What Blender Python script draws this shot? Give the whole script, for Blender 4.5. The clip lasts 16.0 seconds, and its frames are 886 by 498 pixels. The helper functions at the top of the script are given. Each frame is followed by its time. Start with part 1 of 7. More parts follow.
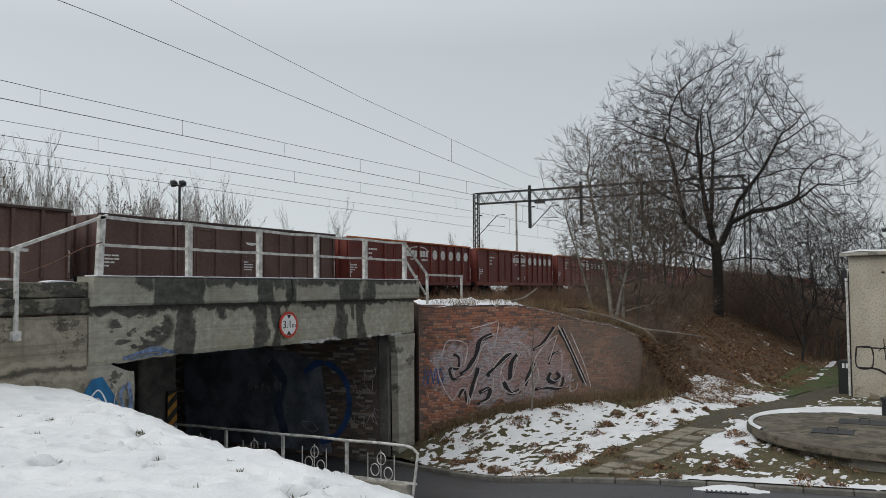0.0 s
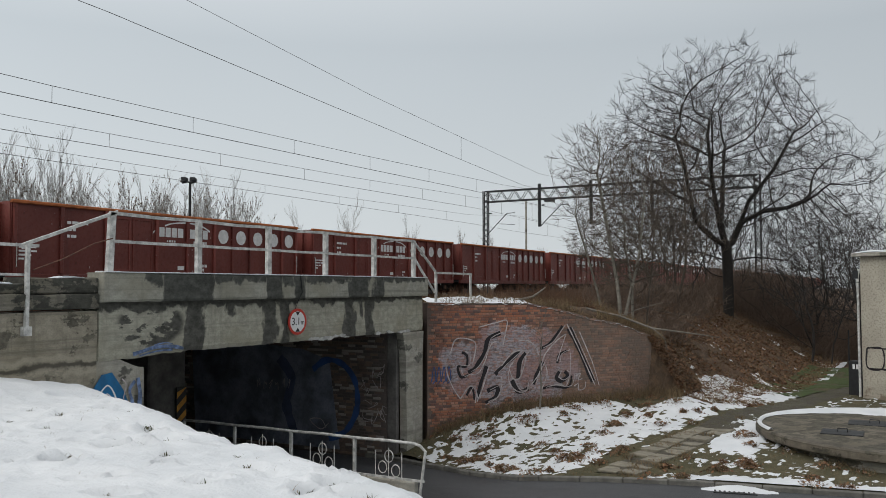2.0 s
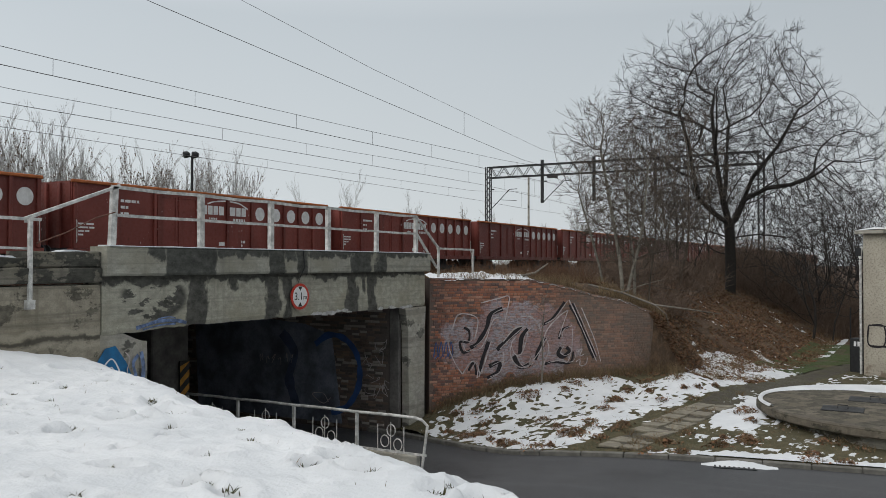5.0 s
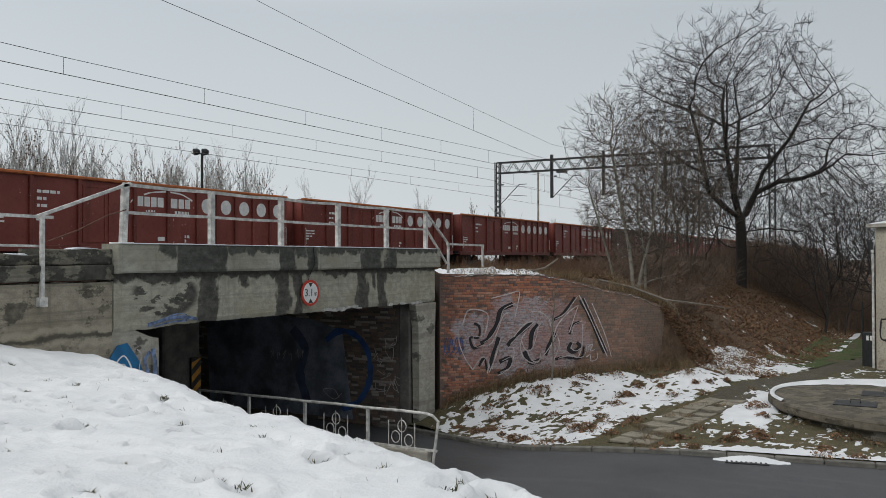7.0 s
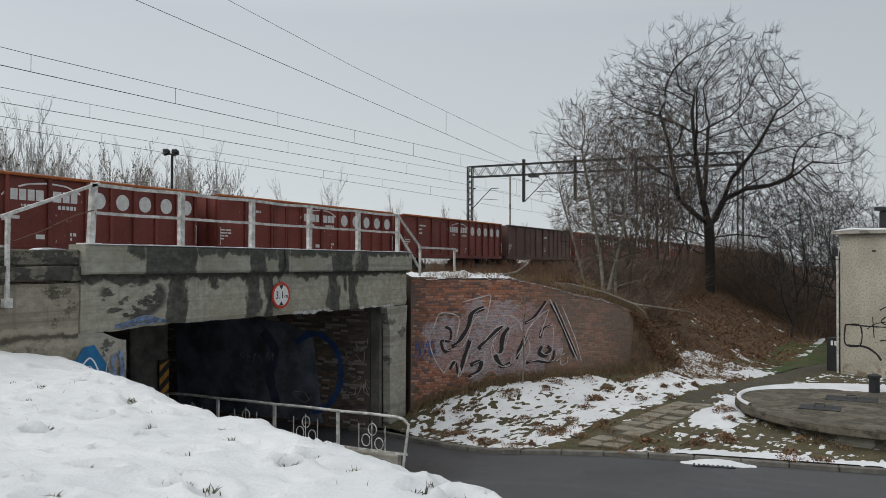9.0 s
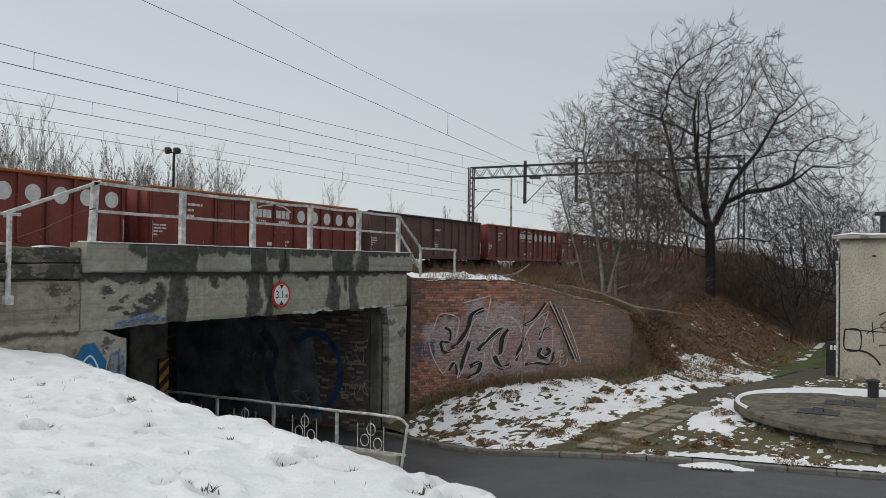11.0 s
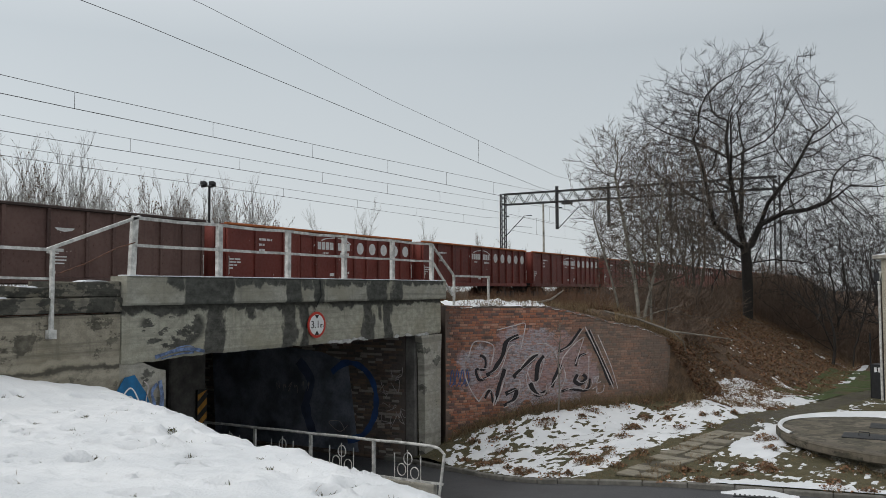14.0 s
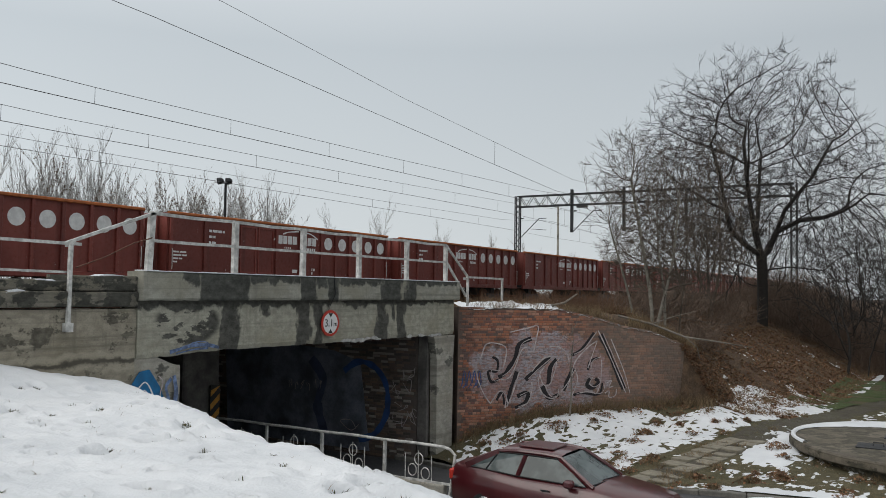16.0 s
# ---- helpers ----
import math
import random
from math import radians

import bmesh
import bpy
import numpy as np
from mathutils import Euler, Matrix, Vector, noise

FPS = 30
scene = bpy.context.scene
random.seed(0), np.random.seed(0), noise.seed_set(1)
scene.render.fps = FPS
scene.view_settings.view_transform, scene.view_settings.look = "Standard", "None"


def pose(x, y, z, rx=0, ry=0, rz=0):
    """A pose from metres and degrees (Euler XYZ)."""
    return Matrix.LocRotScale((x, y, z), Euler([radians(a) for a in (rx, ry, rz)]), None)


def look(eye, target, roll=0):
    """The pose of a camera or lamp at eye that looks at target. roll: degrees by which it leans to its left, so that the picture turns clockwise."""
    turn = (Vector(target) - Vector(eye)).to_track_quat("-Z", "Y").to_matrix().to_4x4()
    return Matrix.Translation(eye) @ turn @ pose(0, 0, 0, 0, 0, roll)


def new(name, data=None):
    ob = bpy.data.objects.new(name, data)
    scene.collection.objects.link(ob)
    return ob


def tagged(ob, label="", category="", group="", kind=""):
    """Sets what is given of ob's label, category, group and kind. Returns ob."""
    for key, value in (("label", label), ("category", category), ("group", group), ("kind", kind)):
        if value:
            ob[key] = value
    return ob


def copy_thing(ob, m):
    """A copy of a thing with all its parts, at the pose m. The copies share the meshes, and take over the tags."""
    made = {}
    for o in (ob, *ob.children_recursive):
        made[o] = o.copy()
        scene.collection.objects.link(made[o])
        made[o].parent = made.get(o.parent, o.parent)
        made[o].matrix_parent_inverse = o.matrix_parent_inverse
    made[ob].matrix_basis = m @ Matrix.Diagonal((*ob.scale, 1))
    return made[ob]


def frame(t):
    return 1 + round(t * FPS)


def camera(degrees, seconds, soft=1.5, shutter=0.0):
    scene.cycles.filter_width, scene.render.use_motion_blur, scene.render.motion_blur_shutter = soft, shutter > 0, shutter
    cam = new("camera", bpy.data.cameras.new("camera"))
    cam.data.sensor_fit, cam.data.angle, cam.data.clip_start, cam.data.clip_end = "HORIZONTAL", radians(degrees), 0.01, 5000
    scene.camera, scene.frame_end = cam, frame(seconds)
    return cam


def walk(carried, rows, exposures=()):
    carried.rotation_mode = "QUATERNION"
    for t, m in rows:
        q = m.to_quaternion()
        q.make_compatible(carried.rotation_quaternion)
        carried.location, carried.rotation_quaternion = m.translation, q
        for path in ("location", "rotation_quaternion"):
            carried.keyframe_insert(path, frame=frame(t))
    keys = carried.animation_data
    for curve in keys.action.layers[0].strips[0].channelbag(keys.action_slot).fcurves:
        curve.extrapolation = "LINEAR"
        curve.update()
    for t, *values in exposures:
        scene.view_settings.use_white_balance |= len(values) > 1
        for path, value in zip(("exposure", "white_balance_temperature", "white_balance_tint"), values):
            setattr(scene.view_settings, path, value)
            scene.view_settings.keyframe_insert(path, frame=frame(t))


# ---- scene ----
cam = camera(56.0, 16.0, 0.8)
# The tracks run along +y; the camera stands on the bank at x = 0, y = 0 and looks half left.
# time, x, y, z, yaw, pitch, roll
PATH = [
    (0, 0.000, 0.000, 4.450, 28.20, 2.80, 0.50),
    (0.5, 0.040, -0.005, 4.459, 28.51, 2.82, 0.32),
    (1, 0.022, 0.010, 4.453, 28.58, 2.83, 0.30),
    (1.5, 0.029, -0.001, 4.457, 28.69, 2.78, 0.28),
    (2, 0.017, 0.004, 4.456, 28.84, 2.65, 0.13),
    (2.5, 0.013, 0.021, 4.457, 28.91, 2.26, 0.26),
    (3, 0.011, 0.024, 4.458, 28.57, 2.69, 0.41),
    (3.5, -0.008, 0.016, 4.460, 28.57, 2.45, -0.09),
    (4, 0.008, 0.005, 4.455, 28.52, 1.97, -0.13),
    (6.5, -0.024, 0.036, 4.440, 29.87, 0.32, -0.10),
    (7, -0.014, 0.020, 4.448, 29.64, 0.70, 0.16),
    (7.5, -0.020, 0.013, 4.446, 28.58, 1.33, -0.44),
    (8, -0.022, 0.016, 4.441, 28.06, 0.90, -0.27),
    (10.5, 0.018, -0.012, 4.463, 27.36, 0.96, -0.49),
    (11, 0.016, -0.017, 4.460, 27.74, 0.97, -0.79),
    (11.5, 0.036, -0.030, 4.460, 28.19, 0.94, -0.74),
    (12, 0.033, -0.033, 4.465, 28.55, 0.95, -0.50),
    (12.5, 0.031, -0.045, 4.471, 28.95, 1.03, 0.09),
    (13, 0.031, -0.059, 4.477, 29.32, 1.76, -0.01),
    (13.5, 0.027, -0.074, 4.477, 29.61, 2.47, -0.02),
    (14, 0.027, -0.068, 4.466, 30.02, 2.84, 0.20),
    (14.5, 0.039, -0.093, 4.482, 30.43, 3.27, 0.15),
    (15, 0.024, -0.029, 4.452, 30.87, 3.75, -0.25),
    (15.5, 0.013, -0.060, 4.465, 30.94, 3.29, -0.64),
    (16, 0.014, -0.095, 4.465, 30.90, 2.90, -0.93),
]
walk(cam, [(t, pose(x, y, z, 90 + p, r, w)) for t, x, y, z, w, p, r in PATH])

# ---- light: a closed grey winter sky ----
world = bpy.data.worlds.new("overcast_sky")
scene.world = world
world.use_nodes = True
wn, wl = world.node_tree.nodes, world.node_tree.links
SUN_EL, SUN_AZ = 38.0, 200.0
sky = wn.new("ShaderNodeTexSky")
sky.sky_type, sky.sun_disc = "NISHITA", False
sky.sun_elevation, sky.sun_rotation = radians(SUN_EL), radians(SUN_AZ)
sky.air_density, sky.dust_density = 1.0, 6.0
tc = wn.new("ShaderNodeTexCoord")
sep = wn.new("ShaderNodeSeparateXYZ")
wl.new(tc.outputs["Generated"], sep.inputs[0])
ramp = wn.new("ShaderNodeValToRGB")          # cloud cover: pale near the horizon, brightest overhead
ramp.color_ramp.elements[0].position, ramp.color_ramp.elements[0].color = 0.0, (0.625, 0.667, 0.686, 1)
ramp.color_ramp.elements[1].position, ramp.color_ramp.elements[1].color = 1.0, (1.21, 1.22, 1.22, 1)
e = ramp.color_ramp.elements.new(0.28)
e.color = (0.502, 0.549, 0.582, 1)
e = ramp.color_ramp.elements.new(0.5)
e.color = (0.79, 0.82, 0.84, 1)
wl.new(sep.outputs["Z"], ramp.inputs[0])
cl = wn.new("ShaderNodeTexNoise")
cl.inputs["Scale"].default_value, cl.inputs["Detail"].default_value = 1.6, 3
wl.new(tc.outputs["Generated"], cl.inputs["Vector"])
cm = wn.new("ShaderNodeMapRange")
cm.inputs["To Min"].default_value, cm.inputs["To Max"].default_value = 0.93, 1.07
wl.new(cl.outputs["Fac"], cm.inputs["Value"])
side = wn.new("ShaderNodeMath")              # the cloud is a little brighter towards the west, over the tracks
side.operation = "MULTIPLY_ADD"
side.inputs[1].default_value, side.inputs[2].default_value = -0.26, 0.9
wl.new(sep.outputs["X"], side.inputs[0])
both = wn.new("ShaderNodeMath")
both.operation = "MULTIPLY"
wl.new(cm.outputs[0], both.inputs[0])
wl.new(side.outputs[0], both.inputs[1])
mulc = wn.new("ShaderNodeMix")
mulc.data_type, mulc.blend_type = "RGBA", "MULTIPLY"
mulc.inputs[0].default_value = 1.0
wl.new(ramp.outputs["Color"], mulc.inputs[6])
wl.new(both.outputs[0], mulc.inputs[7])
bg_cloud, bg_sky, addb = wn.new("ShaderNodeBackground"), wn.new("ShaderNodeBackground"), wn.new("ShaderNodeAddShader")
bg_cloud.inputs["Strength"].default_value = 0.98
bg_sky.inputs["Strength"].default_value = 0.008
wl.new(mulc.outputs[2], bg_cloud.inputs["Color"])
wl.new(sky.outputs["Color"], bg_sky.inputs["Color"])
wl.new(bg_cloud.outputs[0], addb.inputs[0])
wl.new(bg_sky.outputs[0], addb.inputs[1])
wl.new(addb.outputs[0], wn["World Output"].inputs["Surface"])
sun = new("sun", bpy.data.lights.new("sun", "SUN"))
sun.data.energy, sun.data.angle, sun.data.color = 0.8, radians(40), (1, 0.97, 0.93)
sa, se = radians(SUN_AZ), radians(SUN_EL)
sun.matrix_world = look((0, 0, 60), (-math.sin(sa) * math.cos(se), -math.cos(sa) * math.cos(se), 60 - math.sin(se)))


# ---- mesh tools ----
class Shape:
    """Collects the faces of one part."""

    def __init__(self):
        self.v, self.f, self.smooth = [], [], False

    def add(self, pts, faces):
        n = len(self.v)
        self.v += [tuple(p) for p in pts]
        self.f += [tuple(i + n for i in f) for f in faces]
        return self

    def box(self, x0, x1, y0, y1, z0, z1, m=None):
        p = [Vector(q) for q in ((x0, y0, z0), (x1, y0, z0), (x1, y1, z0), (x0, y1, z0), (x0, y0, z1), (x1, y0, z1), (x1, y1, z1), (x0, y1, z1))]
        if m:
            p = [m @ q for q in p]
        return self.add(p, [(3, 2, 1, 0), (4, 5, 6, 7), (0, 1, 5, 4), (1, 2, 6, 5), (2, 3, 7, 6), (3, 0, 4, 7)])

    def chamfer_box(self, x0, x1, y0, y1, z0, z1, c=0.02, m=None):
        """A box with chamfered edges: 24 corners."""
        pts, key = [], {}
        for sx in (0, 1):
            for sy in (0, 1):
                for sz in (0, 1):
                    q = ((x0, x1)[sx], (y0, y1)[sy], (z0, z1)[sz])
                    s = (1 - 2 * sx, 1 - 2 * sy, 1 - 2 * sz)
                    for a in range(3):
                        w = [q[i] + (0 if i == a else c * s[i]) for i in range(3)]
                        key[sx, sy, sz, a] = len(pts)
                        pts.append(m @ Vector(w) if m else Vector(w))
        k, fs = key, []
        for a in range(3):
            b, d = (a + 1) % 3, (a + 2) % 3
            for s in (0, 1):
                def at(sb, sd, ax):
                    c3 = [0, 0, 0]
                    c3[a], c3[b], c3[d] = s, sb, sd
                    return k[(*c3, ax)]
                q = [at(0, 0, a), at(1, 0, a), at(1, 1, a), at(0, 1, a)]
                fs.append(q if s else q[::-1])
            for sb in (0, 1):
                for sd in (0, 1):
                    def ed(sa_, ax):
                        c3 = [0, 0, 0]
                        c3[a], c3[b], c3[d] = sa_, sb, sd
                        return k[(*c3, ax)]
                    q = [ed(0, b), ed(1, b), ed(1, d), ed(0, d)]
                    fs.append(q if (sb == sd) else q[::-1])
        for sx in (0, 1):
            for sy in (0, 1):
                for sz in (0, 1):
                    q = [k[sx, sy, sz, 0], k[sx, sy, sz, 1], k[sx, sy, sz, 2]]
                    fs.append(q if (sx + sy + sz) % 2 else q[::-1])
        return self.add(pts, fs)

    def tube(self, path, radii, n=6, caps=True):
        """A round bar along points, with a radius at each."""
        path = [Vector(p) for p in path]
        if not isinstance(radii, (list, tuple)):
            radii = [radii] * len(path)
        base = len(self.v)
        for i, p in enumerate(path):
            d = (path[min(i + 1, len(path) - 1)] - path[max(i - 1, 0)])
            d = d.normalized() if d.length > 1e-9 else Vector((0, 0, 1))
            u = d.cross(Vector((0, 0, 1)) if abs(d.z) < 0.93 else Vector((1, 0, 0))).normalized()
            w = d.cross(u)
            for j in range(n):
                a = 2 * math.pi * j / n
                self.v.append(tuple(p + (u * math.cos(a) + w * math.sin(a)) * radii[i]))
        for i in range(len(path) - 1):
            for j in range(n):
                a, b = base + i * n + j, base + i * n + (j + 1) % n
                self.f.append((a, b, b + n, a + n))
        if caps:
            self.f.append(tuple(base + j for j in range(n))[::-1])
            self.f.append(tuple(base + (len(path) - 1) * n + j for j in range(n)))
        return self

    def bar(self, a, b, w, h):
        """A flat-sided bar from a to b, w wide and h high."""
        a, b = Vector(a), Vector(b)
        d = (b - a).normalized()
        u = d.cross(Vector((0, 0, 1)) if abs(d.z) < 0.95 else Vector((1, 0, 0))).normalized() * w / 2
        v = u.normalized().cross(d) * h / 2
        p = [a - u - v, a + u - v, a + u + v, a - u + v, b - u - v, b + u - v, b + u + v, b - u + v]
        return self.add(p, [(3, 2, 1, 0), (4, 5, 6, 7), (0, 1, 5, 4), (1, 2, 6, 5), (2, 3, 7, 6), (3, 0, 4, 7)])

    def prism(self, outline, lo, hi, m=None):
        """An outline in the x-y plane, raised from z = lo to z = hi, then moved by m."""
        n = len(outline)
        p = [Vector((x, y, z)) for z in (lo, hi) for x, y in outline]
        if m:
            p = [m @ q for q in p]
        return self.add(p, [tuple(range(n))[::-1], tuple(range(n, 2 * n))] + [(i, (i + 1) % n, n + (i + 1) % n, n + i) for i in range(n)])

    def disc(self, c, r, lo, hi, n=16, m=None):
        return self.prism([(c[0] + r * math.cos(2 * math.pi * i / n), c[1] + r * math.sin(2 * math.pi * i / n)) for i in range(n)], lo, hi, m)

    def grid(self, xs, ys, height):
        nx, n = len(xs), len(self.v)
        for y in ys:
            for x in xs:
                self.v.append((x, y, height(x, y)))
        for j in range(len(ys) - 1):
            for i in range(nx - 1):
                a = n + j * nx + i
                self.f.append((a, a + 1, a + nx + 1, a + nx))
        return self

    def mesh(self, name):
        me = bpy.data.meshes.new(name)
        me.from_pydata(self.v, [], self.f)
        if self.smooth:
            me.polygons.foreach_set("use_smooth", [True] * len(me.polygons))
        me.update()
        return me


def part(name, shape, material, parent=None, label="", tidy=True):
    """One mesh object under a thing or a part."""
    me = shape.mesh(name) if isinstance(shape, Shape) else shape
    if isinstance(shape, Shape) and tidy and len(shape.f) < 4000:
        bm = bmesh.new()
        bm.from_mesh(me)
        bmesh.ops.recalc_face_normals(bm, faces=bm.faces)
        bm.to_mesh(me)
        bm.free()
    if material and not me.materials:
        me.materials.append(material)
    ob = new(name, me)
    ob.parent = parent
    if label:
        ob["label"] = label
    return ob


def thing(name, at, label, category, group="", kind=""):
    ob = new(name)
    ob.empty_display_size = 0.2
    ob.matrix_world = at if isinstance(at, Matrix) else Matrix.Translation(at)
    return tagged(ob, label, category, group, kind)


def solid(name, shape, material, label, category, group="", kind="", tidy=True):
    """A thing or a piece of the setting that is one mesh."""
    return tagged(part(name, shape, material, tidy=tidy), label, category, group, kind)


def fbm(x, y, z=0.0, octaves=4):
    s, a = 0.0, 1.0
    for i in range(octaves):
        s += a * noise.noise(Vector((x, y, z + 7.3 * i)))
        x, y, a = x * 2.03, y * 2.03, a * 0.5
    return s


def smooth(a, b, x):
    t = min(1, max(0, (x - a) / (b - a)))
    return t * t * (3 - 2 * t)


def lerp_table(table, x):
    """The value at x in a short table of (x, value)."""
    if x <= table[0][0]:
        return table[0][1]
    for (a, p), (b, q) in zip(table, table[1:]):
        if x <= b:
            return p + (q - p) * (x - a) / (b - a)
    return table[-1][1]


# ---- materials ----
class Nodes:
    def __init__(self, name, rough=0.8, metal=0.0):
        self.m = bpy.data.materials.new(name)
        self.m.use_nodes = True
        self.t = self.m.node_tree
        self.b = self.t.nodes["Principled BSDF"]
        self.b.inputs["Roughness"].default_value, self.b.inputs["Metallic"].default_value = rough, metal
        self.co = self.t.nodes.new("ShaderNodeTexCoord").outputs["Object"]

    def put(self, socket, v):
        if isinstance(v, bpy.types.NodeSocket):
            self.t.links.new(v, socket)
        elif isinstance(v, tuple) and len(v) == 3 and socket.type == "RGBA":
            socket.default_value = (*v, 1)
        else:
            socket.default_value = v

    def noise(self, scale, detail=4, stretch=(1, 1, 1), rough=0.55, shift=(0, 0, 0)):
        mp, n = self.t.nodes.new("ShaderNodeMapping"), self.t.nodes.new("ShaderNodeTexNoise")
        mp.inputs["Scale"].default_value = stretch
        mp.inputs["Location"].default_value = shift
        self.t.links.new(self.co, mp.inputs["Vector"])
        self.t.links.new(mp.outputs[0], n.inputs["Vector"])
        n.inputs["Scale"].default_value, n.inputs["Detail"].default_value, n.inputs["Roughness"].default_value = scale, detail, rough
        return n.outputs["Fac"]

    def step(self, v, lo, hi, a=0.0, b=1.0):
        n = self.t.nodes.new("ShaderNodeMapRange")
        n.interpolation_type = "SMOOTHSTEP"
        self.put(n.inputs["Value"], v)
        for k, q in (("From Min", lo), ("From Max", hi), ("To Min", a), ("To Max", b)):
            n.inputs[k].default_value = q
        return n.outputs[0]

    def mix(self, f, a, b, how="MIX"):
        n = self.t.nodes.new("ShaderNodeMix")
        n.data_type, n.blend_type = "RGBA", how
        self.put(n.inputs[0], f), self.put(n.inputs[6], a), self.put(n.inputs[7], b)
        return n.outputs[2]

    def math(self, op, a, b=0.0):
        n = self.t.nodes.new("ShaderNodeMath")
        n.operation = op
        self.put(n.inputs[0], a), self.put(n.inputs[1], b)
        return n.outputs[0]

    def xyz(self):
        n = self.t.nodes.new("ShaderNodeSeparateXYZ")
        self.t.links.new(self.co, n.inputs[0])
        return n.outputs

    def island(self):
        return self.t.nodes.new("ShaderNodeNewGeometry").outputs["Random Per Island"]

    def each(self):
        return self.t.nodes.new("ShaderNodeObjectInfo").outputs["Random"]

    def bump(self, h, strength=0.3, dist=0.02):
        n = self.t.nodes.new("ShaderNodeBump")
        n.inputs["Strength"].default_value, n.inputs["Distance"].default_value = strength, dist
        self.put(n.inputs["Height"], h)
        self.t.links.new(n.outputs[0], self.b.inputs["Normal"])

    def done(self, colour, rough=None):
        self.put(self.b.inputs["Base Color"], colour)
        if rough is not None:
            self.put(self.b.inputs["Roughness"], rough)
        return self.m


def plain(name, colour, rough=0.7, metal=0.0, vary=0.25, scale=6.0, bump=0.1):
    n = Nodes(name, rough, metal)
    a, b = n.noise(scale, 5), n.noise(scale * 9, 3)
    dark = tuple(c * (1 - vary) for c in colour)
    lite = tuple(min(1, c * (1 + vary * 0.6)) for c in colour)
    c = n.mix(n.step(a, 0.3, 0.7), dark, lite)
    c = n.mix(n.step(b, 0.35, 0.75, 0, 0.35), c, tuple(c * (1 - vary * 1.4) if vary < 0.6 else c * 0.2 for c in colour))
    n.bump(b, bump, 0.01)
    return n.done(c, n.step(a, 0.2, 0.8, max(0.05, rough - 0.1), min(1, rough + 0.1)))


def concrete(name, light=(0.35, 0.345, 0.305), dark=(0.05, 0.05, 0.045), runs=(), top=0.0, blotch=0.0, patch=None, crack=None, shift=0.0):
    """Old board-marked concrete. runs: wet dark streaks and painted shade lines (from y, to y, depth below the top);
    patch: a flaking area (y, z, half width, half height); crack: height of a ragged seam.
    """
    n = Nodes(name, 0.92)
    at = n.xyz()
    mott, grain = n.noise(4.5, 6, (1, 1, 1.6), 0.68, (shift, 0, 0)), n.noise(45, 3)
    big = n.noise(0.9, 5, (1, 1, 1.3), 0.6, (0, shift, 0))
    board = n.noise(1.0, 3, (0.35, 0.35, 15), 0.6, (0, shift, 0))
    seam = n.noise(1.0, 2, (0.12, 0.12, 9), 0.4, (shift, 0, 0))
    drip = n.noise(5.0, 4, (1, 1, 0.07), 0.6)
    c = n.mix(n.step(mott, 0.3, 0.7), tuple(q * 0.68 for q in light), tuple(q * 1.08 for q in light))
    c = n.mix(n.step(big, 0.42, 0.66, 0, 0.6), c, (light[0] * 0.66, light[1] * 0.64, light[2] * 0.56))
    c = n.mix(n.step(board, 0.52, 0.66, 0, 0.36), c, tuple(q * 0.5 for q in light))
    c = n.mix(n.step(seam, 0.62, 0.66, 0, 0.35), c, tuple(q * 0.3 for q in light))
    c = n.mix(n.step(drip, 0.55, 0.72, 0, 0.45), c, tuple(q * 0.45 for q in light))
    wob = n.math("MULTIPLY", n.math("SUBTRACT", n.noise(2.2, 5, (1, 1, 0.55), 0.62), 0.5), 0.8)
    ys, zs = n.math("ADD", at["Y"], wob), n.math("ADD", at["Z"], n.math("MULTIPLY", n.math("SUBTRACT", n.noise(3.0, 5, shift=(0, 4, shift)), 0.5), 0.5))
    mask = n.step(n.noise(1.5, 6, (1, 1, 1.5), 0.65, (shift, 0, 3)), 0.66 - blotch, 0.7 - blotch) if blotch else None
    for a, b, deep in runs:
        f = n.math("MULTIPLY", n.step(ys, a - 0.05, a + 0.05), n.step(ys, b - 0.05, b + 0.05, 1, 0))
        f = n.math("MULTIPLY", f, n.step(zs, top - deep - 0.03, top - deep + 0.04))
        mask = n.math("MAXIMUM", mask, f) if mask else f
    if patch:
        py, pz, hw, hh = patch
        f = n.math("ADD", n.math("POWER", n.math("DIVIDE", n.math("SUBTRACT", at["Y"], py), hw), 2.0), n.math("POWER", n.math("DIVIDE", n.math("SUBTRACT", at["Z"], pz), hh), 2.0))
        f = n.math("MULTIPLY", n.step(f, 0.7, 1.15, 1, 0), n.step(n.noise(2.3, 5, (1, 1, 2.2), 0.6, (0, 1.7, 0)), 0.47, 0.52))
        mask = n.math("MAXIMUM", mask, f) if mask else f
    if mask:
        # one dark tone for wet streaks, patches and the painted shade line
        wet = n.mix(n.step(mott, 0.3, 0.7), tuple(q * 0.6 for q in dark), tuple(q * 1.9 for q in dark))
        c = n.mix(n.math("MULTIPLY", mask, n.step(mott, 0.62, 0.8, 0.97, 0.5)), c, wet)
    if crack:
        f = n.math("ABSOLUTE", n.math("SUBTRACT", n.math("ADD", at["Z"], n.math("MULTIPLY", n.math("SUBTRACT", n.noise(1.7, 5), 0.5), 0.35)), crack))
        c = n.mix(n.step(f, 0.012, 0.05, 0.85, 0), c, tuple(q * 0.18 for q in light))
        c = n.mix(n.step(n.math("ABSOLUTE", n.math("SUBTRACT", f, 0.11)), 0.02, 0.08, 0.5, 0), c, tuple(min(1, q * 1.35) for q in light))
    c = n.mix(n.step(grain, 0.45, 0.75, 0, 0.3), c, tuple(q * 0.3 for q in light))
    n.bump(n.math("ADD", n.math("ADD", board, n.math("MULTIPLY", seam, -0.5)), mott), 0.55, 0.02)
    return n.done(c)


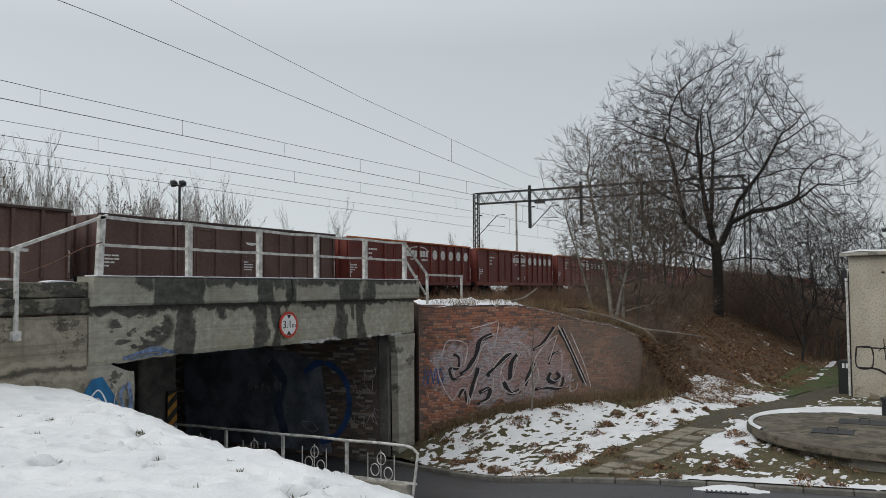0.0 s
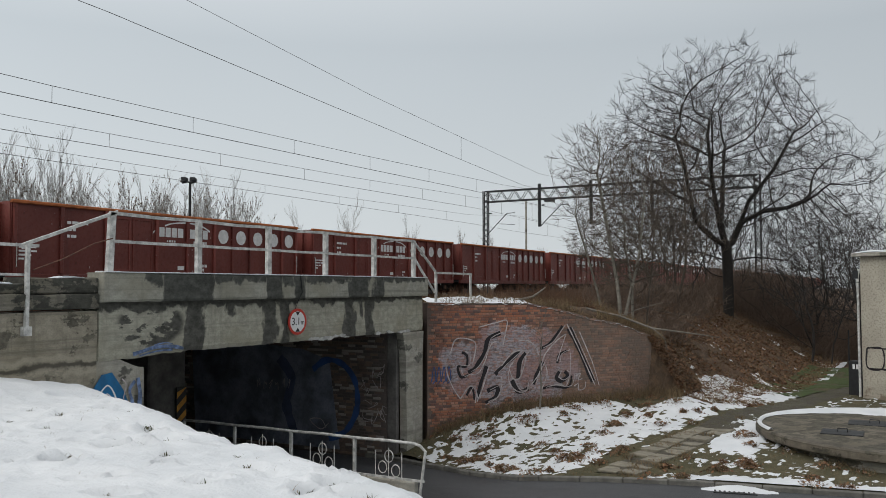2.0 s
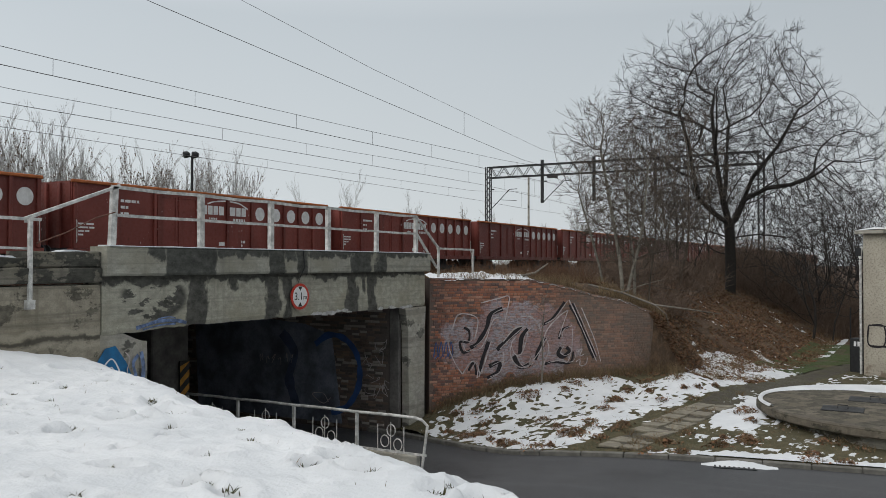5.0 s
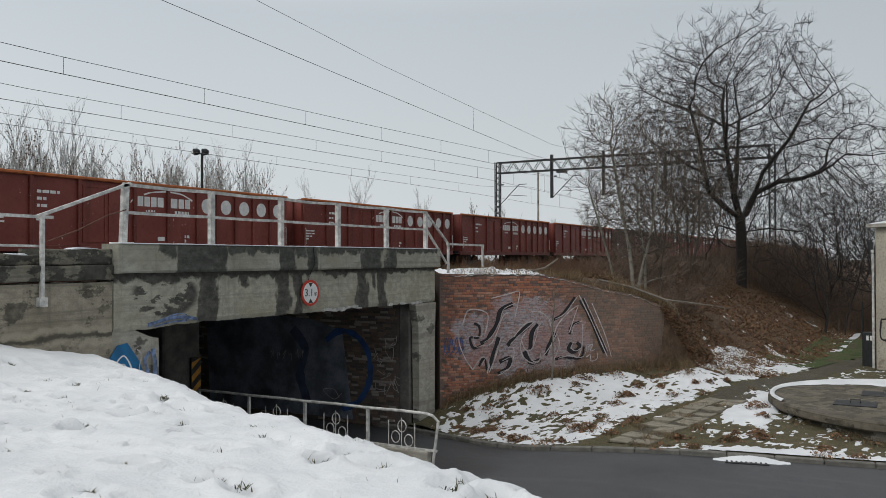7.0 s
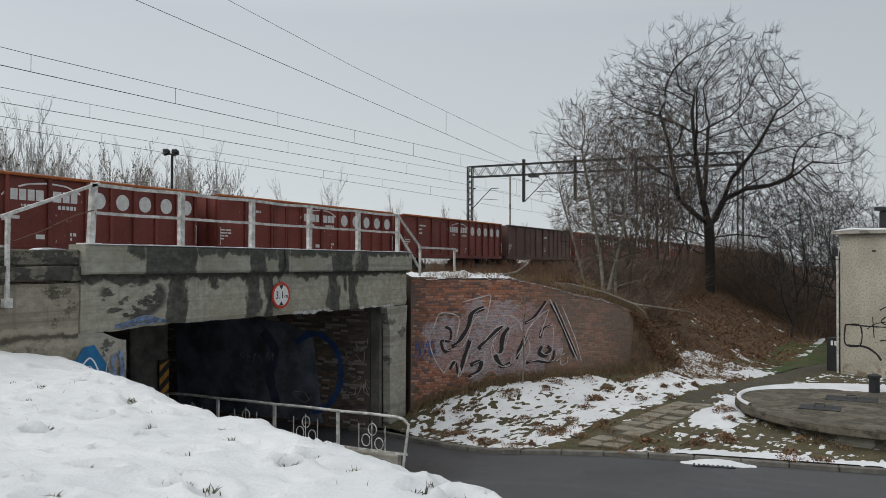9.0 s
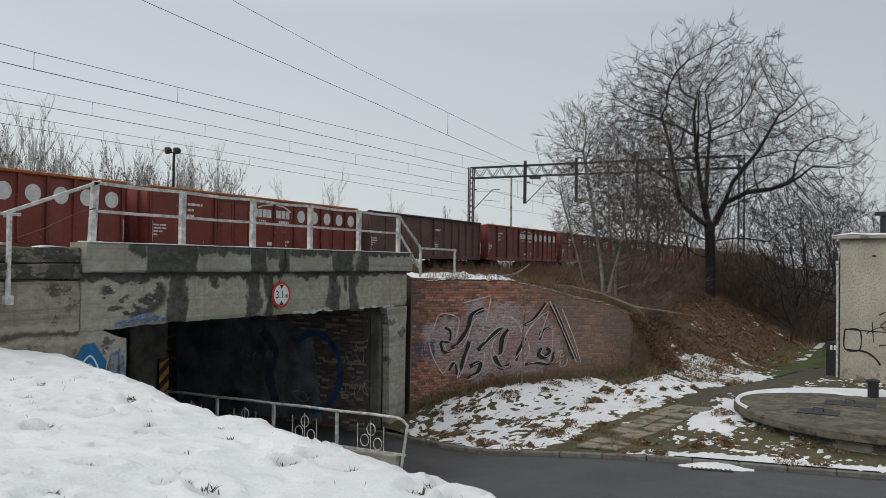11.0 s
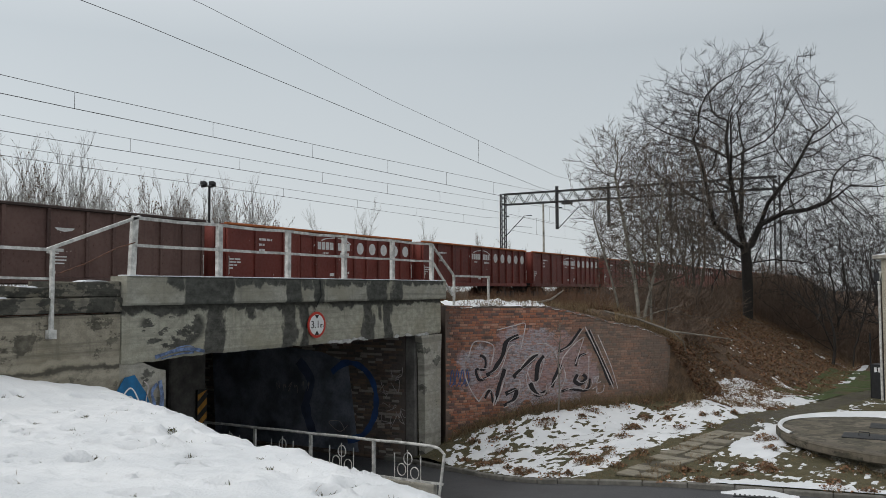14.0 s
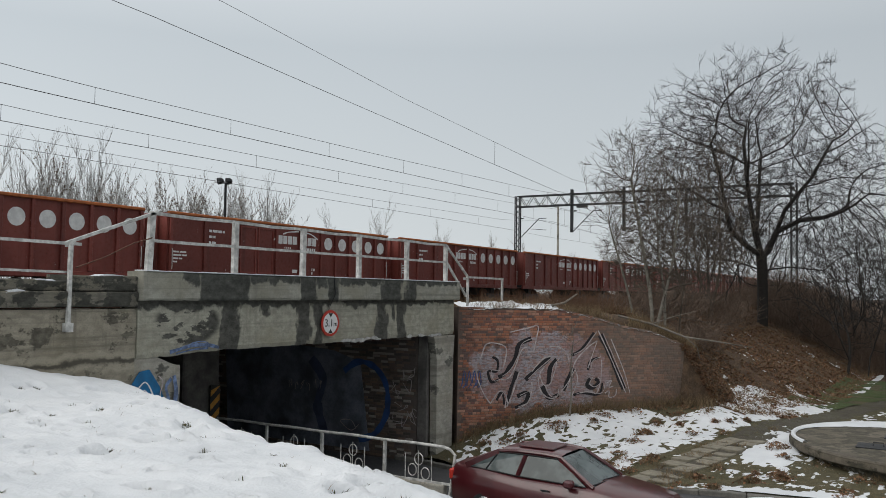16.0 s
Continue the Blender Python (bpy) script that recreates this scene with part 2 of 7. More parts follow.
# first entry paints the shade line under the parapet overhang; the rest are streaks
FASCIA_RUNS_SHADE = [(9.9, 21.5, 0.13), (10.9, 11.6, 0.2), (12.04, 12.57, 1.3), (14.27, 14.76, 1.3), (14.95, 15.3, 1.3), (17.43, 17.85, 1.3), (18.05, 18.2, 0.5), (18.39, 18.81, 1.3), (13.2, 13.5, 0.3), (16.1, 16.6, 0.2)]
PARAPET_RUNS = [(10.85, 11.32, 0.2), (11.32, 12.69, 1), (12.69, 14.29, 0.15), (14.29, 14.82, 1), (14.82, 15.3, 0.24), (15.3, 15.68, 1), (15.68, 17.45, 0.15), (17.45, 18.38, 1), (18.55, 19.04, 1), (19.04, 21.3, 0.13)]
M_CONC = concrete("weathered_concrete", (0.41, 0.4, 0.33), (0.05, 0.05, 0.044), FASCIA_RUNS_SHADE, 4.215, 0.0, (11.2, 3.76, 0.85, 0.42))
M_CONC_LOW = concrete("board_marked_concrete", (0.33, 0.3, 0.235), (0.085, 0.078, 0.06), (), 0, 0.12, None, 3.14, 3.1)
M_CONC_TOP = concrete("parapet_concrete", (0.36, 0.355, 0.305), (0.042, 0.044, 0.039), PARAPET_RUNS, 4.74)
M_CONC_MOSS = concrete("mossy_coping_concrete", (0.19, 0.178, 0.145), (0.035, 0.035, 0.029), (), 0, 0.19, None, None, 7.7)
M_CONC_PALE = concrete("pale_cast_concrete", (0.42, 0.405, 0.355), (0.1, 0.098, 0.085), (), 0, 0.1, None, None, 5.0)
M_WHITE = plain("chipped_white_paint", (0.56, 0.56, 0.54), 0.6, 0, 0.4, 8)
M_RUST = plain("rusty_steel", (0.12, 0.055, 0.035), 0.85, 0, 0.5, 10)
M_STEEL = plain("dark_painted_steel", (0.025, 0.027, 0.03), 0.6, 0.2, 0.4, 8)
M_WIRE = plain("weathered_wire", (0.13, 0.13, 0.135), 0.6, 0.3, 0.2, 2)
M_BALLAST = plain("track_ballast", (0.1, 0.085, 0.07), 0.95, 0, 0.6, 9, 0.8)
M_BARK = plain("dark_bark", (0.026, 0.023, 0.02), 0.95, 0, 0.4, 8, 0.6)
M_TWIG = plain("bare_twig", (0.038, 0.033, 0.03), 0.95, 0, 0.3, 4, 0.1)
M_TWIG_PALE = plain("pale_grey_twig", (0.19, 0.17, 0.145), 0.95, 0, 0.35, 4, 0.1)
# far twigs: distance haze is put into this pale colour
M_TWIG_FAR = plain("haze_paled_far_twig", (0.3, 0.29, 0.28), 0.95, 0, 0.2, 4, 0.1)
M_SHRUB = plain("brown_shrub_stem", (0.16, 0.113, 0.083), 0.95, 0, 0.45, 3, 0.1)
M_LETTER = plain("white_lettering", (0.74, 0.75, 0.75), 0.6, 0, 0.15, 6)
# mottled dull grey, shared by soffit, inner wall, middle pier and low building
M_SOFFIT = plain("dull_grey_soffit", (0.15, 0.142, 0.132), 0.9, 0, 0.5, 1.5, 0.4)
M_BLUE = plain("faded_blue_spray", (0.035, 0.085, 0.23), 0.75, 0, 0.4, 3)
M_CYAN = plain("bright_blue_spray", (0.01, 0.14, 0.32), 0.7, 0, 0.25, 5)
M_CHALK = plain("pale_spray_line", (0.5, 0.45, 0.45), 0.8, 0, 0.35, 7)
M_BLACKSP = plain("black_spray", (0.018, 0.015, 0.018), 0.8, 0, 0.3, 5)
M_SIGNRED = plain("sign_red", (0.5, 0.035, 0.02), 0.45, 0, 0.12, 5)
M_SIGNWHITE = plain("sign_white", (0.72, 0.73, 0.74), 0.4, 0, 0.06, 5)
M_SIGNBLACK = plain("sign_black", (0.012, 0.012, 0.012), 0.5, 0, 0.1, 5)
M_YELLOW = plain("faded_warning_yellow", (0.6, 0.28, 0.04), 0.6, 0, 0.25, 6)
M_SLAB = plain("paving_slab", (0.22, 0.2, 0.155), 0.9, 0, 0.3, 4, 0.4)
M_KERB = plain("kerb_concrete", (0.15, 0.145, 0.13), 0.9, 0, 0.35, 5, 0.5)
M_SPLINTER = plain("spalled_pale_concrete", (0.45, 0.45, 0.44), 0.95, 0, 0.35, 7, 0.8)
M_RUBBER = plain("black_rubber", (0.015, 0.015, 0.015), 0.8, 0, 0.2, 6)


def ground_material(name, a, b, c, scale=1.0):
    """Soil and dead plants: three colours mixed at two scales."""
    n = Nodes(name, 0.96)
    big, mid, fine = n.noise(0.5 * scale, 4), n.noise(4 * scale, 5), n.noise(40, 4)
    col = n.mix(n.step(big, 0.38, 0.62), a, b)
    col = n.mix(n.step(mid, 0.45, 0.62, 0, 0.85), col, c)
    col = n.mix(n.step(fine, 0.4, 0.7, 0, 0.55), col, tuple(q * 0.3 for q in a))
    n.bump(n.math("ADD", mid, fine), 0.8, 0.05)
    return n.done(col)


M_GRASS = ground_material("winter_grass_soil", (0.07, 0.066, 0.03), (0.09, 0.078, 0.038), (0.12, 0.1, 0.052))
M_GREEN = ground_material("thin_green_grass", (0.045, 0.075, 0.016), (0.06, 0.09, 0.022), (0.08, 0.09, 0.035))
M_LITTER = ground_material("leaf_litter_soil", (0.075, 0.048, 0.03), (0.11, 0.06, 0.035), (0.15, 0.095, 0.055))


def asphalt_material():
    n = Nodes("damp_asphalt", 0.5)
    big, streak, fine = n.noise(0.35, 4), n.noise(0.9, 3, (0.25, 3, 1)), n.noise(90, 3)
    col = n.mix(n.step(big, 0.35, 0.65), (0.034, 0.036, 0.04), (0.05, 0.052, 0.056))
    col = n.mix(n.step(streak, 0.56, 0.7, 0, 0.4), col, (0.075, 0.078, 0.082))
    col = n.mix(n.step(fine, 0.5, 0.75, 0, 0.5), col, (0.09, 0.09, 0.09))
    n.bump(fine, 0.35, 0.01)
    return n.done(col, n.step(big, 0.3, 0.7, 0.42, 0.68))


def snow_material():
    n = Nodes("settled_snow", 0.6)
    a, b = n.noise(1.2, 4), n.noise(26, 5)
    n.bump(n.math("ADD", n.math("MULTIPLY", a, 2.0), n.math("MULTIPLY", b, 0.8)), 0.6, 0.03)
    return n.done(n.mix(n.step(a, 0.3, 0.7), (0.6, 0.625, 0.65), (0.7, 0.72, 0.74)))


def brick_material(name, tones, dirt=0.5, paint=False):
    """Bricks that differ one by one; sooty stains; faded spray paint in its own blotch."""
    n = Nodes(name, 0.92)
    geo = n.t.nodes.new("ShaderNodeNewGeometry")
    n.co = geo.outputs["Position"]
    r = n.math("FRACT", n.math("ADD", geo.outputs["Random Per Island"], n.each()))
    ramp_ = n.t.nodes.new("ShaderNodeValToRGB")
    ramp_.color_ramp.interpolation = "CONSTANT"
    els = ramp_.color_ramp.elements
    els[0].color = (*tones[0], 1)
    els[1].position, els[1].color = 1 / len(tones), (*tones[1], 1)
    for i, tone in enumerate(tones[2:], 2):
        els.new(i / len(tones)).color = (*tone, 1)
    n.put(ramp_.inputs[0], r)
    col = ramp_.outputs[0]
    big, fine = n.noise(0.8, 5), n.noise(22, 4)
    col = n.mix(n.step(big, 0.5, 0.66, 0, dirt), col, (0.045, 0.04, 0.036))
    col = n.mix(n.step(fine, 0.5, 0.8, 0, 0.5), col, (0.22, 0.17, 0.14))
    if paint:
        col = n.mix(n.step(n.noise(0.33, 3, shift=(2, 9, 0)), 0.48, 0.62, 0, 0.45), col, (0.085, 0.06, 0.05))
        col = n.mix(n.step(n.noise(2.6, 5, shift=(5, 2, 1)), 0.55, 0.7, 0, 0.55), col, (0.06, 0.05, 0.045))
        x = n.math("MULTIPLY", n.math("SUBTRACT", n.math("MULTIPLY", n.xyz()["Y"], 0.77), n.math("MULTIPLY", n.xyz()["X"], -0.64)), 1.0)
        u = n.math("SUBTRACT", x, 11.4)
        z = n.math("SUBTRACT", n.xyz()["Z"], 2.05)
        rad = n.math("ADD", n.math("POWER", n.math("DIVIDE", u, 2.35), 2.0), n.math("POWER", n.math("DIVIDE", z, 1.25), 2.0))
        wob = n.noise(1.7, 3)
        rad = n.math("ADD", rad, n.math("MULTIPLY", n.math("SUBTRACT", wob, 0.5), 2.2))
        col = n.mix(n.math("MULTIPLY", n.step(n.math("ADD", u, n.math("MULTIPLY", n.noise(0.9, 4), 2.0)), 1.2, 3.6), 0.6), col, (0.2, 0.16, 0.13))
        col = n.mix(n.step(n.noise(2.0, 5, (0.5, 0.5, 7), 0.7, (0, 3, 0)), 0.58, 0.68, 0, 0.35), col, (0.05, 0.035, 0.03))
        f = n.step(rad, 1.0, 0.8)
        f = n.math("MULTIPLY", f, n.step(n.noise(9, 5, (1, 1, 2.5)), 0.4, 0.58, 0.3, 0.9))
        col = n.mix(f, col, n.mix(n.step(n.noise(1.1, 2, shift=(4, 1, 0)), 0.45, 0.55), (0.33, 0.24, 0.245), (0.36, 0.34, 0.37)))
    n.bump(fine, 0.6, 0.01)
    return n.done(col)


M_ASPHALT = asphalt_material()
M_SNOW = snow_material()
RED_TONES = [(0.34, 0.135, 0.078), (0.38, 0.16, 0.095), (0.28, 0.12, 0.08), (0.2, 0.105, 0.085), (0.37, 0.18, 0.12), (0.14, 0.09, 0.08), (0.42, 0.23, 0.165)]
M_BRICK = brick_material("old_red_brick", RED_TONES, 0.4, True)
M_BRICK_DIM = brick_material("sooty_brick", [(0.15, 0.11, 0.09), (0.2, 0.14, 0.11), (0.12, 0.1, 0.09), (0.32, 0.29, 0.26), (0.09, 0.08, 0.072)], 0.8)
M_MORTAR = brick_material("old_mortar", [(0.17, 0.125, 0.105), (0.15, 0.11, 0.09)], 0.6, True)


def plaster_material():
    n = Nodes("roughcast_render", 0.95)
    big, grit, low = n.noise(0.7, 4), n.noise(15, 4), n.step(n.xyz()["Z"], 0.1, 1.6)
    col = n.mix(n.step(big, 0.35, 0.68), (0.36, 0.33, 0.27), (0.46, 0.43, 0.355))
    col = n.mix(n.step(grit, 0.45, 0.7, 0, 0.7), col, (0.2, 0.18, 0.15))
    col = n.mix(n.math("MULTIPLY", n.step(n.noise(2.5, 4), 0.5, 0.6), n.step(n.xyz()["Z"], 0.9, 0.3)), col, (0.2, 0.16, 0.12))
    n.bump(grit, 0.8, 0.02)
    return n.done(col)


M_PLASTER = plaster_material()


def wagon_paint(name, base, fade, rust, rough):
    """Wagon paint: sun-faded panels, dirt runs from the top, rust at random."""
    n = Nodes(name, rough)
    each = n.each()
    big = n.noise(0.8, 4)
    run = n.noise(3.0, 4, (1, 1, 0.08))
    spot = n.noise(9, 5)
    col = n.mix(n.step(big, 0.35, 0.65), base, fade)
    col = n.mix(n.step(run, 0.52, 0.7, 0, 0.45), col, tuple(q * 0.45 for q in base))
    col = n.mix(n.step(spot, 0.62, 0.72, 0, 0.6), col, rust)
    fleck = n.math("MULTIPLY", n.step(n.noise(11, 3, (1, 1, 0.45)), 0.66, 0.69), n.step(n.noise(0.7, 2, shift=(0, 5, 0)), 0.54, 0.62))
    col = n.mix(fleck, col, (0.5, 0.42, 0.39))
    hsv = n.t.nodes.new("ShaderNodeHueSaturation")
    n.put(hsv.inputs["Value"], n.step(each, 0, 1, 0.8, 1.2))
    n.put(hsv.inputs["Color"], col)
    n.bump(spot, 0.12, 0.01)
    return n.done(hsv.outputs[0], n.step(spot, 0.3, 0.7, rough - 0.1, rough + 0.2))


M_RED = wagon_paint("oxide_red_paint", (0.15, 0.031, 0.023), (0.19, 0.044, 0.033), (0.075, 0.027, 0.018), 0.5)
M_BROWN = wagon_paint("dull_brown_paint", (0.11, 0.063, 0.055), (0.145, 0.088, 0.076), (0.06, 0.03, 0.02), 0.7)
M_ORANGE = plain("bare_rust_top_edge", (0.44, 0.135, 0.045), 0.85, 0, 0.3, 5)
M_BROWN_EDGE = plain("grimy_top_edge", (0.07, 0.05, 0.045), 0.85, 0, 0.3, 5)

# ---- ground ----
DECK_X, RAIL_Z = -12.4, 3.75
NEAR_Y, FAR_Y = 11.0, 20.25        # the faces of the two abutments
KERB = [(-220, 20.05), (-12.8, 20.05), (-11.2, 19.6), (-9.7, 18.95), (-8.4, 18.55), (-7.0, 18.7), (-5.5, 18.95), (-3.7, 19.35), (0.1, 20.05), (8, 22.4), (60, 40)]
WING = [(-12.35, 21.5), (-7.3, 27.6)]


def kerb_y(x):
    return lerp_table(KERB, x)


def road_z(x):
    return -0.4 * smooth(-4.5, -12.5, x)


CREST = [(-30, 9.7), (-14.1, 9.7), (-12.06, 9.25), (-9.85, 8.35), (-7.4, 7.2), (-6.09, 6.65), (-5.11, 6.35), (-3.55, 5.72), (-2.2, 5.25), (0, 4.85), (10, 5.4), (40, 12)]
rng = random.Random(5)
PRINTS = [(rng.uniform(-11, 3), rng.uniform(1.6, 8.6), rng.uniform(0.04, 0.1), rng.uniform(0.025, 0.11), rng.uniform(-0.6, 0.6)) for _ in range(480)]
PRINTS += [(rng.uniform(-11, 1), rng.uniform(2.4, 8.4), rng.uniform(0.07, 0.13), rng.uniform(0.1, 0.22), rng.uniform(-0.5, 0.5)) for _ in range(120)]


def bank_z(x, y):
    """The snowy bank on which the camera stands."""
    d = y - lerp_table(CREST, x)
    top = 2.88 + 0.05 * fbm(x * 0.35, y * 0.35) + 0.5 * smooth(9.6, 6.4, y) * smooth(-10.2, -12.45, x)
    fall = max(0.0, d + 0.2)
    z = top - (0.8 * fall * fall / (fall + 0.5))
    z += 0.03 * fbm(x * 1.6, y * 1.6, 3.0) + 0.014 * fbm(x * 5, y * 5, 5.0, 3)
    return max(z, 0.02)


def crest_x(y):
    return lerp_table([(21, -12.2), (27, -9.2), (34, -10.8), (60, -11.2)], y)


def wing_line_y(x):
    return WING[0][1] + (x - WING[0][0]) / (WING[1][0] - WING[0][0]) * (WING[1][1] - WING[0][1])


def wing_top(u):
    return lerp_table([(0, 4.02), (3.5, 3.97), (5.0, 3.66), (5.6, 3.48), (6.7, 3.3), (7.92, 2.86), (9, 2.5)], u)


def toe_x(y):
    """Where the embankment begins: along the wing wall, then along the path."""
    if y < 27.6:
        return WING[0][0] + (y - WING[0][1]) / 6.1 * 5.05
    return lerp_table([(27.6, -7.3), (32, -5.4), (37, -4.0), (60, -3.4)], y)


def embank_z(x, y):
    t = toe_x(y)
    if y < 27.6:
        base = wing_top(max(0.0, (y - WING[0][1]) / 6.1 * 7.92)) - 0.1
    else:
        base = 2.78 + (0.3 - 2.78) * smooth(27.6, 31.5, y)
    if x < t:
        z = min(3.78, base + 0.52 * (t - x)) + (0.08 * fbm(x * 0.5, y * 0.5, 9.0) + 0.05 * fbm(x * 1.9, y * 1.9, 2.0)) * smooth(0, 1, t - x)
    else:
        z = base - 1.6 * (x - t)
        if y > 44:
            z = max(z, 0.3)
    return max(z, -0.45)


def verge_z(x, y):
    d = y - kerb_y(x)
    z = road_z(x) + 0.1 + (0.26 - road_z(x)) * smooth(0, 5, d) + (0.045 * fbm(x * 0.6, y * 0.6, 4.0) + 0.03 * fbm(x * 2.4, y * 2.4, 6.0, 3)) * smooth(0, 1, d)
    k = min(1, max(0, (x - WING[0][0]) / 5.05))
    near = smooth(3.4, 0.1, wing_line_y(min(x, WING[1][0])) - y)
    z += (0.3 + 0.3 * k) * near * smooth(-13.0, -11.6, x) * smooth(-3.5, -7, x)
    return z


def frange(a, b, s):
    n = max(1, round((b - a) / s))
    return [a + (b - a) * i / n for i in range(n + 1)]


g = Shape()
far = [-2500, -900, -300, -140, -60, -30, 0, 30, 60, 120, 400, 900, 2500]
g.grid(far, far, lambda x, y: -0.6)
solid("ground", g, M_GRASS, "flat winter grassland reaching the horizon", "ground", kind="structure")

g = Shape()
g.grid([-220, -150, -90, -60, -40] + frange(-30, 40, 0.5), frange(0, 1, 0.1), lambda x, y: y)
g.v = [(x, (kerb_y(x) + 0.02) * z + (1 - z) * (6.6 if x > -8.6 else 15.2), road_z(x)) for x, y, z in g.v]
solid("road", g, M_ASPHALT, "dark damp asphalt road leading under the bridge", "road", kind="structure")
g = Shape()
for a, b in ((-8.0, -3.0), (-1.5, 3.5)):
    g.add([(x, 13.2 + 0.27 * (x + 8) + o, road_z(x) + 0.004) for x in (a, (a + b) / 2, b) for o in (0, 0.05)], [(0, 2, 3, 1), (2, 4, 5, 3)])
solid("road_marking", g, M_KERB, "worn pale line on the asphalt", "road marking", kind="structure")

g = Shape()
g.box(-40, -8.9, NEAR_Y, 15.03, -0.5, -0.1)
solid("pavement", g, M_KERB, "raised concrete footway through the underpass", "pavement", kind="structure")

g = Shape()
g.smooth = True
gx, gy = frange(-12.45, 4, 0.042), frange(0.9, 11.2, 0.042)
g.grid(gx, gy, bank_z)
dent = np.zeros((len(gy), len(gx)))
ax, ay = np.array(gx), np.array(gy)
for px, py, r, dz, a in PRINTS:
    ix, iy = np.where(abs(ax - px) < 0.5)[0], np.where(abs(ay - py) < 0.5)[0]
    X, Y = np.meshgrid(ax[ix] - px, ay[iy] - py)
    u, w = X * math.cos(a) + Y * math.sin(a), -X * math.sin(a) + Y * math.cos(a)
    q = (u / (r * 1.7)) ** 2 + (w / r) ** 2
    dent[np.ix_(iy, ix)] += dz * (-np.exp(-q * 1.4) + 0.25 * np.exp(-(q - 2.2) ** 2))
g.v = [(x, y, z + d) for (x, y, z), d in zip(g.v, dent.ravel())]
g.grid(frange(4, 40, 1.2), frange(0.9, 11.2, 0.35), bank_z)
g.grid(frange(-12.45, 40, 1.5), frange(-30, 1.2, 1.5), lambda x, y: 2.85 + 0.05 * fbm(x * 0.35, y * 0.35) + 0.5 * smooth(-10.2, -12.45, x))
solid("snowy_bank", g, M_SNOW, "grassy bank under trodden white snow", "snow bank", kind="structure")

g = Shape()
g.smooth = True
g.grid(frange(-13, 24, 0.2), frange(0, 1, 0.012), lambda x, y: y)
g.v = [(x, kerb_y(x) + 0.14 + z * 26, verge_z(x, kerb_y(x) + 0.14 + z * 26)) for x, y, z in g.v]
solid("verge", g, M_GRASS, "muddy winter grass verge beside the road", "verge", kind="structure")


def path_x(y):
    """The middle of the trodden path."""
    return lerp_table([(18, -6.3), (20, -5.85), (22.8, -5.2), (25, -4.8), (30, -3.75), (36, -2.25), (44, 0.5)], y)


def snow_cover(x, y):
    """How much snow lies at a place on the verge: above zero it shows."""
    d = y - kerb_y(x)
    big, mid, fine = fbm(x * 0.5, y * 0.35, 11.0), fbm(x * 1.9, y * 1.2, 17.0), fbm(x * 7.0, y * 5.0, 23.0, 3)
    off = x - path_x(y)
    t = toe_x(y)
    if off < 0:      # between the wall and the path
        want = 0.3 * smooth(0.05, 0.5, d) - 0.1
        want -= 0.9 * (smooth(0.9, 0.0, wing_line_y(min(x, -7.3)) - y) if y < 27.6 and x < -7.2 else 0.0)
        want -= 0.9 * smooth(-11.2, -12.2, x)
        e = 0.4 * smooth(21.5, 26, y)
        want -= 1.1 * smooth(-1.25 + e, -0.75 + e, off)
        if y > 26 and embank_z(x, y) > verge_z(x, y) + 0.12:
            want -= 2.0
        want += 0.22 * smooth(25, 28, y) - 1.2 * smooth(33.5, 35, y)
    else:
        want = -0.36 + 1.35 * smooth(0.9, 0.45, d) * smooth(-4.6, -3.6, x)
        want += 1.5 * smooth(0.95, 0.35, abs(x + 4.05)) * smooth(21.8, 23.2, y) * smooth(29, 27.5, y)
        want += 0.7 * smooth(0.3, 1.2, x) * smooth(24, 22.5, y)
        want -= 1.0 * smooth(0.8, 0.45, off)
    return want + 0.25 * big + 0.55 * mid + 0.85 * fine


g = Shape()
g.smooth = True
g.grid(frange(-12.6, 6, 0.06), frange(0, 1, 0.005), lambda x, y: y)
g.v = [(x, kerb_y(x) + 0.16 + z * 16, 0) for x, y, z in g.v]
g.v = [(x, y, max(verge_z(x, y), embank_z(x, y) if y > 27.6 else -1) + 0.06 * max(-0.6, min(0.55, snow_cover(x, y)))) for x, y, z in g.v]
high = [z - max(verge_z(x, y), embank_z(x, y) if y > 27.6 else -1) for x, y, z in g.v]
keep = [f for f in g.f if max(high[i] for i in f) > -0.006]
used = sorted({i for f in keep for i in f})
back = {i: j for j, i in enumerate(used)}
g.v, g.f = [g.v[i] for i in used], [tuple(back[i] for i in f) for f in keep]
solid("snow_patches", g, M_SNOW, "melting patches of snow on the grass verge", "snow", kind="stuff", tidy=False)

# bare wet earth where the path has no slabs left
g = Shape()
g.smooth = True
g.grid(frange(-1, 1, 0.1), frange(19.3, 40, 0.14), lambda x, y: 0)
g.v = [(path_x(y) + x * (0.62 + 0.14 * fbm(y * 0.9, x)), y, 0) for x, y, z in g.v]
g.v = [(x, y, verge_z(x, y) + 0.02 - 0.05 * smooth(0.4, 0.66, abs(x - path_x(y)))) for x, y, z in g.v]
solid("mud_track", g, ground_material("trodden_wet_earth", (0.075, 0.066, 0.05), (0.1, 0.09, 0.068), (0.085, 0.08, 0.045)), "dark trodden earth of the path", "path", kind="structure")

# a strip of green grass along the foot of the embankment
g = Shape()
g.smooth = True
g.grid(frange(0, 1, 0.1), frange(33.5, 46, 0.4), lambda x, y: x)
g.v = [(toe_x(y) - 0.4 + z * (path_x(y) - 0.5 - toe_x(y) + 0.4), y, 0) for x, y, z in g.v]
g.v = [(x, y, max(embank_z(x, y), verge_z(x, y)) + 0.03 * (1 if 0.3 < 0.5 + fbm(x, y) else -1)) for x, y, z in g.v]
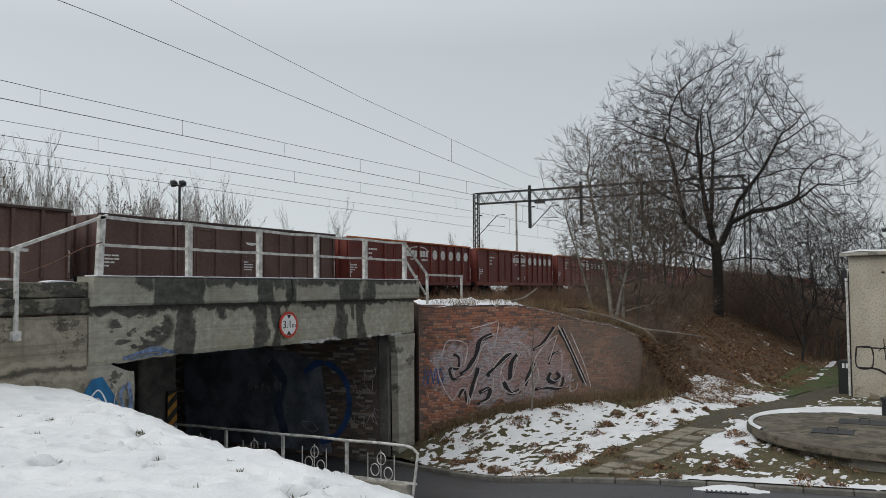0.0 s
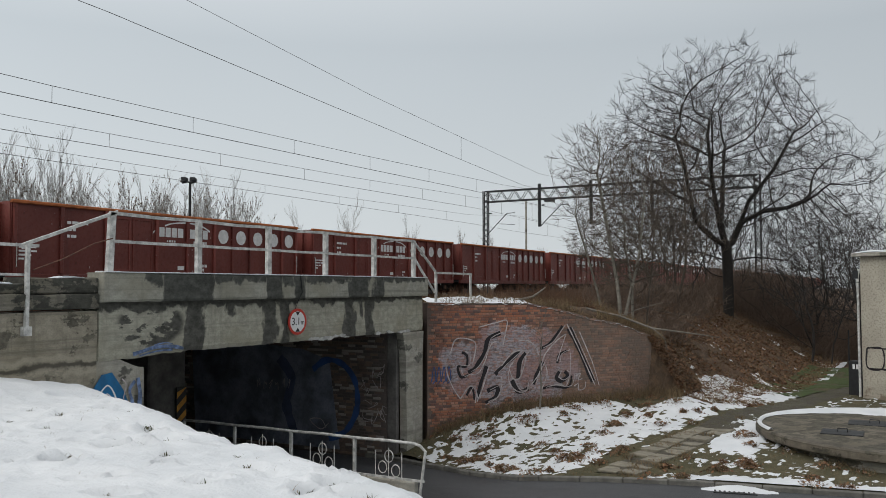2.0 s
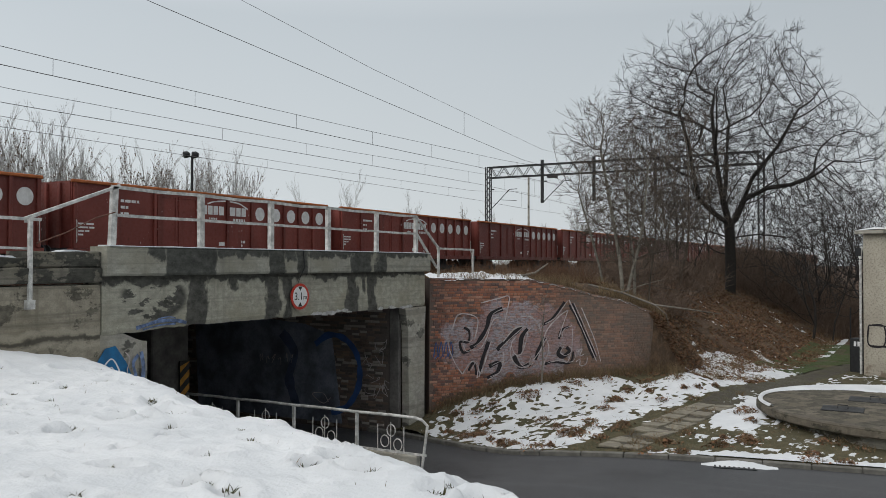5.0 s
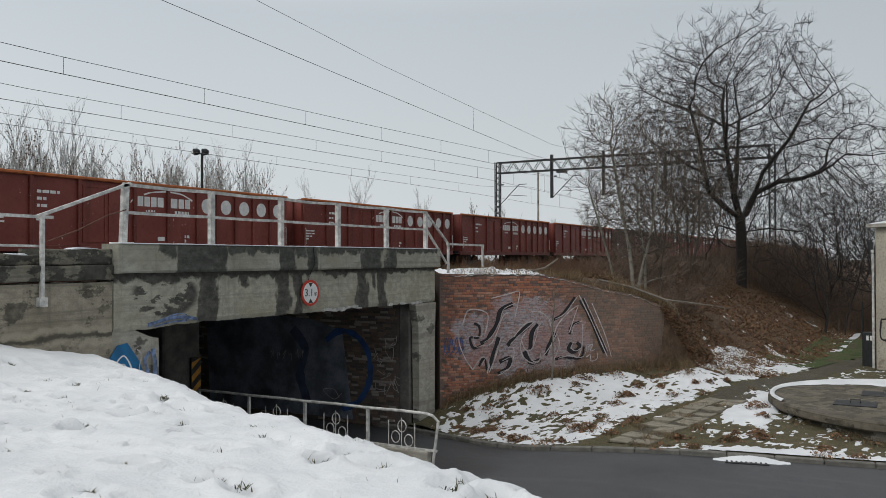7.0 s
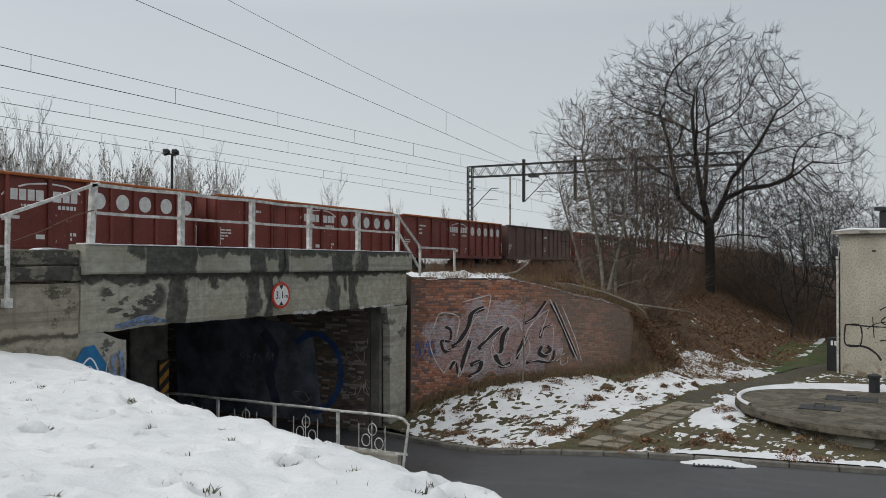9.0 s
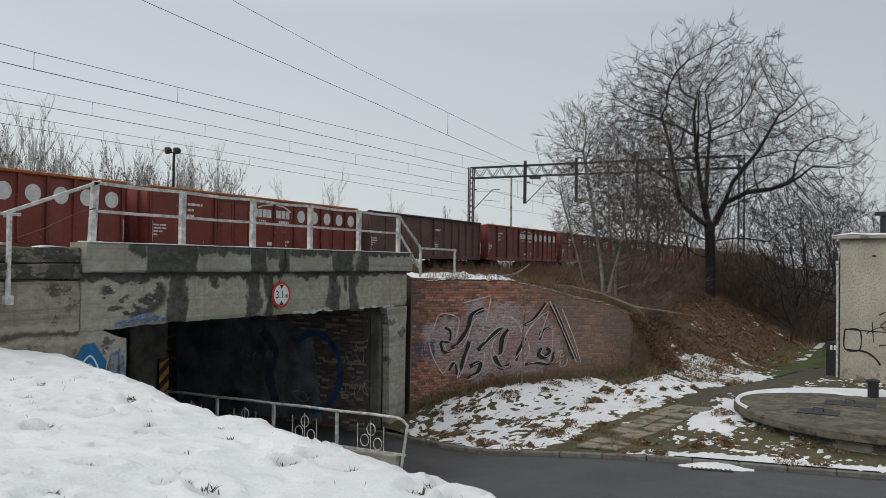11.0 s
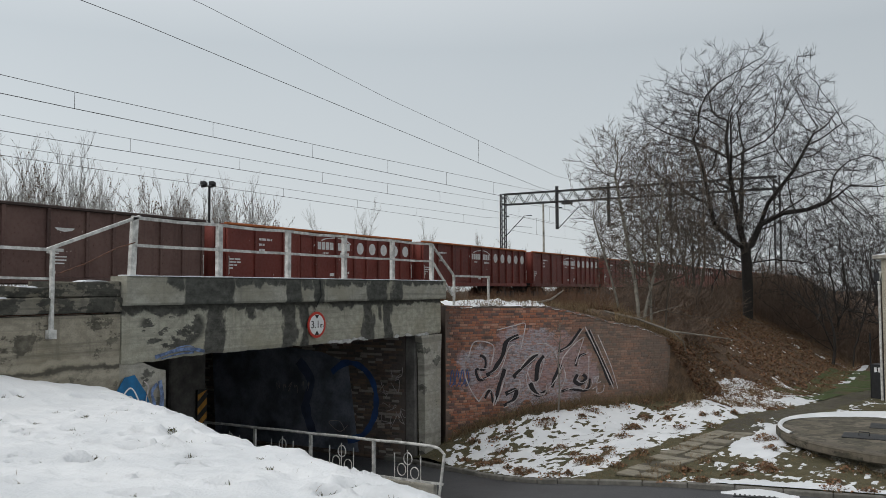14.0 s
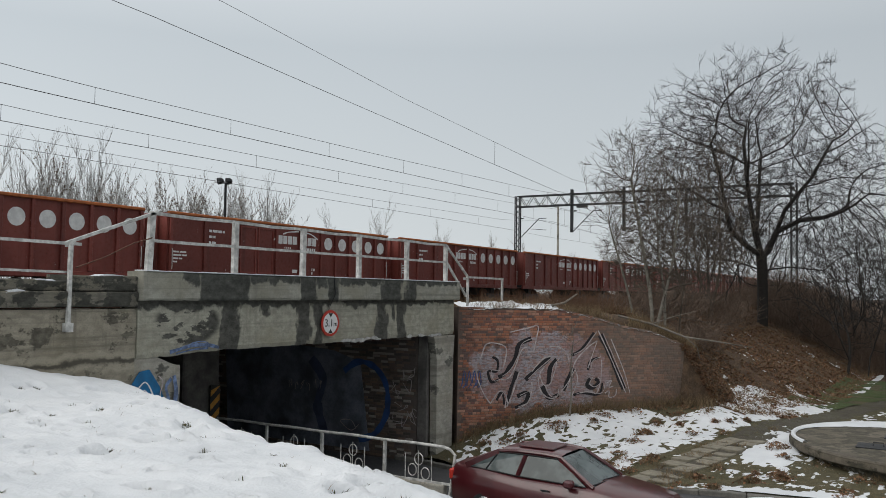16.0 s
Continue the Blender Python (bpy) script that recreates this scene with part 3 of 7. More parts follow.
solid("green_grass", g, M_GREEN, "thin strip of green grass by the path", "grass", kind="stuff")

g = Shape()
g.smooth = True
g.grid(frange(-13, 8, 0.3), frange(21.7, 62, 0.35), lambda x, y: embank_z(x, y) if (y > wing_line_y(x) + 0.3 if x < -7.3 else y > 27.55) else -0.45)
g.grid(frange(-13, 60, 3), frange(62, 420, 12), embank_z)
g.grid(frange(8, 60, 3), frange(34, 62, 3), embank_z)
solid("embankment", g, M_LITTER, "railway embankment covered in brown leaf litter", "embankment", kind="structure")

g = Shape()
g.grid(frange(-36, -12.6, 0.8), frange(21.4, 60, 0.8), lambda x, y: 3.5 + 0.06 * fbm(x, y))
g.grid(frange(-36, -12.6, 2.0), frange(60, 420, 10), lambda x, y: 3.5)
g.grid(frange(-36, -13.0, 2.0), frange(-140, 10, 6), lambda x, y: 3.5)
g.grid(frange(-33, -12.8, 2.0), [10, 14, 18, 21.4], lambda x, y: 3.52)
solid("track_bed", g, M_BALLAST, "rusty grey track ballast", "track bed", kind="structure")
for y0, y1 in ((-140, 10.4), (20.85, 420)):
    g = Shape()
    g.grid([-200, -120, -80, -60, -50, -44, -40, -36], frange(y0, y1, 10), lambda x, y: 3.45 - 1.4 * smooth(-38, -46, x) + 0.3 * fbm(x * 0.1, y * 0.1) * smooth(-38, -46, x))
    solid("field", g, M_GRASS, "rough winter field behind the tracks", "field", kind="structure")

# ---- bridge ----
bridge = thing("railway_bridge", (0, 0, 0), "weathered concrete railway underbridge with stained fascia", "bridge", kind="structure")


def slab_face(x_front, depth, y0, y1, lower, upper, rough=0.012, step=0.09, seed=0.0):
    """A cast face in the y-z plane: uneven front, its lower edge following lower(y)."""
    sh = Shape()
    ys, n = frange(y0, y1, step), 12
    for y in ys:
        lo, hi = lower(y), upper(y)
        for j in range(n + 1):
            z = lo + (hi - lo) * j / n
            sh.v.append((x_front + rough * fbm(y * 1.3, z * 2.5, seed) - (0.02 if j in (0, n) else 0), y, z))
        sh.v += [(x_front - depth, y, hi), (x_front - depth, y, lo)]
    m = n + 3
    for i in range(len(ys) - 1):
        for j in range(m):
            a, b = i * m + j, i * m + (j + 1) % m
            sh.f.append((a, a + m, b + m, b))
    sh.f += [tuple(range(m)), tuple(range((len(ys) - 1) * m, len(ys) * m))[::-1]]
    return sh


part("parapet", slab_face(-12.3, 0.45, 10.0, 21.46, lambda y: 4.21 + 0.012 * fbm(y * 2, 1), lambda y: 4.74, 0.014, 0.09, 2.0), M_CONC_TOP, bridge)


def fascia_low(y):
    chip = 0.05 * max(0, fbm(y * 1.6, 8.0)) + 0.02 * fbm(y * 9, 3.0)
    return 3.2 + chip - 0.05 * smooth(12.0, 10.4, y)


part("fascia", slab_face(-12.45, 0.5, 10.02, 21.38, fascia_low, lambda y: 4.215, 0.02, 0.06, 6.0), M_CONC, bridge)
s = Shape()
s.box(-33, -12.96, 10.5, 21.4, 3.28, 3.5)
for x in frange(-32, -14, 1.5):
    s.box(x - 0.15, x + 0.15, 10.5, 21.4, 3.12, 3.279)
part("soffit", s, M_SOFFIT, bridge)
s = Shape()
for i in range(34):      # pale spalled flakes along the lower edge
    y = rng.choice((rng.uniform(15.9, 17.6), rng.uniform(18.9, 20.6), rng.uniform(16.2, 17.2)))
    r = rng.uniform(0.03, 0.09)
    z = fascia_low(y) + rng.uniform(0.0, 0.03)
    s.prism([(r * rng.uniform(0.9, 2.2) * math.cos(a), r * rng.uniform(0.25, 0.75) * math.sin(a)) for a in (0, 0.8, 1.7, 2.6, 3.6, 4.5, 5.5)], -0.03, 0.014 + 0.012 * rng.random(), Matrix.Translation((-12.45, y, z)) @ pose(0, 0, 0, 90, 0, 90))
part("spalled_edge", s, M_SPLINTER, bridge, "pale broken concrete edge")
s = Shape()
s.smooth = False
s.prism([(20.42, -0.5), (21.28, -0.5), (21.3, 2.6), (21.36, 3.18), (20.2, 3.18), (20.36, 2.5)], -12.62, -12.4, Matrix(((0, 0, 1, 0), (1, 0, 0, 0), (0, 1, 0, 0), (0, 0, 0, 1))))
part("pier", s, M_CONC_PALE, bridge, "stained concrete corner pier")
s = Shape()
s.chamfer_box(-12.98, -12.66, 20.27, 20.42, -0.5, 3.2, 0.02)
part("drain_slot", s, M_SOFFIT, bridge)
part("abutment", slab_face(-12.47, 0.55, -30, 10.0, lambda y: -0.5, lambda y: 4.06, 0.03, 0.15, 9.0), M_CONC_LOW, bridge)
s = slab_face(-12.47, 0.55, 9.98, NEAR_Y + 0.06, lambda y: -0.5, lambda y: 3.2 - 0.22 * smooth(10.3, 11.06, y), 0.025, 0.08, 4.0)
part("abutment_end", s, M_CONC_PALE, bridge, "cracked pale abutment corner")
for i, (a, b, lo, hi, x) in enumerate(((-30, -6, 4.1, 4.63, -12.42), (-5.985, 1.9, 4.1, 4.6, -12.43), (1.915, 6.7, 4.1, 4.64, -12.41), (6.715, 9.99, 4.1, 4.36, -12.4), (6.73, 8.6, 4.365, 4.55, -12.5), (8.6, 9.985, 4.365, 4.645, -12.45))):
    part("coping_block", slab_face(x, 0.6, a, b, lambda y: lo, lambda y: hi + 0.025 * fbm(y * 1.5, 3 + i), 0.03, 0.1, 12.0 + i), M_CONC_MOSS, bridge, "dark mossy coping block of the abutment wall")
s = Shape()
s.box(-40, -13.03, NEAR_Y - 0.6, NEAR_Y, -0.5, 3.27)
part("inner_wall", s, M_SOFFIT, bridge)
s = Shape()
s.box(-40, -13.0, FAR_Y + 0.02, FAR_Y + 0.6, -0.5, 3.27)
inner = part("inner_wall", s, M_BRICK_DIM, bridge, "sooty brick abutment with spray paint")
s = Shape()
s.chamfer_box(-33, -16.7, 14.95, 16.2, -0.5, 3.11, 0.04)
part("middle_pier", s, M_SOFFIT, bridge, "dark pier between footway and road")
s = Shape()
s.box(-34, -33.02, 10.4, 21.4, 3.28, 4.7)
part("parapet", s, M_CONC_TOP, bridge)
s = Shape()
for i in range(40):      # thin snow on the ledges
    y = 10.05 + i * 0.285
    s.chamfer_box(-12.62, -12.29, y, y + 0.285, 4.741, 4.755 + 0.012 * rng.random(), 0.004)
for x, y0, y1, z in ((-12.48, 9.1, 9.9, 4.645), (-12.52, 7.9, 8.5, 4.535), (-12.42, 7.5, 7.9, 4.36), (-12.44, 4, 6.2, 4.645), (-12.44, 2.2, 3.4, 4.645)):
    s.prism([(y0 + (y1 - y0) * k / 8, z - 0.03 + (0.055 + 0.03 * fbm(k * 0.7, y0)) * math.sin(math.pi * k / 8)) for k in range(9)], x - 0.25, x + 0.005, Matrix(((0, 0, 1, 0), (1, 0, 0, 0), (0, 1, 0, 0), (0, 0, 0, 1))))
solid("ledge_snow", s, M_SNOW, "thin white snow lying on the parapet", "snow", kind="stuff")

w0, w1 = Vector((*WING[0], 0)), Vector((*WING[1], 0))
wdir = (w1 - w0).normalized()
wnorm = Vector((wdir.y, -wdir.x, 0))
WLEN = (w1 - w0).length
WALL_M = Matrix(((wdir.x, 0, wnorm.x, w0.x), (wdir.y, 0, wnorm.y, w0.y), (0, 1, 0, 0), (0, 0, 0, 1)))


s = Shape()
outline = [(0, -0.5), (WLEN, -0.5)] + [(u, wing_top(u) - 0.012) for u in (WLEN, 6.7, 5.6, 5.0, 3.5, 0)]
s.prism(outline, -0.5, -0.012, WALL_M)
wing_wall = solid("wing_wall", s, M_MORTAR, "old red brick wing wall with faded graffiti", "brick wall", kind="structure")


def ribbon(points, w, m, lift=0.004, closed=False):
    """A sprayed line: a thin flat band along points on a wall, thinning at its ends."""
    sh = Shape()
    P = [Vector((*p, 0)) for p in points]
    fine = []
    for i in range(len(P) - 1):      # rounded through the points
        a, b = P[i], P[i + 1]
        p0, p3 = P[max(0, i - 1)], P[min(len(P) - 1, i + 2)]
        for k in range(6):
            t = k / 6
            fine.append(0.5 * ((2 * a) + (b - p0) * t + (2 * p0 - 5 * a + 4 * b - p3) * t * t + (3 * a - p0 - 3 * b + p3) * t ** 3))
    fine.append(P[-1])
    n = len(fine)
    for i, p in enumerate(fine):
        d = (fine[min(i + 1, n - 1)] - fine[max(i - 1, 0)])
        d = d.normalized() if d.length > 1e-9 else Vector((1, 0, 0))
        q = Vector((-d.y, d.x, 0)) * w / 2 * (0.75 + 0.4 * noise.noise(p * 3.0))
        sh.v += [tuple(m @ (p - q + Vector((0, 0, lift)))), tuple(m @ (p + q + Vector((0, 0, lift))))]
    sh.f = [(2 * i, 2 * i + 2, 2 * i + 3, 2 * i + 1) for i in range(n - 1)]
    return sh


# graffiti on the wing wall: pale outlines and dark shadows, u along the wall, v up
PALE_W = [
    [(0.57, 2.28), (0.64, 1.84), (0.84, 1.41), (1.05, 1.12)],
    [(0.57, 2.28), (0.73, 2.52), (0.89, 2.89), (1.23, 2.92), (1.53, 2.79), (1.54, 2.51), (1.44, 2.13)],
    [(1.05, 1.12), (1.35, 1.48), (1.56, 1.32), (1.53, 0.98)],
    [(1.59, 1.01), (1.79, 1.44), (1.99, 2.06)],
    [(1.87, 0.90), (2.28, 1.11), (2.42, 1.48), (2.41, 1.73)],
    [(1.38, 1.82), (1.65, 1.88), (1.85, 2.19), (2.05, 2.69), (2.26, 2.81)],
    [(1.66, 3.25), (2.25, 3.38), (2.60, 3.44), (2.57, 3.12), (2.47, 2.68)],
]
PALE_O = [
    [(2.69, 1.98), (2.64, 1.73), (2.73, 1.44), (2.99, 1.24), (3.27, 1.26), (3.34, 1.51)],
    [(2.83, 2.17), (2.69, 1.98), (2.80, 1.66), (3.02, 1.65), (3.19, 2.03), (3.26, 2.35)],
    [(3.03, 2.80), (3.32, 2.80), (3.61, 2.60), (3.69, 2.34)],
    [(2.41, 2.05), (2.76, 2.42), (3.04, 2.51)],
    [(3.27, 1.26), (3.70, 1.76), (3.91, 2.34), (4.35, 2.78), (4.68, 2.98)],
    [(4.68, 2.98), (4.50, 2.52), (4.35, 2.13)],
    [(3.91, 2.08), (3.99, 1.75), (3.78, 1.24)],
    [(4.07, 1.36), (4.44, 1.41), (4.66, 1.34), (4.81, 1.73), (4.84, 2.38)],
]
PALE_END = [
    [(5.04, 1.66), (5.19, 1.72), (5.11, 1.52), (5.26, 1.55)],
    [(4.96, 1.33), (5.11, 1.39), (5.12, 1.20), (5.34, 1.25), (5.38, 1.45)],
    [(4.71, 3.30), (5.10, 2.58), (5.73, 1.31)],
    [(5.17, 3.04), (5.64, 2.04), (5.88, 1.30)],
]
DARK_W = [
    [(1.10, 2.51), (1.27, 2.39), (1.24, 2.08), (0.97, 2.08), (1.07, 1.77), (1.31, 1.83)],
    [(2.39, 3.06), (1.98, 2.88), (1.85, 2.50), (1.58, 2.07), (1.31, 1.89)],
    [(3.04, 2.48), (2.48, 2.05), (2.20, 1.80)],
    [(1.92, 2.06), (1.72, 1.56), (1.59, 1.07)],
    [(1.25, 1.21), (1.42, 1.45), (1.52, 1.07)],
    [(1.93, 1.31), (2.28, 1.42), (2.21, 1.11), (1.87, 0.96)],
]
DARK_O = [
    [(3.76, 2.53), (4.12, 2.72), (4.56, 3.24)],
    [(3.26, 2.41), (3.04, 2.16), (2.98, 1.65)],
    [(3.84, 2.14), (3.63, 1.76), (3.52, 1.44)],
    [(4.43, 1.81), (4.32, 1.61), (4.51, 1.51), (4.73, 1.67), (4.62, 1.80)],
    [(3.85, 1.30), (4.14, 1.36), (4.74, 1.31), (4.88, 1.66)],
    [(2.77, 1.60), (2.99, 1.24), (3.34, 1.32)],
    [(4.72, 2.45), (4.43, 2.33), (4.36, 2.07)],
    [(4.79, 3.17), (5.10, 2.58), (5.65, 1.44)],
]
graffiti = thing("graffiti", (0, 0, 0), "faded pale and black spray-paint lettering on brick", "graffiti")
for line in PALE_W + PALE_O + PALE_END:
    part("outline", ribbon(line, 0.045, WALL_M, 0.016), M_CHALK, graffiti, "pale outline", False)
for i, line in enumerate(DARK_W + DARK_O):
    part("shadow", ribbon(line, (0.1, 0.2, 0.16, 0.15, 0.1, 0.17)[i % 6], WALL_M, 0.011), M_BLACKSP, graffiti, "black shadow", False)
for line in DARK_W + DARK_O:
    part("outline", ribbon([(u + 0.1, v + 0.03) for u, v in line], 0.03, WALL_M, 0.016), M_CHALK, graffiti, "pale outline", False)
for k in range(4):
    part("tag", ribbon([(0.12 + 0.16 * k, 1.65), (0.2 + 0.16 * k, 2.1), (0.26 + 0.16 * k, 1.75), (0.16 + 0.16 * k, 1.6)], 0.035, WALL_M, 0.01), M_BLUE, graffiti, "dark blue scrawl", False)

# the brick inside the underpass and its blue shapes; u runs away from the opening
INNER_M = Matrix(((-1, 0, 0, -13.0), (0, 0, -1, FAR_Y), (0, 1, 0, 0), (0, 0, 0, 1)))
blue = thing("graffiti", (0, 0, 0), "large dark blue letters sprayed in the underpass", "graffiti")
s = Shape()
s.prism([(1.6, -0.3), (7.4, -0.3), (7.6, 2.7), (5.0, 2.75), (3.0, 2.6), (2.0, 2.3)], 0.012, 0.016, INNER_M)
part("ground_colour", s, plain("sooty_blue_paint", (0.19, 0.21, 0.26), 0.85, 0, 0.55, 1.6), blue, "dull dark blue fill")
part("letter", ribbon([(2.0, 0.0), (1.4, 0.25), (1.0, 0.9), (1.05, 1.7), (1.5, 2.2), (2.1, 2.3), (2.6, 2.0)], 0.24, INNER_M, 0.026), M_BLUE, blue, "", False)
part("letter", ribbon([(3.3, 0.1), (3.6, 0.9), (3.4, 1.7), (3.9, 2.3)], 0.42, INNER_M, 0.024), plain("night_blue_spray", (0.075, 0.095, 0.165), 0.75, 0, 0.4, 3), blue, "", False)
for i in range(14):
    u, v = rng.uniform(-0.1, 0.75), rng.uniform(0.7, 2.3)
    part("tag", ribbon([(u + rng.uniform(-0.2, 0.2), v + rng.uniform(-0.2, 0.2)) for _ in range(4)], 0.022, INNER_M, 0.03), M_CHALK, blue, "pale scrawl", False)
for i in range(6):
    u, v = 3.5 + 0.24 * i, 1.5 + rng.uniform(-0.08, 0.08)
    part("tag", ribbon([(u + rng.uniform(-0.08, 0.08), v + q + rng.uniform(-0.06, 0.06)) for q in (-0.15, 0.1, 0.0, 0.15)], 0.022, INNER_M, 0.03), M_CHALK, blue, "pale scrawl", False)
part("tag", ribbon([(2.0, 0.45), (2.3, 0.25), (2.7, 0.5), (2.3, 0.55), (2.1, 0.3)], 0.03, INNER_M, 0.03), M_CHALK, blue, "pale scrawl", False)
FACE_M = Matrix(((0, 0, 1, -12.44), (1, 0, 0, 0), (0, 1, 0, 0), (0, 0, 0, 1)))
s = Shape()
s.prism([(9.5, 2.1), (9.85, 2.6), (10.08, 2.92), (10.3, 2.95), (10.55, 2.62), (10.8, 2.1)], 0.0, 0.012, FACE_M)
tag = solid("graffiti", s, M_CYAN, "bright blue sprayed shape on the abutment", "graffiti")
part("outline", ribbon([(10.0, 2.55), (10.18, 2.72), (10.3, 2.65), (10.42, 2.42)], 0.035, FACE_M, 0.016), M_SIGNWHITE, tag, "white line", False)
part("outline", ribbon([(10.05, 2.4), (10.2, 2.58), (10.38, 2.36)], 0.02, FACE_M, 0.016), M_SIGNWHITE, tag, "white line", False)

EDGE_M = Matrix(((0, 0, 1, -12.44), (1, 0, 0, 0), (0, 1, 0, 0), (0, 0, 0, 1)))
edge_paint = thing("graffiti", (0, 0, 0), "flaking pale blue spray on the fascia edge", "graffiti")
M_PALEBLUE = plain("flaking_pale_blue_spray", (0.16, 0.23, 0.4), 0.8, 0, 0.6, 9)
for line, w in (([(10.75, 3.24), (11.0, 3.29), (11.3, 3.34), (11.7, 3.33), (11.98, 3.27)], 0.09), ([(10.9, 3.2), (11.3, 3.26), (11.7, 3.27)], 0.05), ([(11.25, 3.38), (11.5, 3.41), (11.7, 3.38)], 0.03)):
    part("stroke", ribbon(line, w, EDGE_M, 0.022), M_PALEBLUE, edge_paint, "", False)
for line, w, mat in (([(10.66, 2.1), (10.74, 2.35), (10.68, 2.6), (10.8, 2.75)], 0.1, M_PALEBLUE), ([(10.5, 2.82), (10.6, 2.7), (10.55, 2.45), (10.7, 2.3)], 0.03, M_CHALK), ([(10.88, 2.2), (10.92, 2.5), (10.86, 2.8)], 0.12, M_PALEBLUE)):
    part("stroke", ribbon(line, w, EDGE_M, 0.03), mat, edge_paint, "", False)

# ---- fence on the bridge ----
fence = thing("bridge_fence", (-12.52, 0, 4.74), "white painted steel fence with chipped posts on the parapet", "fence")
POST_Y = [10.32, 12.45, 14.59, 16.72, 18.89, 20.97]
for i, y in enumerate(POST_Y):
    s = Shape()
    lean = 0.05 if i == 0 else 0.0
    s.prism([(-0.045, -0.06), (0.045, -0.06), (0.045, 0.06), (-0.045, 0.06)], 0, 1.09, Matrix(((1, 0, 0, 0), (0, 1, lean, y - lean), (0, 0, 1, 0), (0, 0, 0, 1))))
    s.box(-0.08, 0.08, y - 0.1 - lean, y + 0.1 - lean, 0.0, 0.015)
    part("post", s, M_WHITE, fence)
for a, b in zip(POST_Y, POST_Y[1:]):
    sag = 0.02 * rng.random()
    s = Shape()
    m = (a + b) / 2
    s.bar((0.0, a - 0.05, 1.085), (0.0, m, 1.075 - sag), 0.05, 0.06).bar((0.0, m, 1.075 - sag), (0.0, b, 1.085), 0.05, 0.06)
    part("top_rail", s, M_WHITE, fence)
    s = Shape()
    s.bar((0.05, a, 0.57), (0.05, m, 0.565), 0.03, 0.055).bar((0.05, m, 0.565), (0.05, b, 0.575), 0.03, 0.055)
    part("middle_rail", s, M_WHITE, fence)
s = Shape()
s.bar((0.02, 10.42, 1.11), (0.02, 8.55, 0.42), 0.05, 0.055)
part("sloping_rail", s, M_WHITE, fence)
s = Shape()
s.bar((0.02, 8.85, 0.42), (0.02, 3.0, 0.46), 0.04, 0.05)
part("top_rail", s, M_WHITE, fence)
s = Shape()
s.bar((0.02, 8.6, -0.06), (0.02, 3.0, 0.0), 0.03, 0.04)
part("middle_rail", s, M_WHITE, fence)
for y in (8.6, 5.6, 3.0):
    s = Shape()
    s.box(0.07, 0.13, y - 0.03, y + 0.03, -1.0, 0.42)
    s.box(0.055, 0.15, y - 0.07, y + 0.07, -1.05, -0.9)
    s.box(0.0, 0.08, y - 0.04, y + 0.04, 0.36, 0.42)
    part("post", s, M_WHITE, fence)
s = Shape()
s.tube([(0.05, 10.3, 0.62), (0.05, 9.9, 0.5), (0.05, 9.3, 0.22), (0.04, 8.75, 0.02)], 0.012, 5)
part("wire_stay", s, M_RUST, fence, "slack rusty wire")
s = Shape()
s.bar((0, 20.97, 1.085), (0, 22.3, 0.2), 0.05, 0.06)
part("sloping_rail", s, M_WHITE, fence)
s = Shape()
s.bar((0, 21.0, 0.6), (0, 22.22, -0.42), 0.05, 0.06)
part("sloping_rail", s, M_WHITE, fence)
for y, lo in ((22.32, -0.72), (24.66, -0.75)):
    s = Shape()
    s.box(-0.03, 0.03, y - 0.035, y + 0.035, lo, 0.19)
    part("post", s, M_WHITE, fence)
s = Shape()
s.bar((0, 22.25, 0.17), (0, 24.72, 0.16), 0.05, 0.06)
part("top_rail", s, M_WHITE, fence)

# ---- height limit sign ----
sign = thing("height_limit_sign", pose(-12.36, 15.42, 3.67, 90, 0, 86), "round red and white height limit sign reading 3.1m", "road sign")
s = Shape()
s.disc((0, 0), 0.305, 0, 0.02, 40)
part("rim", s, M_SIGNRED, sign, "red rim")
s = Shape()
s.disc((0, 0), 0.245, 0.019, 0.024, 40)
part("face", s, M_SIGNWHITE, sign, "white face")
for k in (1, -1):
    s = Shape()
    s.prism([(-0.075, 0.235 * k), (0.075, 0.235 * k), (0, 0.135 * k)], 0.023, 0.027)
    part("arrow", s, M_SIGNBLACK, sign, "black arrow head")


def text_part(text, size, m, material, parent, name="lettering", label=""):
    cu = bpy.data.curves.new(name, "FONT")
    cu.body, cu.size, cu.align_x, cu.align_y, cu.extrude = text, size, "CENTER", "CENTER", 0.002
    tmp = bpy.data.objects.new(name, cu)
    scene.collection.objects.link(tmp)
    bpy.context.view_layer.update()
    me = bpy.data.meshes.new_from_object(tmp.evaluated_get(bpy.context.evaluated_depsgraph_get()))
    bpy.data.objects.remove(tmp)
    me.materials.clear()
    ob = part(name, me, material, parent, label)
    ob.matrix_local = m
    return ob


text_part("3.1", 0.25, pose(-0.055, 0, 0.027), M_SIGNBLACK, sign, "number", "black figures")
text_part("m", 0.17, pose(0.165, -0.02, 0.027), M_SIGNBLACK, sign, "unit", "black letter")
s = Shape()
s.tube([(-12.4, 15.4, 3.95), (-12.33, 15.42, 4.15), (-12.27, 15.5, 4.35), (-12.28, 15.45, 4.74)], 0.012, 5)
solid("cable", s, M_STEEL, "thin dark cable hanging over the parapet", "cable")

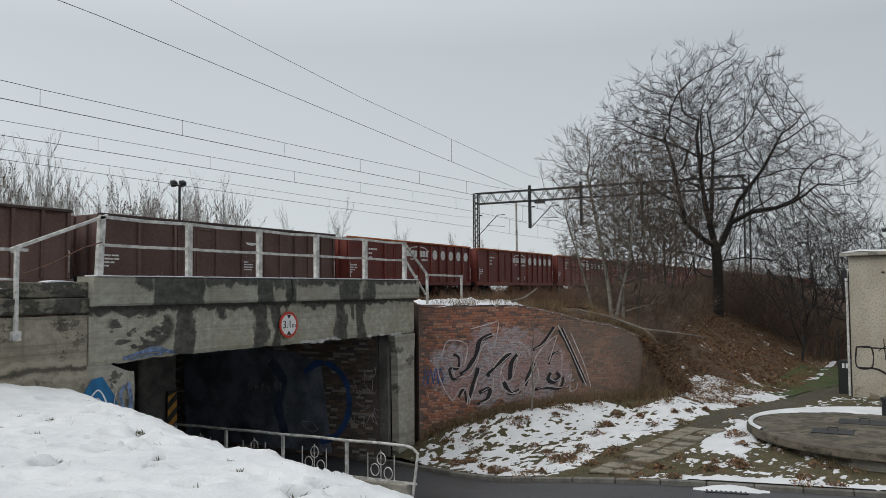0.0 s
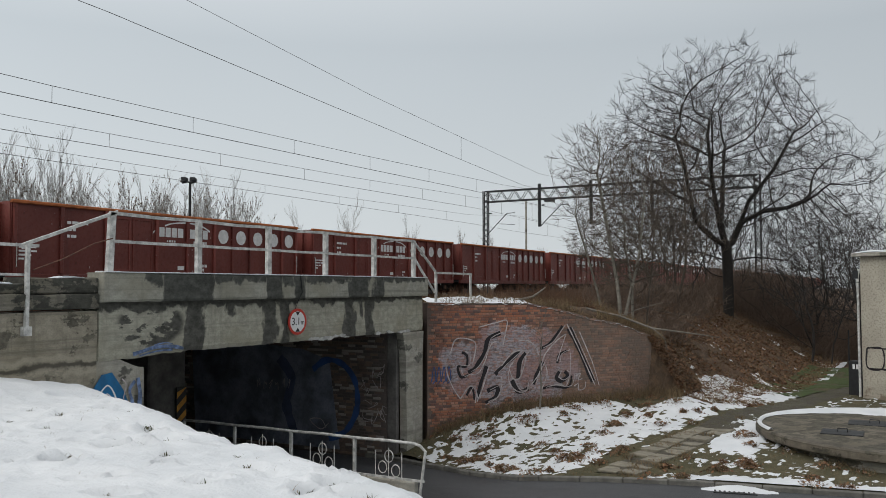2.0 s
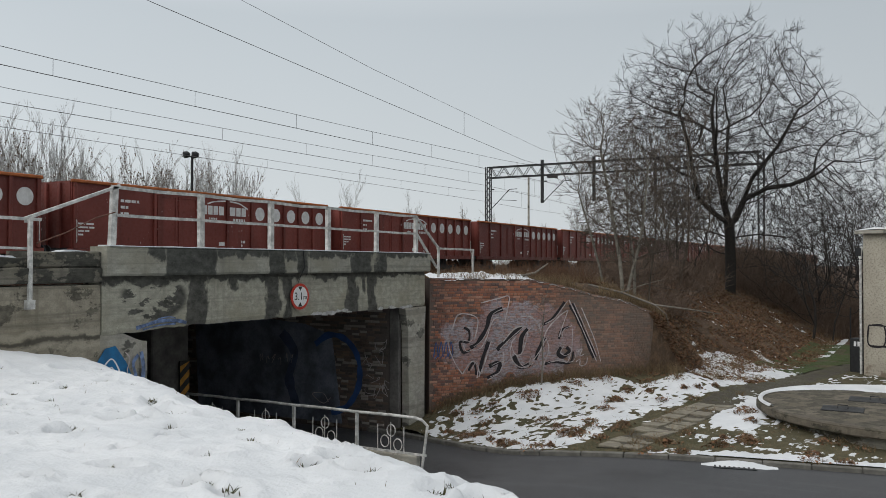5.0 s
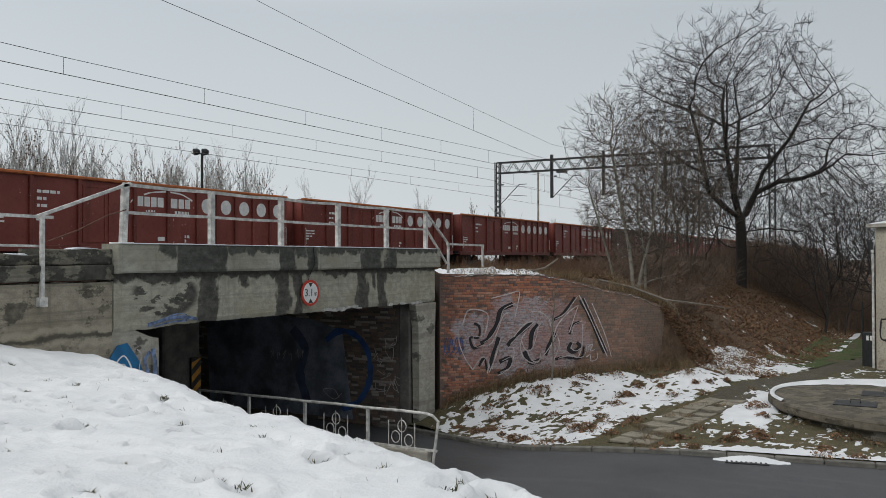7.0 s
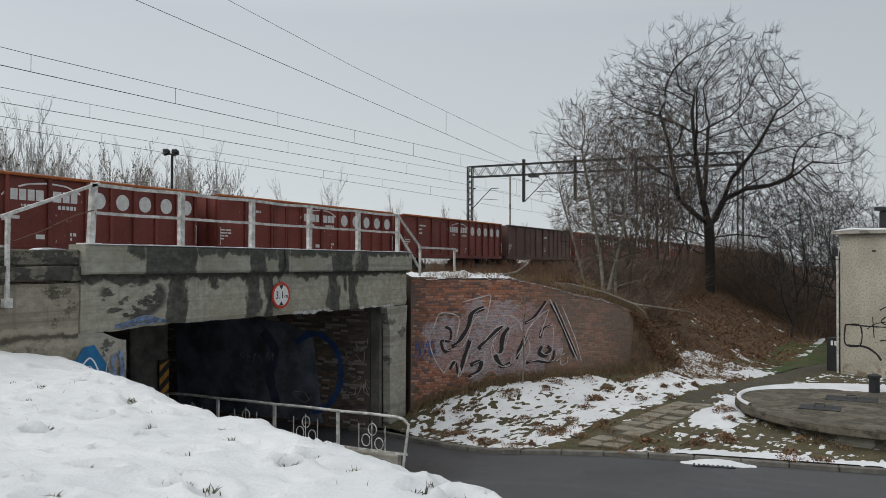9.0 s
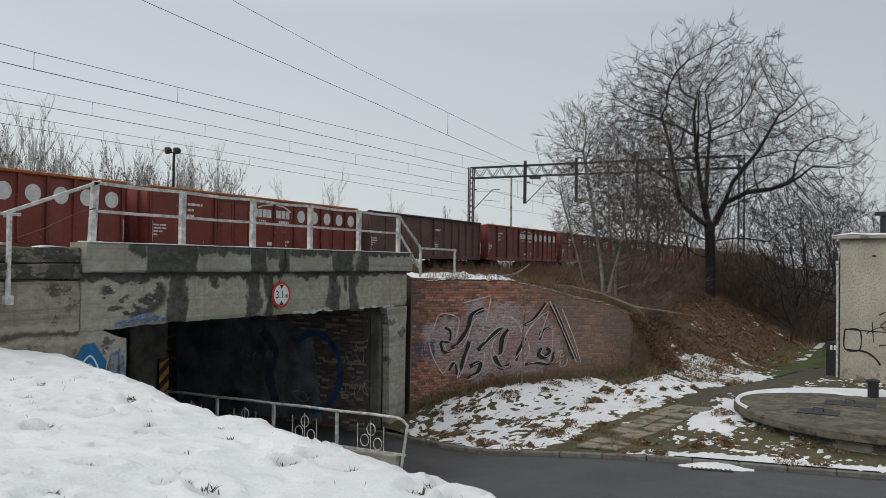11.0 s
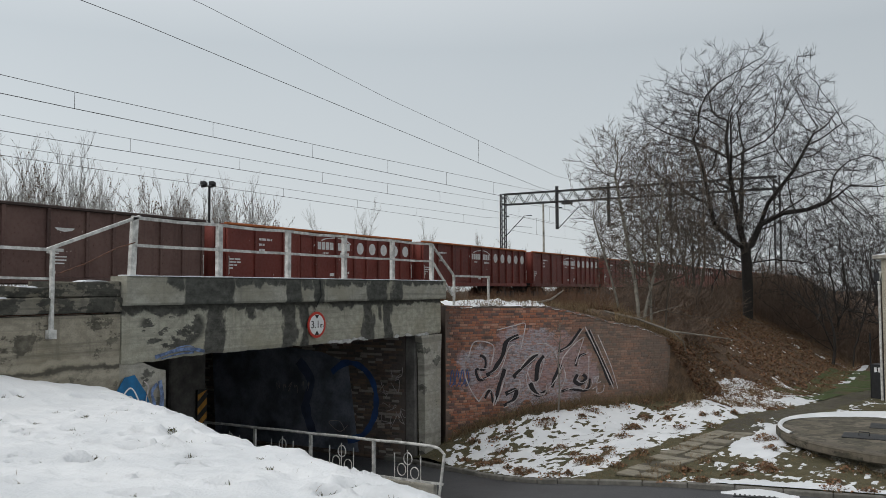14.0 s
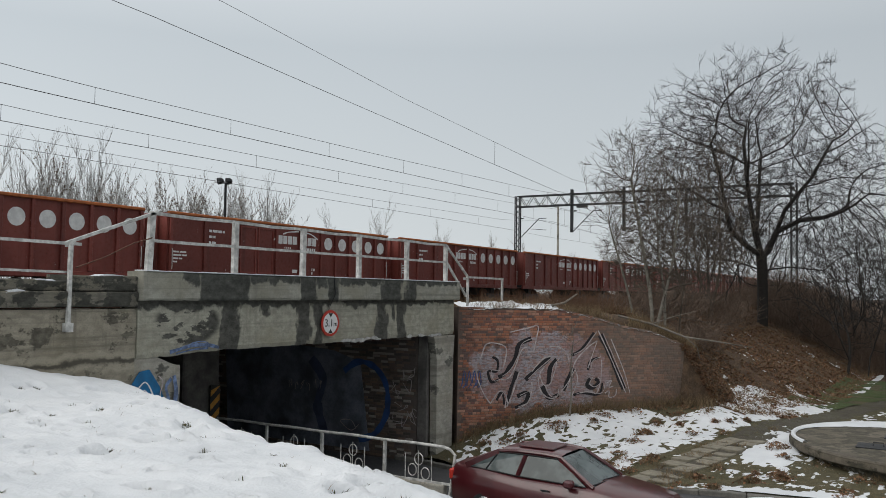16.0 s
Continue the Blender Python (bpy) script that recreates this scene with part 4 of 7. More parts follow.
# ---- railing beside the road ----
railing = thing("footway_railing", (0, 15.1, 0.14), "rusty white footway railing with ring ornaments", "railing")
RX = [-8.75, -10.5, -12.25, -13.95, -15.6]
TOP = 1.06
for i, x in enumerate(RX):
    s = Shape()
    if i == 0:
        s.tube([(-9.0, 0, TOP), (-8.85, 0, TOP - 0.03), (-8.72, 0, TOP - 0.14), (-8.78, 0, 0.5), (-8.86, 0, -0.05)], 0.032, 8)
    else:
        s.box(x - 0.03, x + 0.03, -0.03, 0.03, -0.1, TOP - 0.02)
    part("post", s, M_WHITE, railing)
for a, b in zip(RX, RX[1:]):
    e = 0.22 if a == RX[0] else 0
    s = Shape()
    s.tube([(a - e, 0, TOP), ((a + b) / 2, 0, TOP + 0.012), (b, 0, TOP)], 0.032, 8)
    part("top_rail", s, M_WHITE, railing)
    s = Shape()
    s.bar((a, 0, 0.3), (b, 0, 0.3), 0.04, 0.045)
    part("bottom_rail", s, M_WHITE, railing)
    m = (a + b) / 2
    for k in (-0.33, 0.0, 0.33):
        s = Shape()
        s.tube([(m + k, 0, 0.3), (m + k, 0, 0.92 if k == 0 else 0.84)], 0.011, 5)
        part("baluster", s, M_WHITE, railing)
    for ox, oz in ((-0.16, 0.5), (0.0, 0.74), (0.17, 0.45)):
        s = Shape()
        s.tube([(m + ox + 0.105 * math.cos(q), 0.015, oz + 0.125 * math.sin(q)) for q in [2 * math.pi * j / 16 for j in range(17)]], 0.012, 5, False)
        part("ring", s, M_WHITE, railing)
s = Shape()
s.chamfer_box(-16.6, -8.95, 15.04, 15.2, -0.5, 0.42, 0.02)
solid("footway_kerb_wall", s, M_CONC_PALE, "low pale concrete wall under the railing", "low wall", kind="structure")

# ---- hazard board on the middle pier ----
board = thing("hazard_board", pose(-16.62, 15.98, 1.25, 90, 0, 90), "yellow and black striped hazard board on the dark pier", "hazard board")
s = Shape()
s.chamfer_box(-0.17, 0.17, -0.62, 0.62, -0.03, 0.0, 0.005)
part("panel", s, M_SIGNBLACK, board)
for k in range(4):
    z0 = -0.6 + 0.36 * k
    pts = [(-0.16, z0 - 0.16), (0.16, z0 + 0.1), (0.16, z0 + 0.27), (-0.16, z0 + 0.01)]
    s = Shape()
    s.prism([(x, max(-0.6, min(0.6, z))) for x, z in pts], 0.001, 0.005)
    part("stripe", s, M_YELLOW, board, "faded yellow stripe")

# ---- electrification ----
TRACKS = [-14.7, -19.3, -24.0, -28.6]
gantry = thing("catenary_gantry", (0, 65.0, 3.4), "black lattice steel gantry over the tracks", "gantry")
LEG_X = [-31.5, -9.2]
for x in LEG_X:
    s = Shape()
    for ox in (-0.2, 0.2):
        for oy in (-0.15, 0.15):
            s.box(x + ox - 0.04, x + ox + 0.04, oy - 0.04, oy + 0.04, -0.3, 9.4)
    leg = part("leg", s, M_STEEL, gantry)
    s = Shape()
    for i in range(18):
        z = 0.2 + i * 0.5
        s.bar((x - 0.2, -0.15, z), (x + 0.2, -0.15, z + 0.5), 0.02, 0.05).bar((x - 0.2, 0.15, z + 0.5), (x + 0.2, 0.15, z), 0.02, 0.05)
    part("lacing", s, M_STEEL, leg)
for z, name in ((9.35, "top_chord"), (8.45, "bottom_chord")):
    s = Shape()
    for oy in (-0.2, 0.2):
        s.box(LEG_X[0], LEG_X[1], oy - 0.05, oy + 0.05, z - 0.06, z + 0.06)
    part(name, s, M_STEEL, gantry)
xs = frange(LEG_X[0] + 0.2, LEG_X[1] - 0.2, 0.62)
for i, (a, b) in enumerate(zip(xs, xs[1:])):
    s = Shape()
    za, zb = (8.45, 9.35) if i % 2 else (9.35, 8.45)
    for oy in (-0.2, 0.2):
        s.bar((a, oy, za), (b, oy, zb), 0.045, 0.045)
    part("lattice_bar", s, M_STEEL, gantry)
for x in (-26.5, -22.0, -17.0):
    s = Shape()
    s.box(x - 0.1, x + 0.1, -0.12, 0.12, 6.15, 9.75)
    part("drop_post", s, M_STEEL, gantry)
for x, z in ((-31.3, 5.7), (-26.4, 6.2), (-21.9, 6.2), (-16.9, 6.2)):
    s = Shape()
    s.tube([(x, 0, z), (x + 1.8, 0, z + 1.7), (x + 2.5, 0, z + 1.72)], 0.035, 6)
    s.tube([(x + 0.1, 0, z + 1.75), (x + 0.35, 0, z + 1.75)], 0.06, 6)
    s.tube([(x + 0.8, 0, z + 0.85), (x + 2.5, 0, z + 0.7)], 0.02, 5)
    part("cantilever", s, M_STEEL, gantry)
s = Shape()
s.box(-26.0, -25.2, -0.25, 0.25, 8.2, 8.42)
part("lamp_head", s, M_STEEL, gantry)

mast = thing("signal_mast", (-33.5, 78.5, 3.4), "slim grey steel mast behind the train", "mast")
s = Shape()
s.tube([(0, 0, 0), (0, 0, 9.9)], [0.13, 0.1], 8)
part("pole", s, M_CONC_PALE, mast)
s = Shape()
s.chamfer_box(-0.7, 0.5, -0.15, 0.15, 9.9, 10.1, 0.03)
part("lamp_head", s, M_STEEL, mast)

flood = thing("floodlight_mast", (-36.0, 35.05, 3.3), "dark floodlight mast with two round lamps", "floodlight")
s = Shape()
s.tube([(0, 0, 0), (0, 0, 7.3)], [0.09, 0.07], 8)
part("pole", s, M_STEEL, flood)
s = Shape()
s.bar((-0.28, -0.22, 7.3), (0.28, 0.22, 7.3), 0.08, 0.08)
part("bracket", s, M_STEEL, flood)
for k in (-1, 1):
    s = Shape()
    s.tube([(k * 0.19 - 0.1, k * 0.15 - 0.2, 7.38), (k * 0.19, k * 0.15, 7.42), (k * 0.19 + 0.03, k * 0.15 + 0.1, 7.44)], [0.2, 0.19, 0.1], 12)
    part("lamp", s, M_STEEL, flood)


def overhead_line(name, x, low, high, drops, r=0.011):
    """Contact wire under its carrying wire, each low and high a table of (y, z)."""
    line = thing(name, (0, 0, 0), "contact wire hung on droppers from a carrying wire", "overhead line", "overhead lines", "structure")
    for table, nm, rad in ((low, "contact_wire", r), (high, "carrying_wire", r * 0.8)):
        ys = frange(table[0][0], table[-1][0], 2.0)
        sh = Shape()
        sh.tube([(x, y, lerp_table(table, y)) for y in ys], rad, 5)
        part(nm, sh, M_WIRE, line)
    y = drops[0]
    while y < low[-1][0]:
        sh = Shape()
        sh.tube([(x, y, lerp_table(low, y)), (x, y, lerp_table(high, y))], 0.008, 4)
        part("dropper", sh, M_WIRE, line)
        y += drops[1]
    return line


def wire_z(x, pts):
    """Heights at the plane x of wires whose heights are known for x = -21.5."""
    k = x / -21.5
    return [(y * k, 4.45 + (z - 4.45) * k) for y, z in pts]


overhead_line("overhead_line", -19.3, [(-60, 9.5)] + wire_z(-19.3, [(14.31, 9.84), (30, 9.93), (43.93, 10.03)]) + [(65, 9.5), (130, 9.3), (200, 9.3)],
              [(-60, 11.2)] + wire_z(-19.3, [(14.3, 10.33), (30, 10.5), (47.3, 10.81)]) + [(65, 11.2), (97, 10.0), (130, 11.2), (200, 11)], (-0.9, 4.95))
overhead_line("overhead_line", -24.0, [(-60, 9.4)] + wire_z(-24.0, [(14.33, 8.82), (30, 8.95), (43.91, 9.05)]) + [(65, 9.3), (130, 9.3), (200, 9.3)],
              [(-60, 11.0)] + wire_z(-24.0, [(14.32, 9.23), (30, 9.4), (43.93, 9.69)]) + [(65, 10.9), (97, 9.8), (130, 11.0), (200, 11)], (-2.0, 5.4))
overhead_line("overhead_line", -28.6, [(-60, 9.4)] + wire_z(-28.6, [(14.34, 8.15), (30, 8.12), (42.64, 8.11)]) + [(65, 9.2), (130, 9.3), (200, 9.3)],
              [(-60, 11.0)] + wire_z(-28.6, [(14.34, 8.43), (30, 8.45), (42.6, 8.6)]) + [(65, 10.6), (97, 9.7), (130, 11.0), (200, 11)], (0.5, 6.5))
overhead_line("overhead_line", -14.7, [(-60, 11.5)] + [(11.07, 10.41), (20, 9.85), (33.9, 9.02), (65, 9.1), (130, 9.3), (200, 9.3)],
              [(-60, 12.6)] + [(13.95, 11.31), (22, 10.6), (36.3, 9.74), (65, 11.0), (97, 9.8), (130, 11.0), (200, 11)], (28.2, 11.0), 0.008)

# ---- tracks ----
for x in TRACKS:
    track = thing("railway_track", (x, 0, RAIL_Z), "rusty rails on concrete sleepers in ballast", "track", "railway tracks", "structure")
    for k in (-0.75, 0.75):
        s = Shape()
        s.box(k - 0.036, k + 0.036, -140, 420, -0.03, 0.0).box(k - 0.012, k + 0.012, -140, 420, -0.14, -0.031).box(k - 0.07, k + 0.07, -140, 420, -0.165, -0.141)
        part("rail", s, M_RUST, track)
    s = Shape()
    for i in range(260):
        y = -30 + i * 0.62
        s.box(-1.25, 1.25, y, y + 0.24, -0.22, -0.17)
    tagged(part("sleepers", s, M_KERB, track), kind="stuff")

# ---- wagons ----
PITCH, SPEED, FIRST = 14.04, 8.72, 32.5
BODY, LOW, HIGH = 13.0, 1.15, 3.3
BROWN_ONES = (-1, 0, 1, 9)


def near(sh, x, y0, y1, z0, z1, d=0.02):
    return sh.box(x, x + d, y0, y1, z0, z1)


def make_wagon(brown):
    paint, edge = (M_BROWN, M_BROWN_EDGE) if brown else (M_RED, M_ORANGE)
    label = "dull brown open freight wagon with rusty ribbed sides" if brown else "oxide red open freight wagon with white circles and lettering"
    w = thing("freight_wagon", (-24.0, 0, RAIL_Z), label, "wagon", "freight train")
    for k in (-1, 1):
        s = Shape()
        s.box(k * 1.43 - 0.02, k * 1.43 + 0.02, 0, BODY, LOW, HIGH - 0.1)
        side = part("side_wall", s, paint, w)
        for y in (0.04, 1.58, 3.2, 5.3, 6.72, 8.06, 9.04, 10.01, 10.97, 11.94, 12.84):
            s = Shape()
            s.chamfer_box(min(k * 1.45, k * 1.53), max(k * 1.45, k * 1.53), y, y + 0.12, LOW, HIGH - 0.1, 0.015)
            part("rib", s, paint, side)
        for y0 in (3.4, 4.35):
            s = Shape()
            x0, x1 = min(k * 1.45, k * 1.475), max(k * 1.45, k * 1.475)
            y1, z0, z1 = y0 + 0.85, LOW + 0.12, HIGH - 0.25
            s.box(x0, x1, y0, y1, z0, z0 + 0.06).box(x0, x1, y0, y1, z1 - 0.06, z1).box(x0, x1, y0, y0 + 0.06, z0 + 0.061, z1 - 0.061).box(x0, x1, y1 - 0.06, y1, z0 + 0.061, z1 - 0.061)
            part("door_frame", s, paint, side)
        s = Shape()
        s.chamfer_box(k * 1.47 - 0.07, k * 1.47 + 0.07, -0.02, BODY + 0.02, HIGH - 0.1, HIGH + 0.0, 0.02)
        part("top_edge", s, edge, w, "worn top edge")
        s = Shape()
        s.chamfer_box(k * 1.42 - 0.06, k * 1.42 + 0.06, -0.1, BODY + 0.1, LOW - 0.2, LOW - 0.005, 0.015)
        part("sill", s, paint, w)
    for y, d in ((0.0, -1), (BODY, 1)):
        s = Shape()
        s.box(-1.41, 1.41, y - 0.02, y + 0.02, LOW, HIGH - 0.05)
        end = part("end_wall", s, paint, w)
        for x in (-0.95, -0.32, 0.32, 0.95):
            s = Shape()
            s.box(x - 0.06, x + 0.06, min(y + d * 0.021, y + d * 0.1), max(y + d * 0.021, y + d * 0.1), LOW, HIGH - 0.1)
            part("rib", s, paint, end)
        for x in (-0.87, 0.87):
            s = Shape()
            s.tube([(x, y, 1.03), (x, y + d * 0.38, 1.03), (x, y + d * 0.4, 1.03), (x, y + d * 0.45, 1.03)], [0.09, 0.09, 0.22, 0.22], 10)
            part("buffer", s, M_STEEL, w)
        s = Shape()
        s.tube([(1.5, y - d * 0.12, 1.3), (1.56, y - d * 0.12, 1.35), (1.56, y - d * 0.12, 2.0), (1.5, y - d * 0.12, 2.05)], 0.015, 5)
        part("grab_handle", s, M_WHITE, w, "white grab handle")
    s = Shape()
    s.box(-1.36, 1.36, -0.05, BODY + 0.05, LOW - 0.1, LOW + 0.02)
    part("floor", s, M_STEEL, w)
    for y in (2.1, BODY - 2.1):
        s = Shape()
        for k in (-1, 1):
            s.chamfer_box(k * 1.0 - 0.07, k * 1.0 + 0.07, y - 1.15, y + 1.15, 0.35, 0.62, 0.03)
            for o in (-0.9, 0.9):
                s.chamfer_box(k * 1.0 - 0.12, k * 1.0 + 0.12, y + o - 0.16, y + o + 0.16, 0.3, 0.66, 0.03)
        s.box(-0.9, 0.9, y - 0.2, y + 0.2, 0.45, LOW - 0.12)
        bogie = part("bogie", s, M_STEEL, w)
        for o in (-0.9, 0.9):
            s = Shape()
            for k in (-1, 1):
                s.tube([(k * 0.7, y + o, 0.46), (k * 0.73, y + o, 0.46), (k * 0.731, y + o, 0.46), (k * 0.83, y + o, 0.46)], [0.49, 0.48, 0.46, 0.45], 20)
            s.tube([(-0.7, y + o, 0.46), (0.7, y + o, 0.46)], 0.08, 8)
            part("wheelset", s, M_RUST, bogie)
    X = 1.452

    def bars(rows, y, z, w_, h, gap, name="marking"):
        sh = Shape()
        r = random.Random(int(y * 100 + z * 10))
        for i, n in enumerate(rows):
            yy = y
            for j in range(n):
                q = w_ * r.uniform(0.5, 1.3)
                near(sh, X, yy, yy + q, z - i * (h + gap), z - i * (h + gap) + h, 0.004)
                yy += q + 0.04
        part(name, sh, M_LETTER, w, "white stencilled lines")

    bars((2, 2, 2, 1), 0.25, LOW + 0.75, 0.3, 0.055, 0.06)
    if brown:
        bars((1, 1, 1, 1), 6.9, LOW + 0.7, 0.45, 0.04, 0.06)
        s = Shape()
        s.prism([(7.0, LOW + 1.5), (7.7, LOW + 1.5), (7.6, LOW + 1.42), (7.35, LOW + 1.38), (7.1, LOW + 1.42)], X, X + 0.004, Matrix(((0, 0, 1, 0), (1, 0, 0, 0), (0, 1, 0, 0), (0, 0, 0, 1))))
        part("emblem", s, M_LETTER, w, "faint white emblem")
        return w
    bars((4, 2, 2), 1.85, LOW + 1.55, 0.17, 0.09, 0.12)
    bars((1,), 6.35, LOW + 0.2, 0.3, 0.14, 0)
    bars((2, 1), 7.55, LOW + 0.32, 0.12, 0.1, 0.05)
    for i in range(5):
        s = Shape()
        s.disc((8.62 + i * 0.965, LOW + 1.5), 0.27, X, X + 0.004, 24, Matrix(((0, 0, 1, 0), (1, 0, 0, 0), (0, 1, 0, 0), (0, 0, 0, 1))))
        part("circle", s, M_LETTER, w, "white painted circle")
    # the owner's mark, as plain blocks under a curved boom
    y = 5.5
    for i, q in enumerate((0.25, 0.25, 0.25, 0.28, 0.0, 0.32, 0.26, 0.26)):
        if q:
            s = Shape()
            z0 = LOW + 1.35
            near(s, X, y, y + q * 0.92, z0, z0 + 0.33, 0.004)
            part("mark_block", s, M_LETTER, w)
            y += q + 0.03
        else:
            y += 0.27
    bars((4,), 5.85, LOW + 1.17, 0.07, 0.07, 0)
    bars((5,), 7.1, LOW + 1.13, 0.1, 0.12, 0)
    SIDE_M = Matrix(((0, 0, 1, X), (1, 0, 0, 0), (0, 1, 0, 0), (0, 0, 0, 1)))
    part("mark_boom", ribbon([(5.75, LOW + 1.74), (6.1, LOW + 1.84), (6.7, LOW + 1.9)], 0.07, SIDE_M, 0.004), M_LETTER, w, "", False)
    part("mark_boom", ribbon([(6.85, LOW + 1.9), (7.4, LOW + 1.85), (7.8, LOW + 1.7), (7.9, LOW + 1.64)], 0.07, SIDE_M, 0.004), M_LETTER, w, "", False)
    part("mark_boom", ribbon([(5.2, LOW + 1.45), (5.45, LOW + 1.68)], 0.06, SIDE_M, 0.004), M_LETTER, w, "", False)
    return w


red_wagon, brown_wagon = make_wagon(False), make_wagon(True)
train = []
for k in range(-1, 22):
    src = brown_wagon if k in BROWN_ONES else red_wagon
    first = k in (-1, 2)
    train.append((k, src if first else copy_thing(src, Matrix.Translation((-24.0, 0, RAIL_Z)))))

# ---- trees and shrubs ----
def grow(seed, starts, crowns, n_attract, step=0.4, reach=5.0, kill=0.8, rise=0.15, limit=90):
    """Branches grow towards free points spread through the crown. Returns nodes and their parents."""
    r = np.random.default_rng(seed)
    att = []
    while len(att) < n_attract:
        c, rad, hollow = crowns[r.integers(len(crowns))]
        p = r.normal(size=3)
        p /= np.linalg.norm(p)
        p *= hollow + (1 - hollow) * r.random() ** 0.6
        q = np.array(c) + p * np.array(rad) * (1 + 0.12 * math.sin(5 * math.atan2(p[1], p[0]) + seed) + 0.08 * r.normal())
        att.append(q)
    att = np.array(att)
    nodes, par = [], []
    for line in starts:
        prev = -1
        for p in line:
            same = [i for i, q in enumerate(nodes) if prev < 0 and np.linalg.norm(q - np.array(p)) < 1e-6]
            if same:      # a limb that leaves an earlier one
                prev = same[0]
                continue
            nodes.append(np.array(p, float))
            par.append(prev)
            prev = len(nodes) - 1
    near_d, near_i = np.full(len(att), 1e9), np.zeros(len(att), int)

    def update(first):
        for i in range(first, len(nodes)):
            d = np.linalg.norm(att - nodes[i], axis=1)
            m = d < near_d
            near_d[m], near_i[m] = d[m], i
    update(0)
    alive, n_kids = np.ones(len(att), bool), {}
    for it in range(limit):
        act = alive & (near_d < (reach if it > 12 else 99))
        if not act.any():
            break
        first = len(nodes)
        for i in np.unique(near_i[act]):
            if n_kids.get(int(i), 0) > 2:
                alive[act & (near_i == i)] = False
                continue
            n_kids[int(i)] = n_kids.get(int(i), 0) + 1
            sel = act & (near_i == i)
            v = att[sel] - nodes[i]
            d = (v / np.linalg.norm(v, axis=1)[:, None]).sum(0)
            d /= np.linalg.norm(d) + 1e-9
            d += r.normal(size=3) * 0.11 + np.array((0, 0, rise))
            d /= np.linalg.norm(d)
            nodes.append(nodes[i] + d * step)
            par.append(int(i))
        update(first)
        alive &= near_d > kill
    return nodes, par


def bare_tree(name, at, label, seed, starts, crowns, n_attract, twig_len, bark, twig, r_tip=0.011, thick=2.25, twigs=3, step=0.4, reach=5.0, kill=0.8, trunk_r=0.1, droop=0.0):
    nodes, par = grow(seed, starts, crowns, n_attract, step, reach, kill)
    n = len(nodes)
    kids = [[] for _ in range(n)]
    for i, p in enumerate(par):
        if p >= 0:
            kids[p].append(i)
    area = [0.0] * n
    for i in range(n - 1, -1, -1):
        if not kids[i]:
            area[i] = r_tip ** thick
        if par[i] >= 0:
            area[par[i]] += area[i]
    rad = [a ** (1 / thick) for a in area]
    r = random.Random(seed)
    trunk, limbs, fine = Shape(), Shape(), Shape()
    trunk.smooth = limbs.smooth = True
    done = [False] * n
    roots = [i for i in range(n) if par[i] < 0]
    stack = [(i, -1) for i in roots]
    while stack:
        i, before = stack.pop()
        line = ([before] if before >= 0 else []) + [i]
        while kids[line[-1]]:
            ks = sorted(kids[line[-1]], key=lambda k: -rad[k])
            for k in ks[1:]:
                stack.append((k, line[-1]))
            line.append(ks[0])
        rr = [rad[k] for k in line]
        if before >= 0:
            rr[0] = rr[1]
        big = max(rr)
        sh = trunk if big > trunk_r else limbs
        if len(line) > 1:
            sh.tube([nodes[k] for k in line], rr, 7 if big > trunk_r else (5 if big > 0.03 else 3), False)
    for i in range(n):
        if rad[i] > 0.05:
            continue
        d0 = Vector(nodes[i] - nodes[par[i]]).normalized() if par[i] >= 0 else Vector((0, 0, 1))
        count = twigs if not kids[i] else (1 if r.random() < 0.45 else 0)
        for _ in range(count):
            d = (d0 + Vector((r.gauss(0, 0.32), r.gauss(0, 0.32), r.gauss(0.1 - droop, 0.26)))).normalized()
            p = Vector(nodes[i])
            ln = twig_len * r.uniform(0.5, 1.2)
            pts = [p]
            for k in range(3):
                d = (d + Vector((r.gauss(0, 0.1), r.gauss(0, 0.1), r.gauss(0.05 - droop, 0.08)))).normalized()
                p = p + d * ln / 3
                pts.append(p)
                if k < 2 and r.random() < 0.75:
                    e = (d + Vector((r.gauss(0, 0.6), r.gauss(0, 0.6), r.gauss(0.1, 0.4)))).normalized()
                    fine.tube([p, p + e * ln * 0.3, p + (e + Vector((0, 0, 0.15 - droop))) * ln * r.uniform(0.4, 0.65)], [r_tip * 0.6, r_tip * 0.5, r_tip * 0.3], 3, False)
            fine.tube(pts, [r_tip * 0.8, r_tip * 0.7, r_tip * 0.55, r_tip * 0.3], 3, False)
    t = thing(name, at, label, "tree")
    if trunk.f:
        part("trunk", trunk, bark, t, "", False)
    part("crown", limbs, twig, t, "", False)
    tagged(part("twig_mass", fine, twig, t, "", False), kind="stuff")
    return t


TX, TY = -8.6, 49.0
TZ = embank_z(TX, TY) - 0.15
def limb(*pts):
    """Points (across, up, away) as seen from the road."""
    return [(0.885 * a - 0.466 * d, 0.466 * a + 0.885 * d, z) for a, z, d in pts]


def dense(line, step):
    out = [Vector(line[0])]
    for a, b in zip(line, line[1:]):
        a, b = Vector(a), Vector(b)
        n = max(1, round((b - a).length / step))
        out += [a + (b - a) * (i + 1) / n for i in range(n)]
    return [tuple(p) for p in out]


def oval(a, z, d, ra, rz, rd, hollow):
    return (limb((a, z, d))[0], (ra, rd, rz), hollow)


